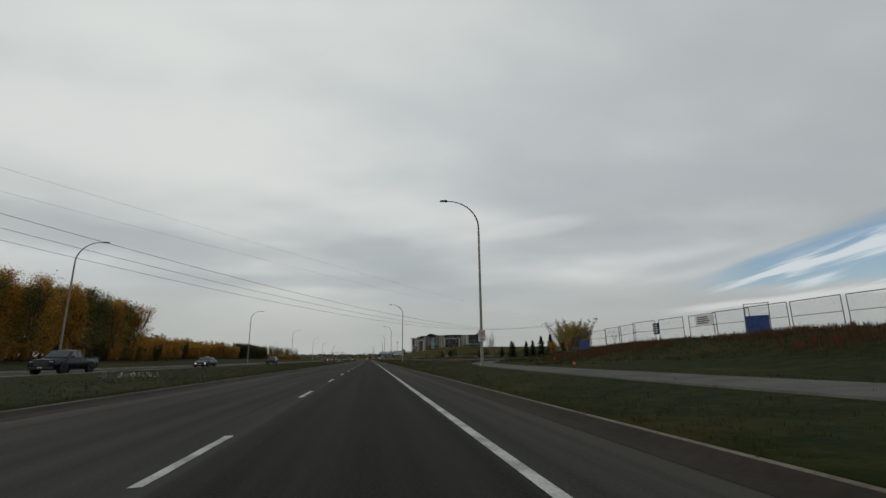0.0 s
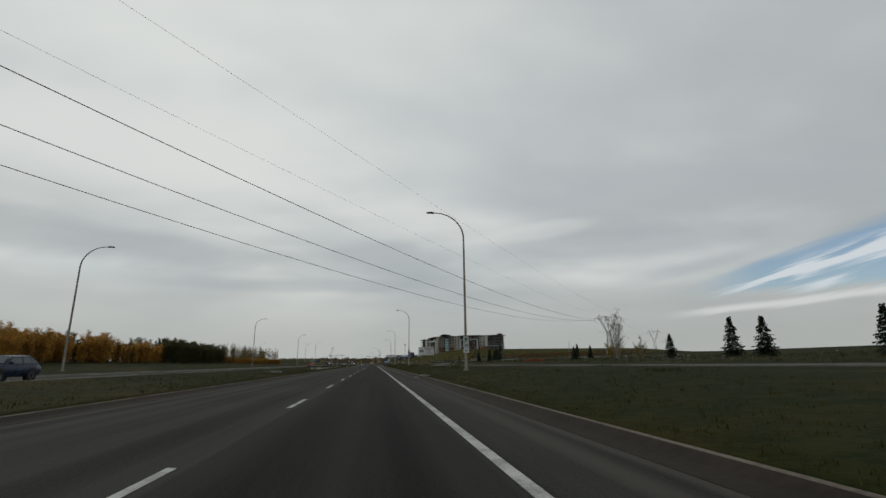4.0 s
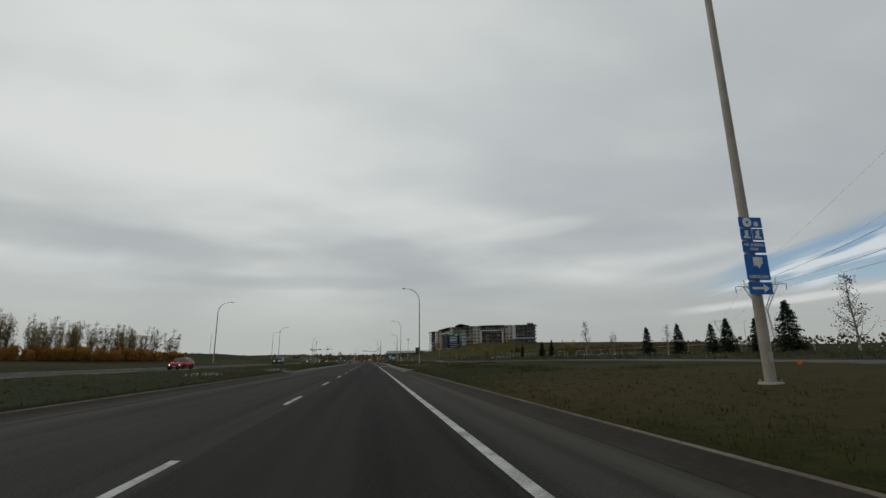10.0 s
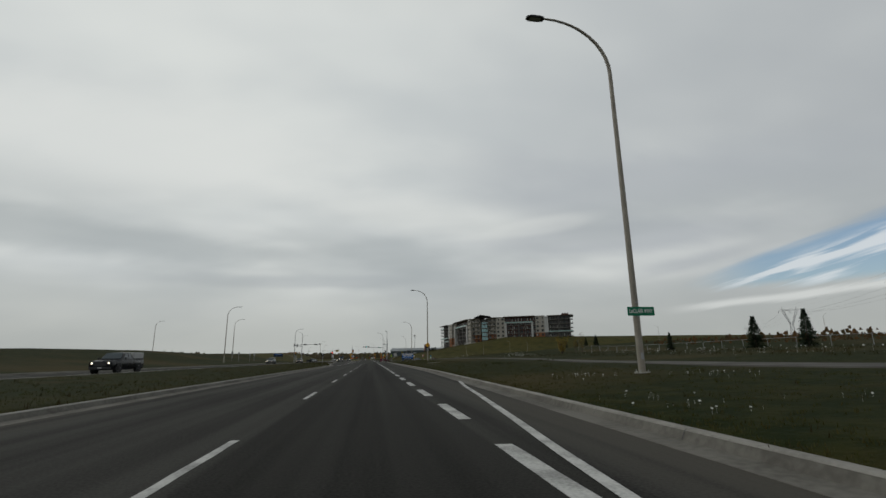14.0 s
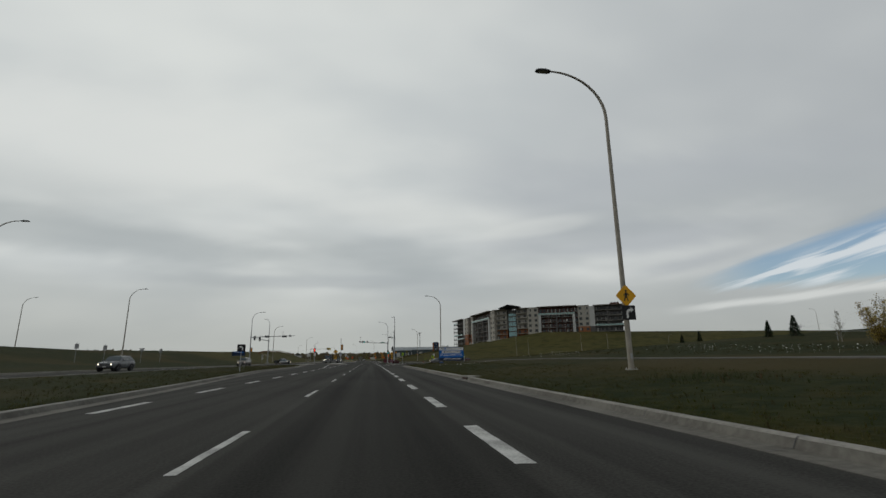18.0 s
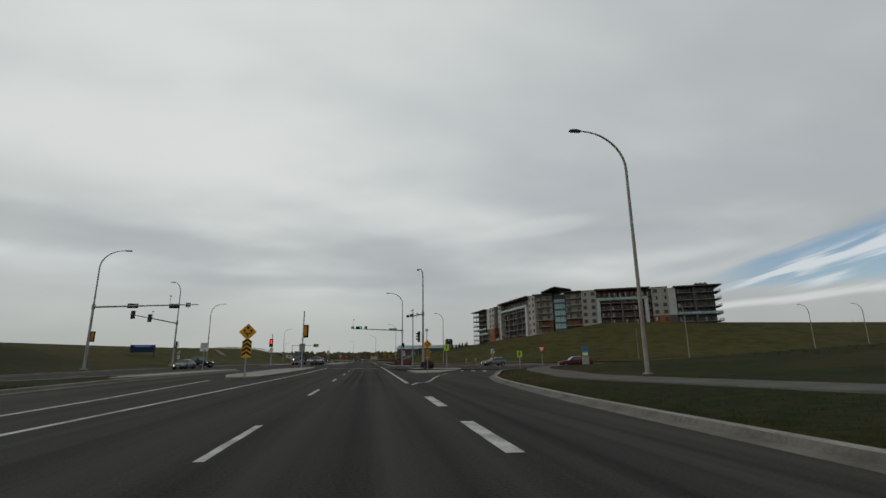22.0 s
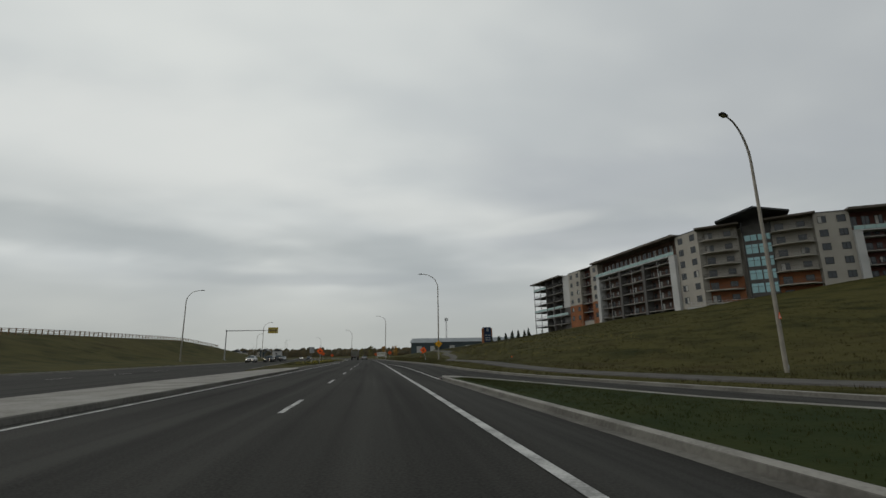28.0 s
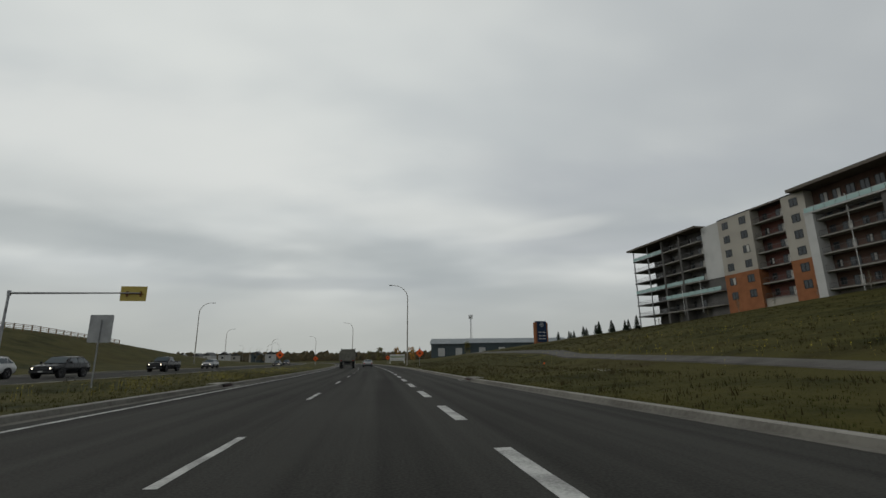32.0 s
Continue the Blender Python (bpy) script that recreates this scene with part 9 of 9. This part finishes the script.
for i in range(32):
    y = 258 + i * 5.6
    u = 51.5 + 14 * step(280, 440, y)
    p = G(u, y)
    part("post", Mesh().tube([(p.x, p.y, p.z - 0.2), (p.x, p.y, p.z + 1.25)], 0.035, 6), STEEL, t)
    if prev is not None:
        part("rail", Mesh().tube([(prev.x, prev.y, prev.z + 1.25), (p.x, p.y, p.z + 1.25)], 0.025, 4), STEEL, t)
    prev = p

# utility flags and small marks on the verge
for u, y in ((10.4, 21), (16.5, 39.0), (15.5, 84), (18, 92), (14.6, 146), (11.5, 152), (13.4, 222), (14.2, 224), (17.6, 641), (12.6, 700), (15.6, 512)):
    t = thing("utility_flag", "small orange utility flag on a wire in the turf", "marker flag", at(u, y), "utility flags")
    part("wire", Mesh().tube([(0, 0, -0.05), (0.02, 0, 0.42)], 0.006, 4), DARK, t)
    part("pennant", Mesh().box(0.0, 0.14, -0.006, 0.006, 0.30, 0.42), ORANGE, t)
t = thing("soil_heap", "low broad dark orange excavation pile on the turf", "barrier pile", at(31, 173, None, 10))
# plain bevelled boxes stand in for the heaped soil
for i in range(4):
    part("barrier", Mesh().box(-2.5 + i * 1.1, -1.5 + i * 1.1, -0.35, 0.35, 0.0, 0.45 + 0.12 * (i % 2), None, 0.05), mat("faded_orange", (0.22, 0.07, 0.03), (0.14, 0.045, 0.02), 0.7), t)


# ---- rough grass, weeds and daisies ----
def tufts(name, label, n, pick, material, h, w, seed, blades=5, lean=0.5, flat=False):
    rng = random.Random(seed)
    ms = Mesh()
    v, f = ms.v, ms.f
    for _ in range(n):
        u, y = pick(rng)
        p = WF(u, y, 0.14) if flat else G(u, y)
        hh = h * rng.uniform(0.5, 1.4)
        for b in range(blades):
            a = rng.uniform(0, 2 * math.pi)
            r = rng.uniform(0, w)
            bx, by = p.x + r * math.cos(a), p.y + r * math.sin(a)
            k = len(v)
            s = 0.012 + hh * 0.05
            tx, ty = lean * hh * rng.uniform(-1, 1), lean * hh * rng.uniform(-1, 1)
            v += [(bx - s * math.sin(a), by + s * math.cos(a), p.z - 0.03), (bx + s * math.sin(a), by - s * math.cos(a), p.z - 0.03), (bx + tx, by + ty, p.z + hh)]
            f.append((k, k + 1, k + 2))
    return tagged(part(name, ms, material), label, "grass", kind="stuff")


BLADE = leaf_mat("grass_blades", [(0.027, 0.036, 0.008), (0.044, 0.048, 0.011), (0.062, 0.052, 0.017), (0.034, 0.041, 0.010)], 0.8)
STRAW = leaf_mat("straw_blades", [(0.058, 0.044, 0.018), (0.040, 0.030, 0.013), (0.030, 0.032, 0.010), (0.068, 0.053, 0.023)], 0.8)
WEED = leaf_mat("weed_leaves", [(0.024, 0.036, 0.012), (0.034, 0.046, 0.018), (0.05, 0.05, 0.02), (0.075, 0.035, 0.02)], 0.8)


def right_near(rng):
    y = rng.uniform(2, 720)
    while 508 < y < 566:
        y = rng.uniform(2, 720)
    e = edge_right(y)
    return e + 0.12 + 9 * rng.random() ** 1.6, y


def left_near(rng):
    y = rng.uniform(2, 720)
    while 480 < y < 650:
        y = rng.uniform(2, 720)
    a, b = edge_left(y), far_right(y)
    return a - 0.12 - (a - b - 0.4) * rng.random() ** 1.4, y


def island_grass(rng):
    y = rng.uniform(566, 611)
    lo = 5.2
    hi = float(np.interp(y, (566, 578, 588, 595, 604, 611), (27, 18.5, 13.6, 10.4, 8.3, 6.6)))
    return rng.uniform(lo + 0.25, max(lo + 0.3, hi - 0.5)), y


tufts("verge_grass", "short tufted grass along the verge", 42000, right_near, BLADE, 0.048, 0.2, 1)
tufts("median_grass", "short tufted grass on the median", 28000, left_near, BLADE, 0.052, 0.2, 2)
tufts("dry_verge_grass", "dry straw-coloured stalks in the verge", 5200, right_near, STRAW, 0.075, 0.25, 3, 4, 0.35)
tufts("dry_median_grass", "dry straw-coloured stalks on the median", 4200, left_near, STRAW, 0.12, 0.25, 4, 4, 0.35)
ob = tufts("island_lawn", "short green grass on the corner island", 4200, island_grass, leaf_mat("mown_blades", [(0.020, 0.030, 0.008), (0.032, 0.040, 0.011), (0.045, 0.044, 0.015), (0.024, 0.034, 0.009)], 0.8), 0.05, 0.16, 8, flat=True)


def right_rough(rng):
    y = rng.uniform(10, 500)
    return 24 + 26 * rng.random() + 8 * step(280, 420, y), y


tufts("rough_weeds", "tall dry weeds along the rough ground", 4200, right_rough, STRAW, 0.22, 0.4, 5, 5, 0.3)


def berm(rng):
    return rng.uniform(17, 27.5), rng.uniform(0, 72)


tufts("berm_weeds", "low brown-green weeds on the berm below the fence", 3600, berm, STRAW, 0.15, 0.45, 6, 6, 0.5)


def red_patch(rng):
    k = rng.randrange(7)
    q = random.Random(k * 13 + 5)
    return q.uniform(21, 25.5) + rng.gauss(0, 1.2), q.uniform(8, 60) + rng.gauss(0, 3.0)


tufts("dock_weeds", "rust-red dock stalks in patches on the berm", 1900, red_patch, leaf_mat("dock_stalks", [(0.12, 0.04, 0.022), (0.09, 0.04, 0.022), (0.07, 0.05, 0.02), (0.15, 0.055, 0.03)], 0.8), 0.32, 0.3, 12, 6, 0.4)


def hill(rng):
    y = rng.uniform(565, 790)
    c = float(np.interp(y, (568, 590, 607, 626, 640, 653, 676, 714, 790), (37, 21.5, 16, 13.2, 12.2, 12.0, 17.0, 21, 33)))
    u = edge_right(y) + 0.5 + 62 * rng.random()
    return (u if abs(u - c) > 2.0 else c + 3.0 + 10 * rng.random()), y


tufts("hill_grass", "tussocky grass on the hillside", 16000, hill, STRAW, 0.16, 0.4, 9, 5, 0.5)


def clumps(rng):
    k = rng.randrange(34)
    q = random.Random(k * 7 + 1)
    y = q.uniform(15, 470)
    return edge_right(y) + q.uniform(4, 14) + rng.gauss(0, 0.7), y + rng.gauss(0, 1.1)


tufts("weed_clumps", "dark bushy weed clumps in the verge", 1500, clumps, WEED, 0.16, 0.2, 7, 6, 0.6)
PETAL = mat("daisy_petals", (0.62, 0.62, 0.58), (0.5, 0.5, 0.46), 0.8)
PETAL_Y = mat("yellow_petals", (0.42, 0.36, 0.03), (0.34, 0.28, 0.03), 0.8)


def flowers(name, label, spots, per, material, seed, spread=(0.9, 2.2), size=0.035, height=0.22):
    rng = random.Random(seed)
    ms = Mesh()
    for u, y in spots:
        for _ in range(per):
            uu, yy = u + rng.gauss(0, spread[0]), y + rng.gauss(0, spread[1])
            if edge_left(yy) - 0.3 < uu < edge_right(yy) + 0.3:
                continue
            p = G(uu, yy)
            z = p.z + height * rng.uniform(0.5, 1.2)
            s = size * rng.uniform(0.7, 1.3)
            tx, ty = rng.uniform(-0.6, 0.6), rng.uniform(-0.6, 0.6)
            k = len(ms.v)
            for i in range(6):
                a = math.pi * i / 3
                dx, dy = s * math.cos(a), s * math.sin(a)
                ms.v.append((p.x + dx, p.y + dy, z + dx * tx + dy * ty))
            ms.f.append(tuple(range(k, k + 6)))
            ms.v += [(p.x - 0.004, p.y, p.z - 0.02), (p.x + 0.004, p.y, p.z - 0.02), (p.x, p.y, z)]
            ms.f.append((k + 6, k + 7, k + 8))
    return tagged(part(name, ms, material), label, "flowers", kind="stuff")


flowers("verge_daisies", "patches of white daisies in the verge", [(5.6, 288), (6.2, 292), (6.6, 283), (7.5, 280), (5.8, 299), (8.5, 296), (8.4, 308), (11, 304), (7, 276), (9.5, 362), (8, 356), (10.5, 368), (10, 425), (9, 430), (12, 427), (16, 436), (8.6, 458), (12.5, 690)], 24, PETAL, 1, (0.45, 1.0), 0.022, 0.09)
flowers("median_daisies", "patches of white daisies on the median", [(-10.4, 176), (-10.0, 180), (-10.9, 183), (-9.6, 188), (-13, 205), (-10.5, 212), (-14, 30), (-12, 148), (-11.5, 246), (-9.4, 262)], 60, PETAL, 2, (0.6, 1.3))
flowers("daisies_rough", "pale seed heads scattered over the rough ground", [(30 + (i * 37 % 17), 60 + i * 11.3) for i in range(36)], 30, PETAL, 3, (2.2, 4.5), 0.05, 0.5)
flowers("goldenrod_median", "small yellow weed flowers on the far median", [(-9.5 - (i % 4), 660 + i * 3.1) for i in range(26)], 34, PETAL_Y, 4, (0.9, 1.2), 0.022, 0.3)
flowers("goldenrod_hill", "small yellow weed flowers on the hillside", [(22 + (i * 13 % 26), 640 + i * 4.0) for i in range(24)], 30, PETAL_Y, 5, (2.0, 2.5), 0.04, 0.3)


# ---- the distance ----
def far_belt(name, label, y0, us, h, material, seed, n=2600, size=2.2, thick=60):
    """A far belt of woods: many small clumps along a line."""
    rng = random.Random(seed)
    ms = Mesh()
    for _ in range(n):
        u = rng.uniform(*us)
        y = y0 + rng.uniform(0, thick)
        z = 4 + rng.random() ** 1.5 * h * (0.6 + 0.8 * noise.noise(Vector((u * 0.01, y0 * 0.01, 3))))
        a = rng.uniform(0, 2 * math.pi)
        s = size * rng.uniform(0.5, 1.5)
        k = len(ms.v)
        x = xc(min(y, 1100)) + u
        ms.v += [(x - s, y, z - s * 0.7), (x + s, y + rng.uniform(-s, s), z - s * 0.6), (x + s * 0.3, y, z + s), (x - s * 0.5, y + rng.uniform(-s, s), z + s * 0.6)]
        ms.f.append((k, k + 1, k + 2, k + 3))
    return tagged(part(name, ms, material), label, "woods", kind="stuff")


FARWOOD = leaf_mat("far_woods", [(0.07, 0.072, 0.05), (0.095, 0.085, 0.052), (0.13, 0.10, 0.055), (0.085, 0.08, 0.06)])
far_belt("far_woods_ahead", "dull distant woods along the horizon", 1420, (-700, 500), 13, FARWOOD, 1, 4200, 4.0, 160)
far_belt("far_scrub", "dull distant scrub along the horizon", 760, (210, 800), 9, FARWOOD, 2, 2600, 2.6, 90)
far_belt("mid_woods_ahead", "rusty trees round the far bend", 1150, (-60, 190), 7, FARWOOD, 3, 1200, 1.6, 60)
far_belt("scrub_right", "rusty scrub on the rise beyond the spruces", 300, (75, 150), 2.6, leaf_mat("scrub_leaves", [(0.09, 0.05, 0.02), (0.06, 0.045, 0.02), (0.12, 0.06, 0.022), (0.05, 0.045, 0.022)]), 4, 900, 0.4, 120)
far_belt("far_woods_beyond", "dull distant woods beyond the bank", 900, (-900, -180), 10, FARWOOD, 5, 3200, 3.2, 140)
# far houses on the slope ahead
rnd2 = random.Random(9)
for i in range(16):
    u, y = rnd2.uniform(-150, -20), rnd2.uniform(1150, 1380)
    q = W(u, y, 3.5)
    t = thing("distant_house", "small distant house with a grey gabled roof", "house", pose(q.x, q.y, q.z, 0, 0, rnd2.uniform(-30, 30)), "distant houses")
    part("shell", Mesh().box(-5, 5, -4, 4, -3, 5), rnd2.choice((STUCCO, STUCCO_W, GREY, SHED)), t)
    part("roof", Mesh().prism([(-5.4, 0), (5.4, 0), (0, 3.2)], -4.4, 4.4, pose(0, 0, 5, 90, 0, 0)), ROOFD, t)
    part("window", Mesh().box(-2, 0, -4.06, -4.0, 1.5, 3.2), PANE, t)
for i in range(7):
    u, y = -30 + i * 9 + rnd2.uniform(-3, 3), 1120 + i * 22
    copy_thing(lamp_left, at(u - 20, min(y, 1250), 2.0) @ Matrix.Scale(0.85, 4))
# the prototypes stood aside; take them away
for ob in aut + grn + rus + asp + spa + spr + [bare, bushg, fp]:
    for o in list(ob.children_recursive) + [ob]:
        bpy.data.objects.remove(o)
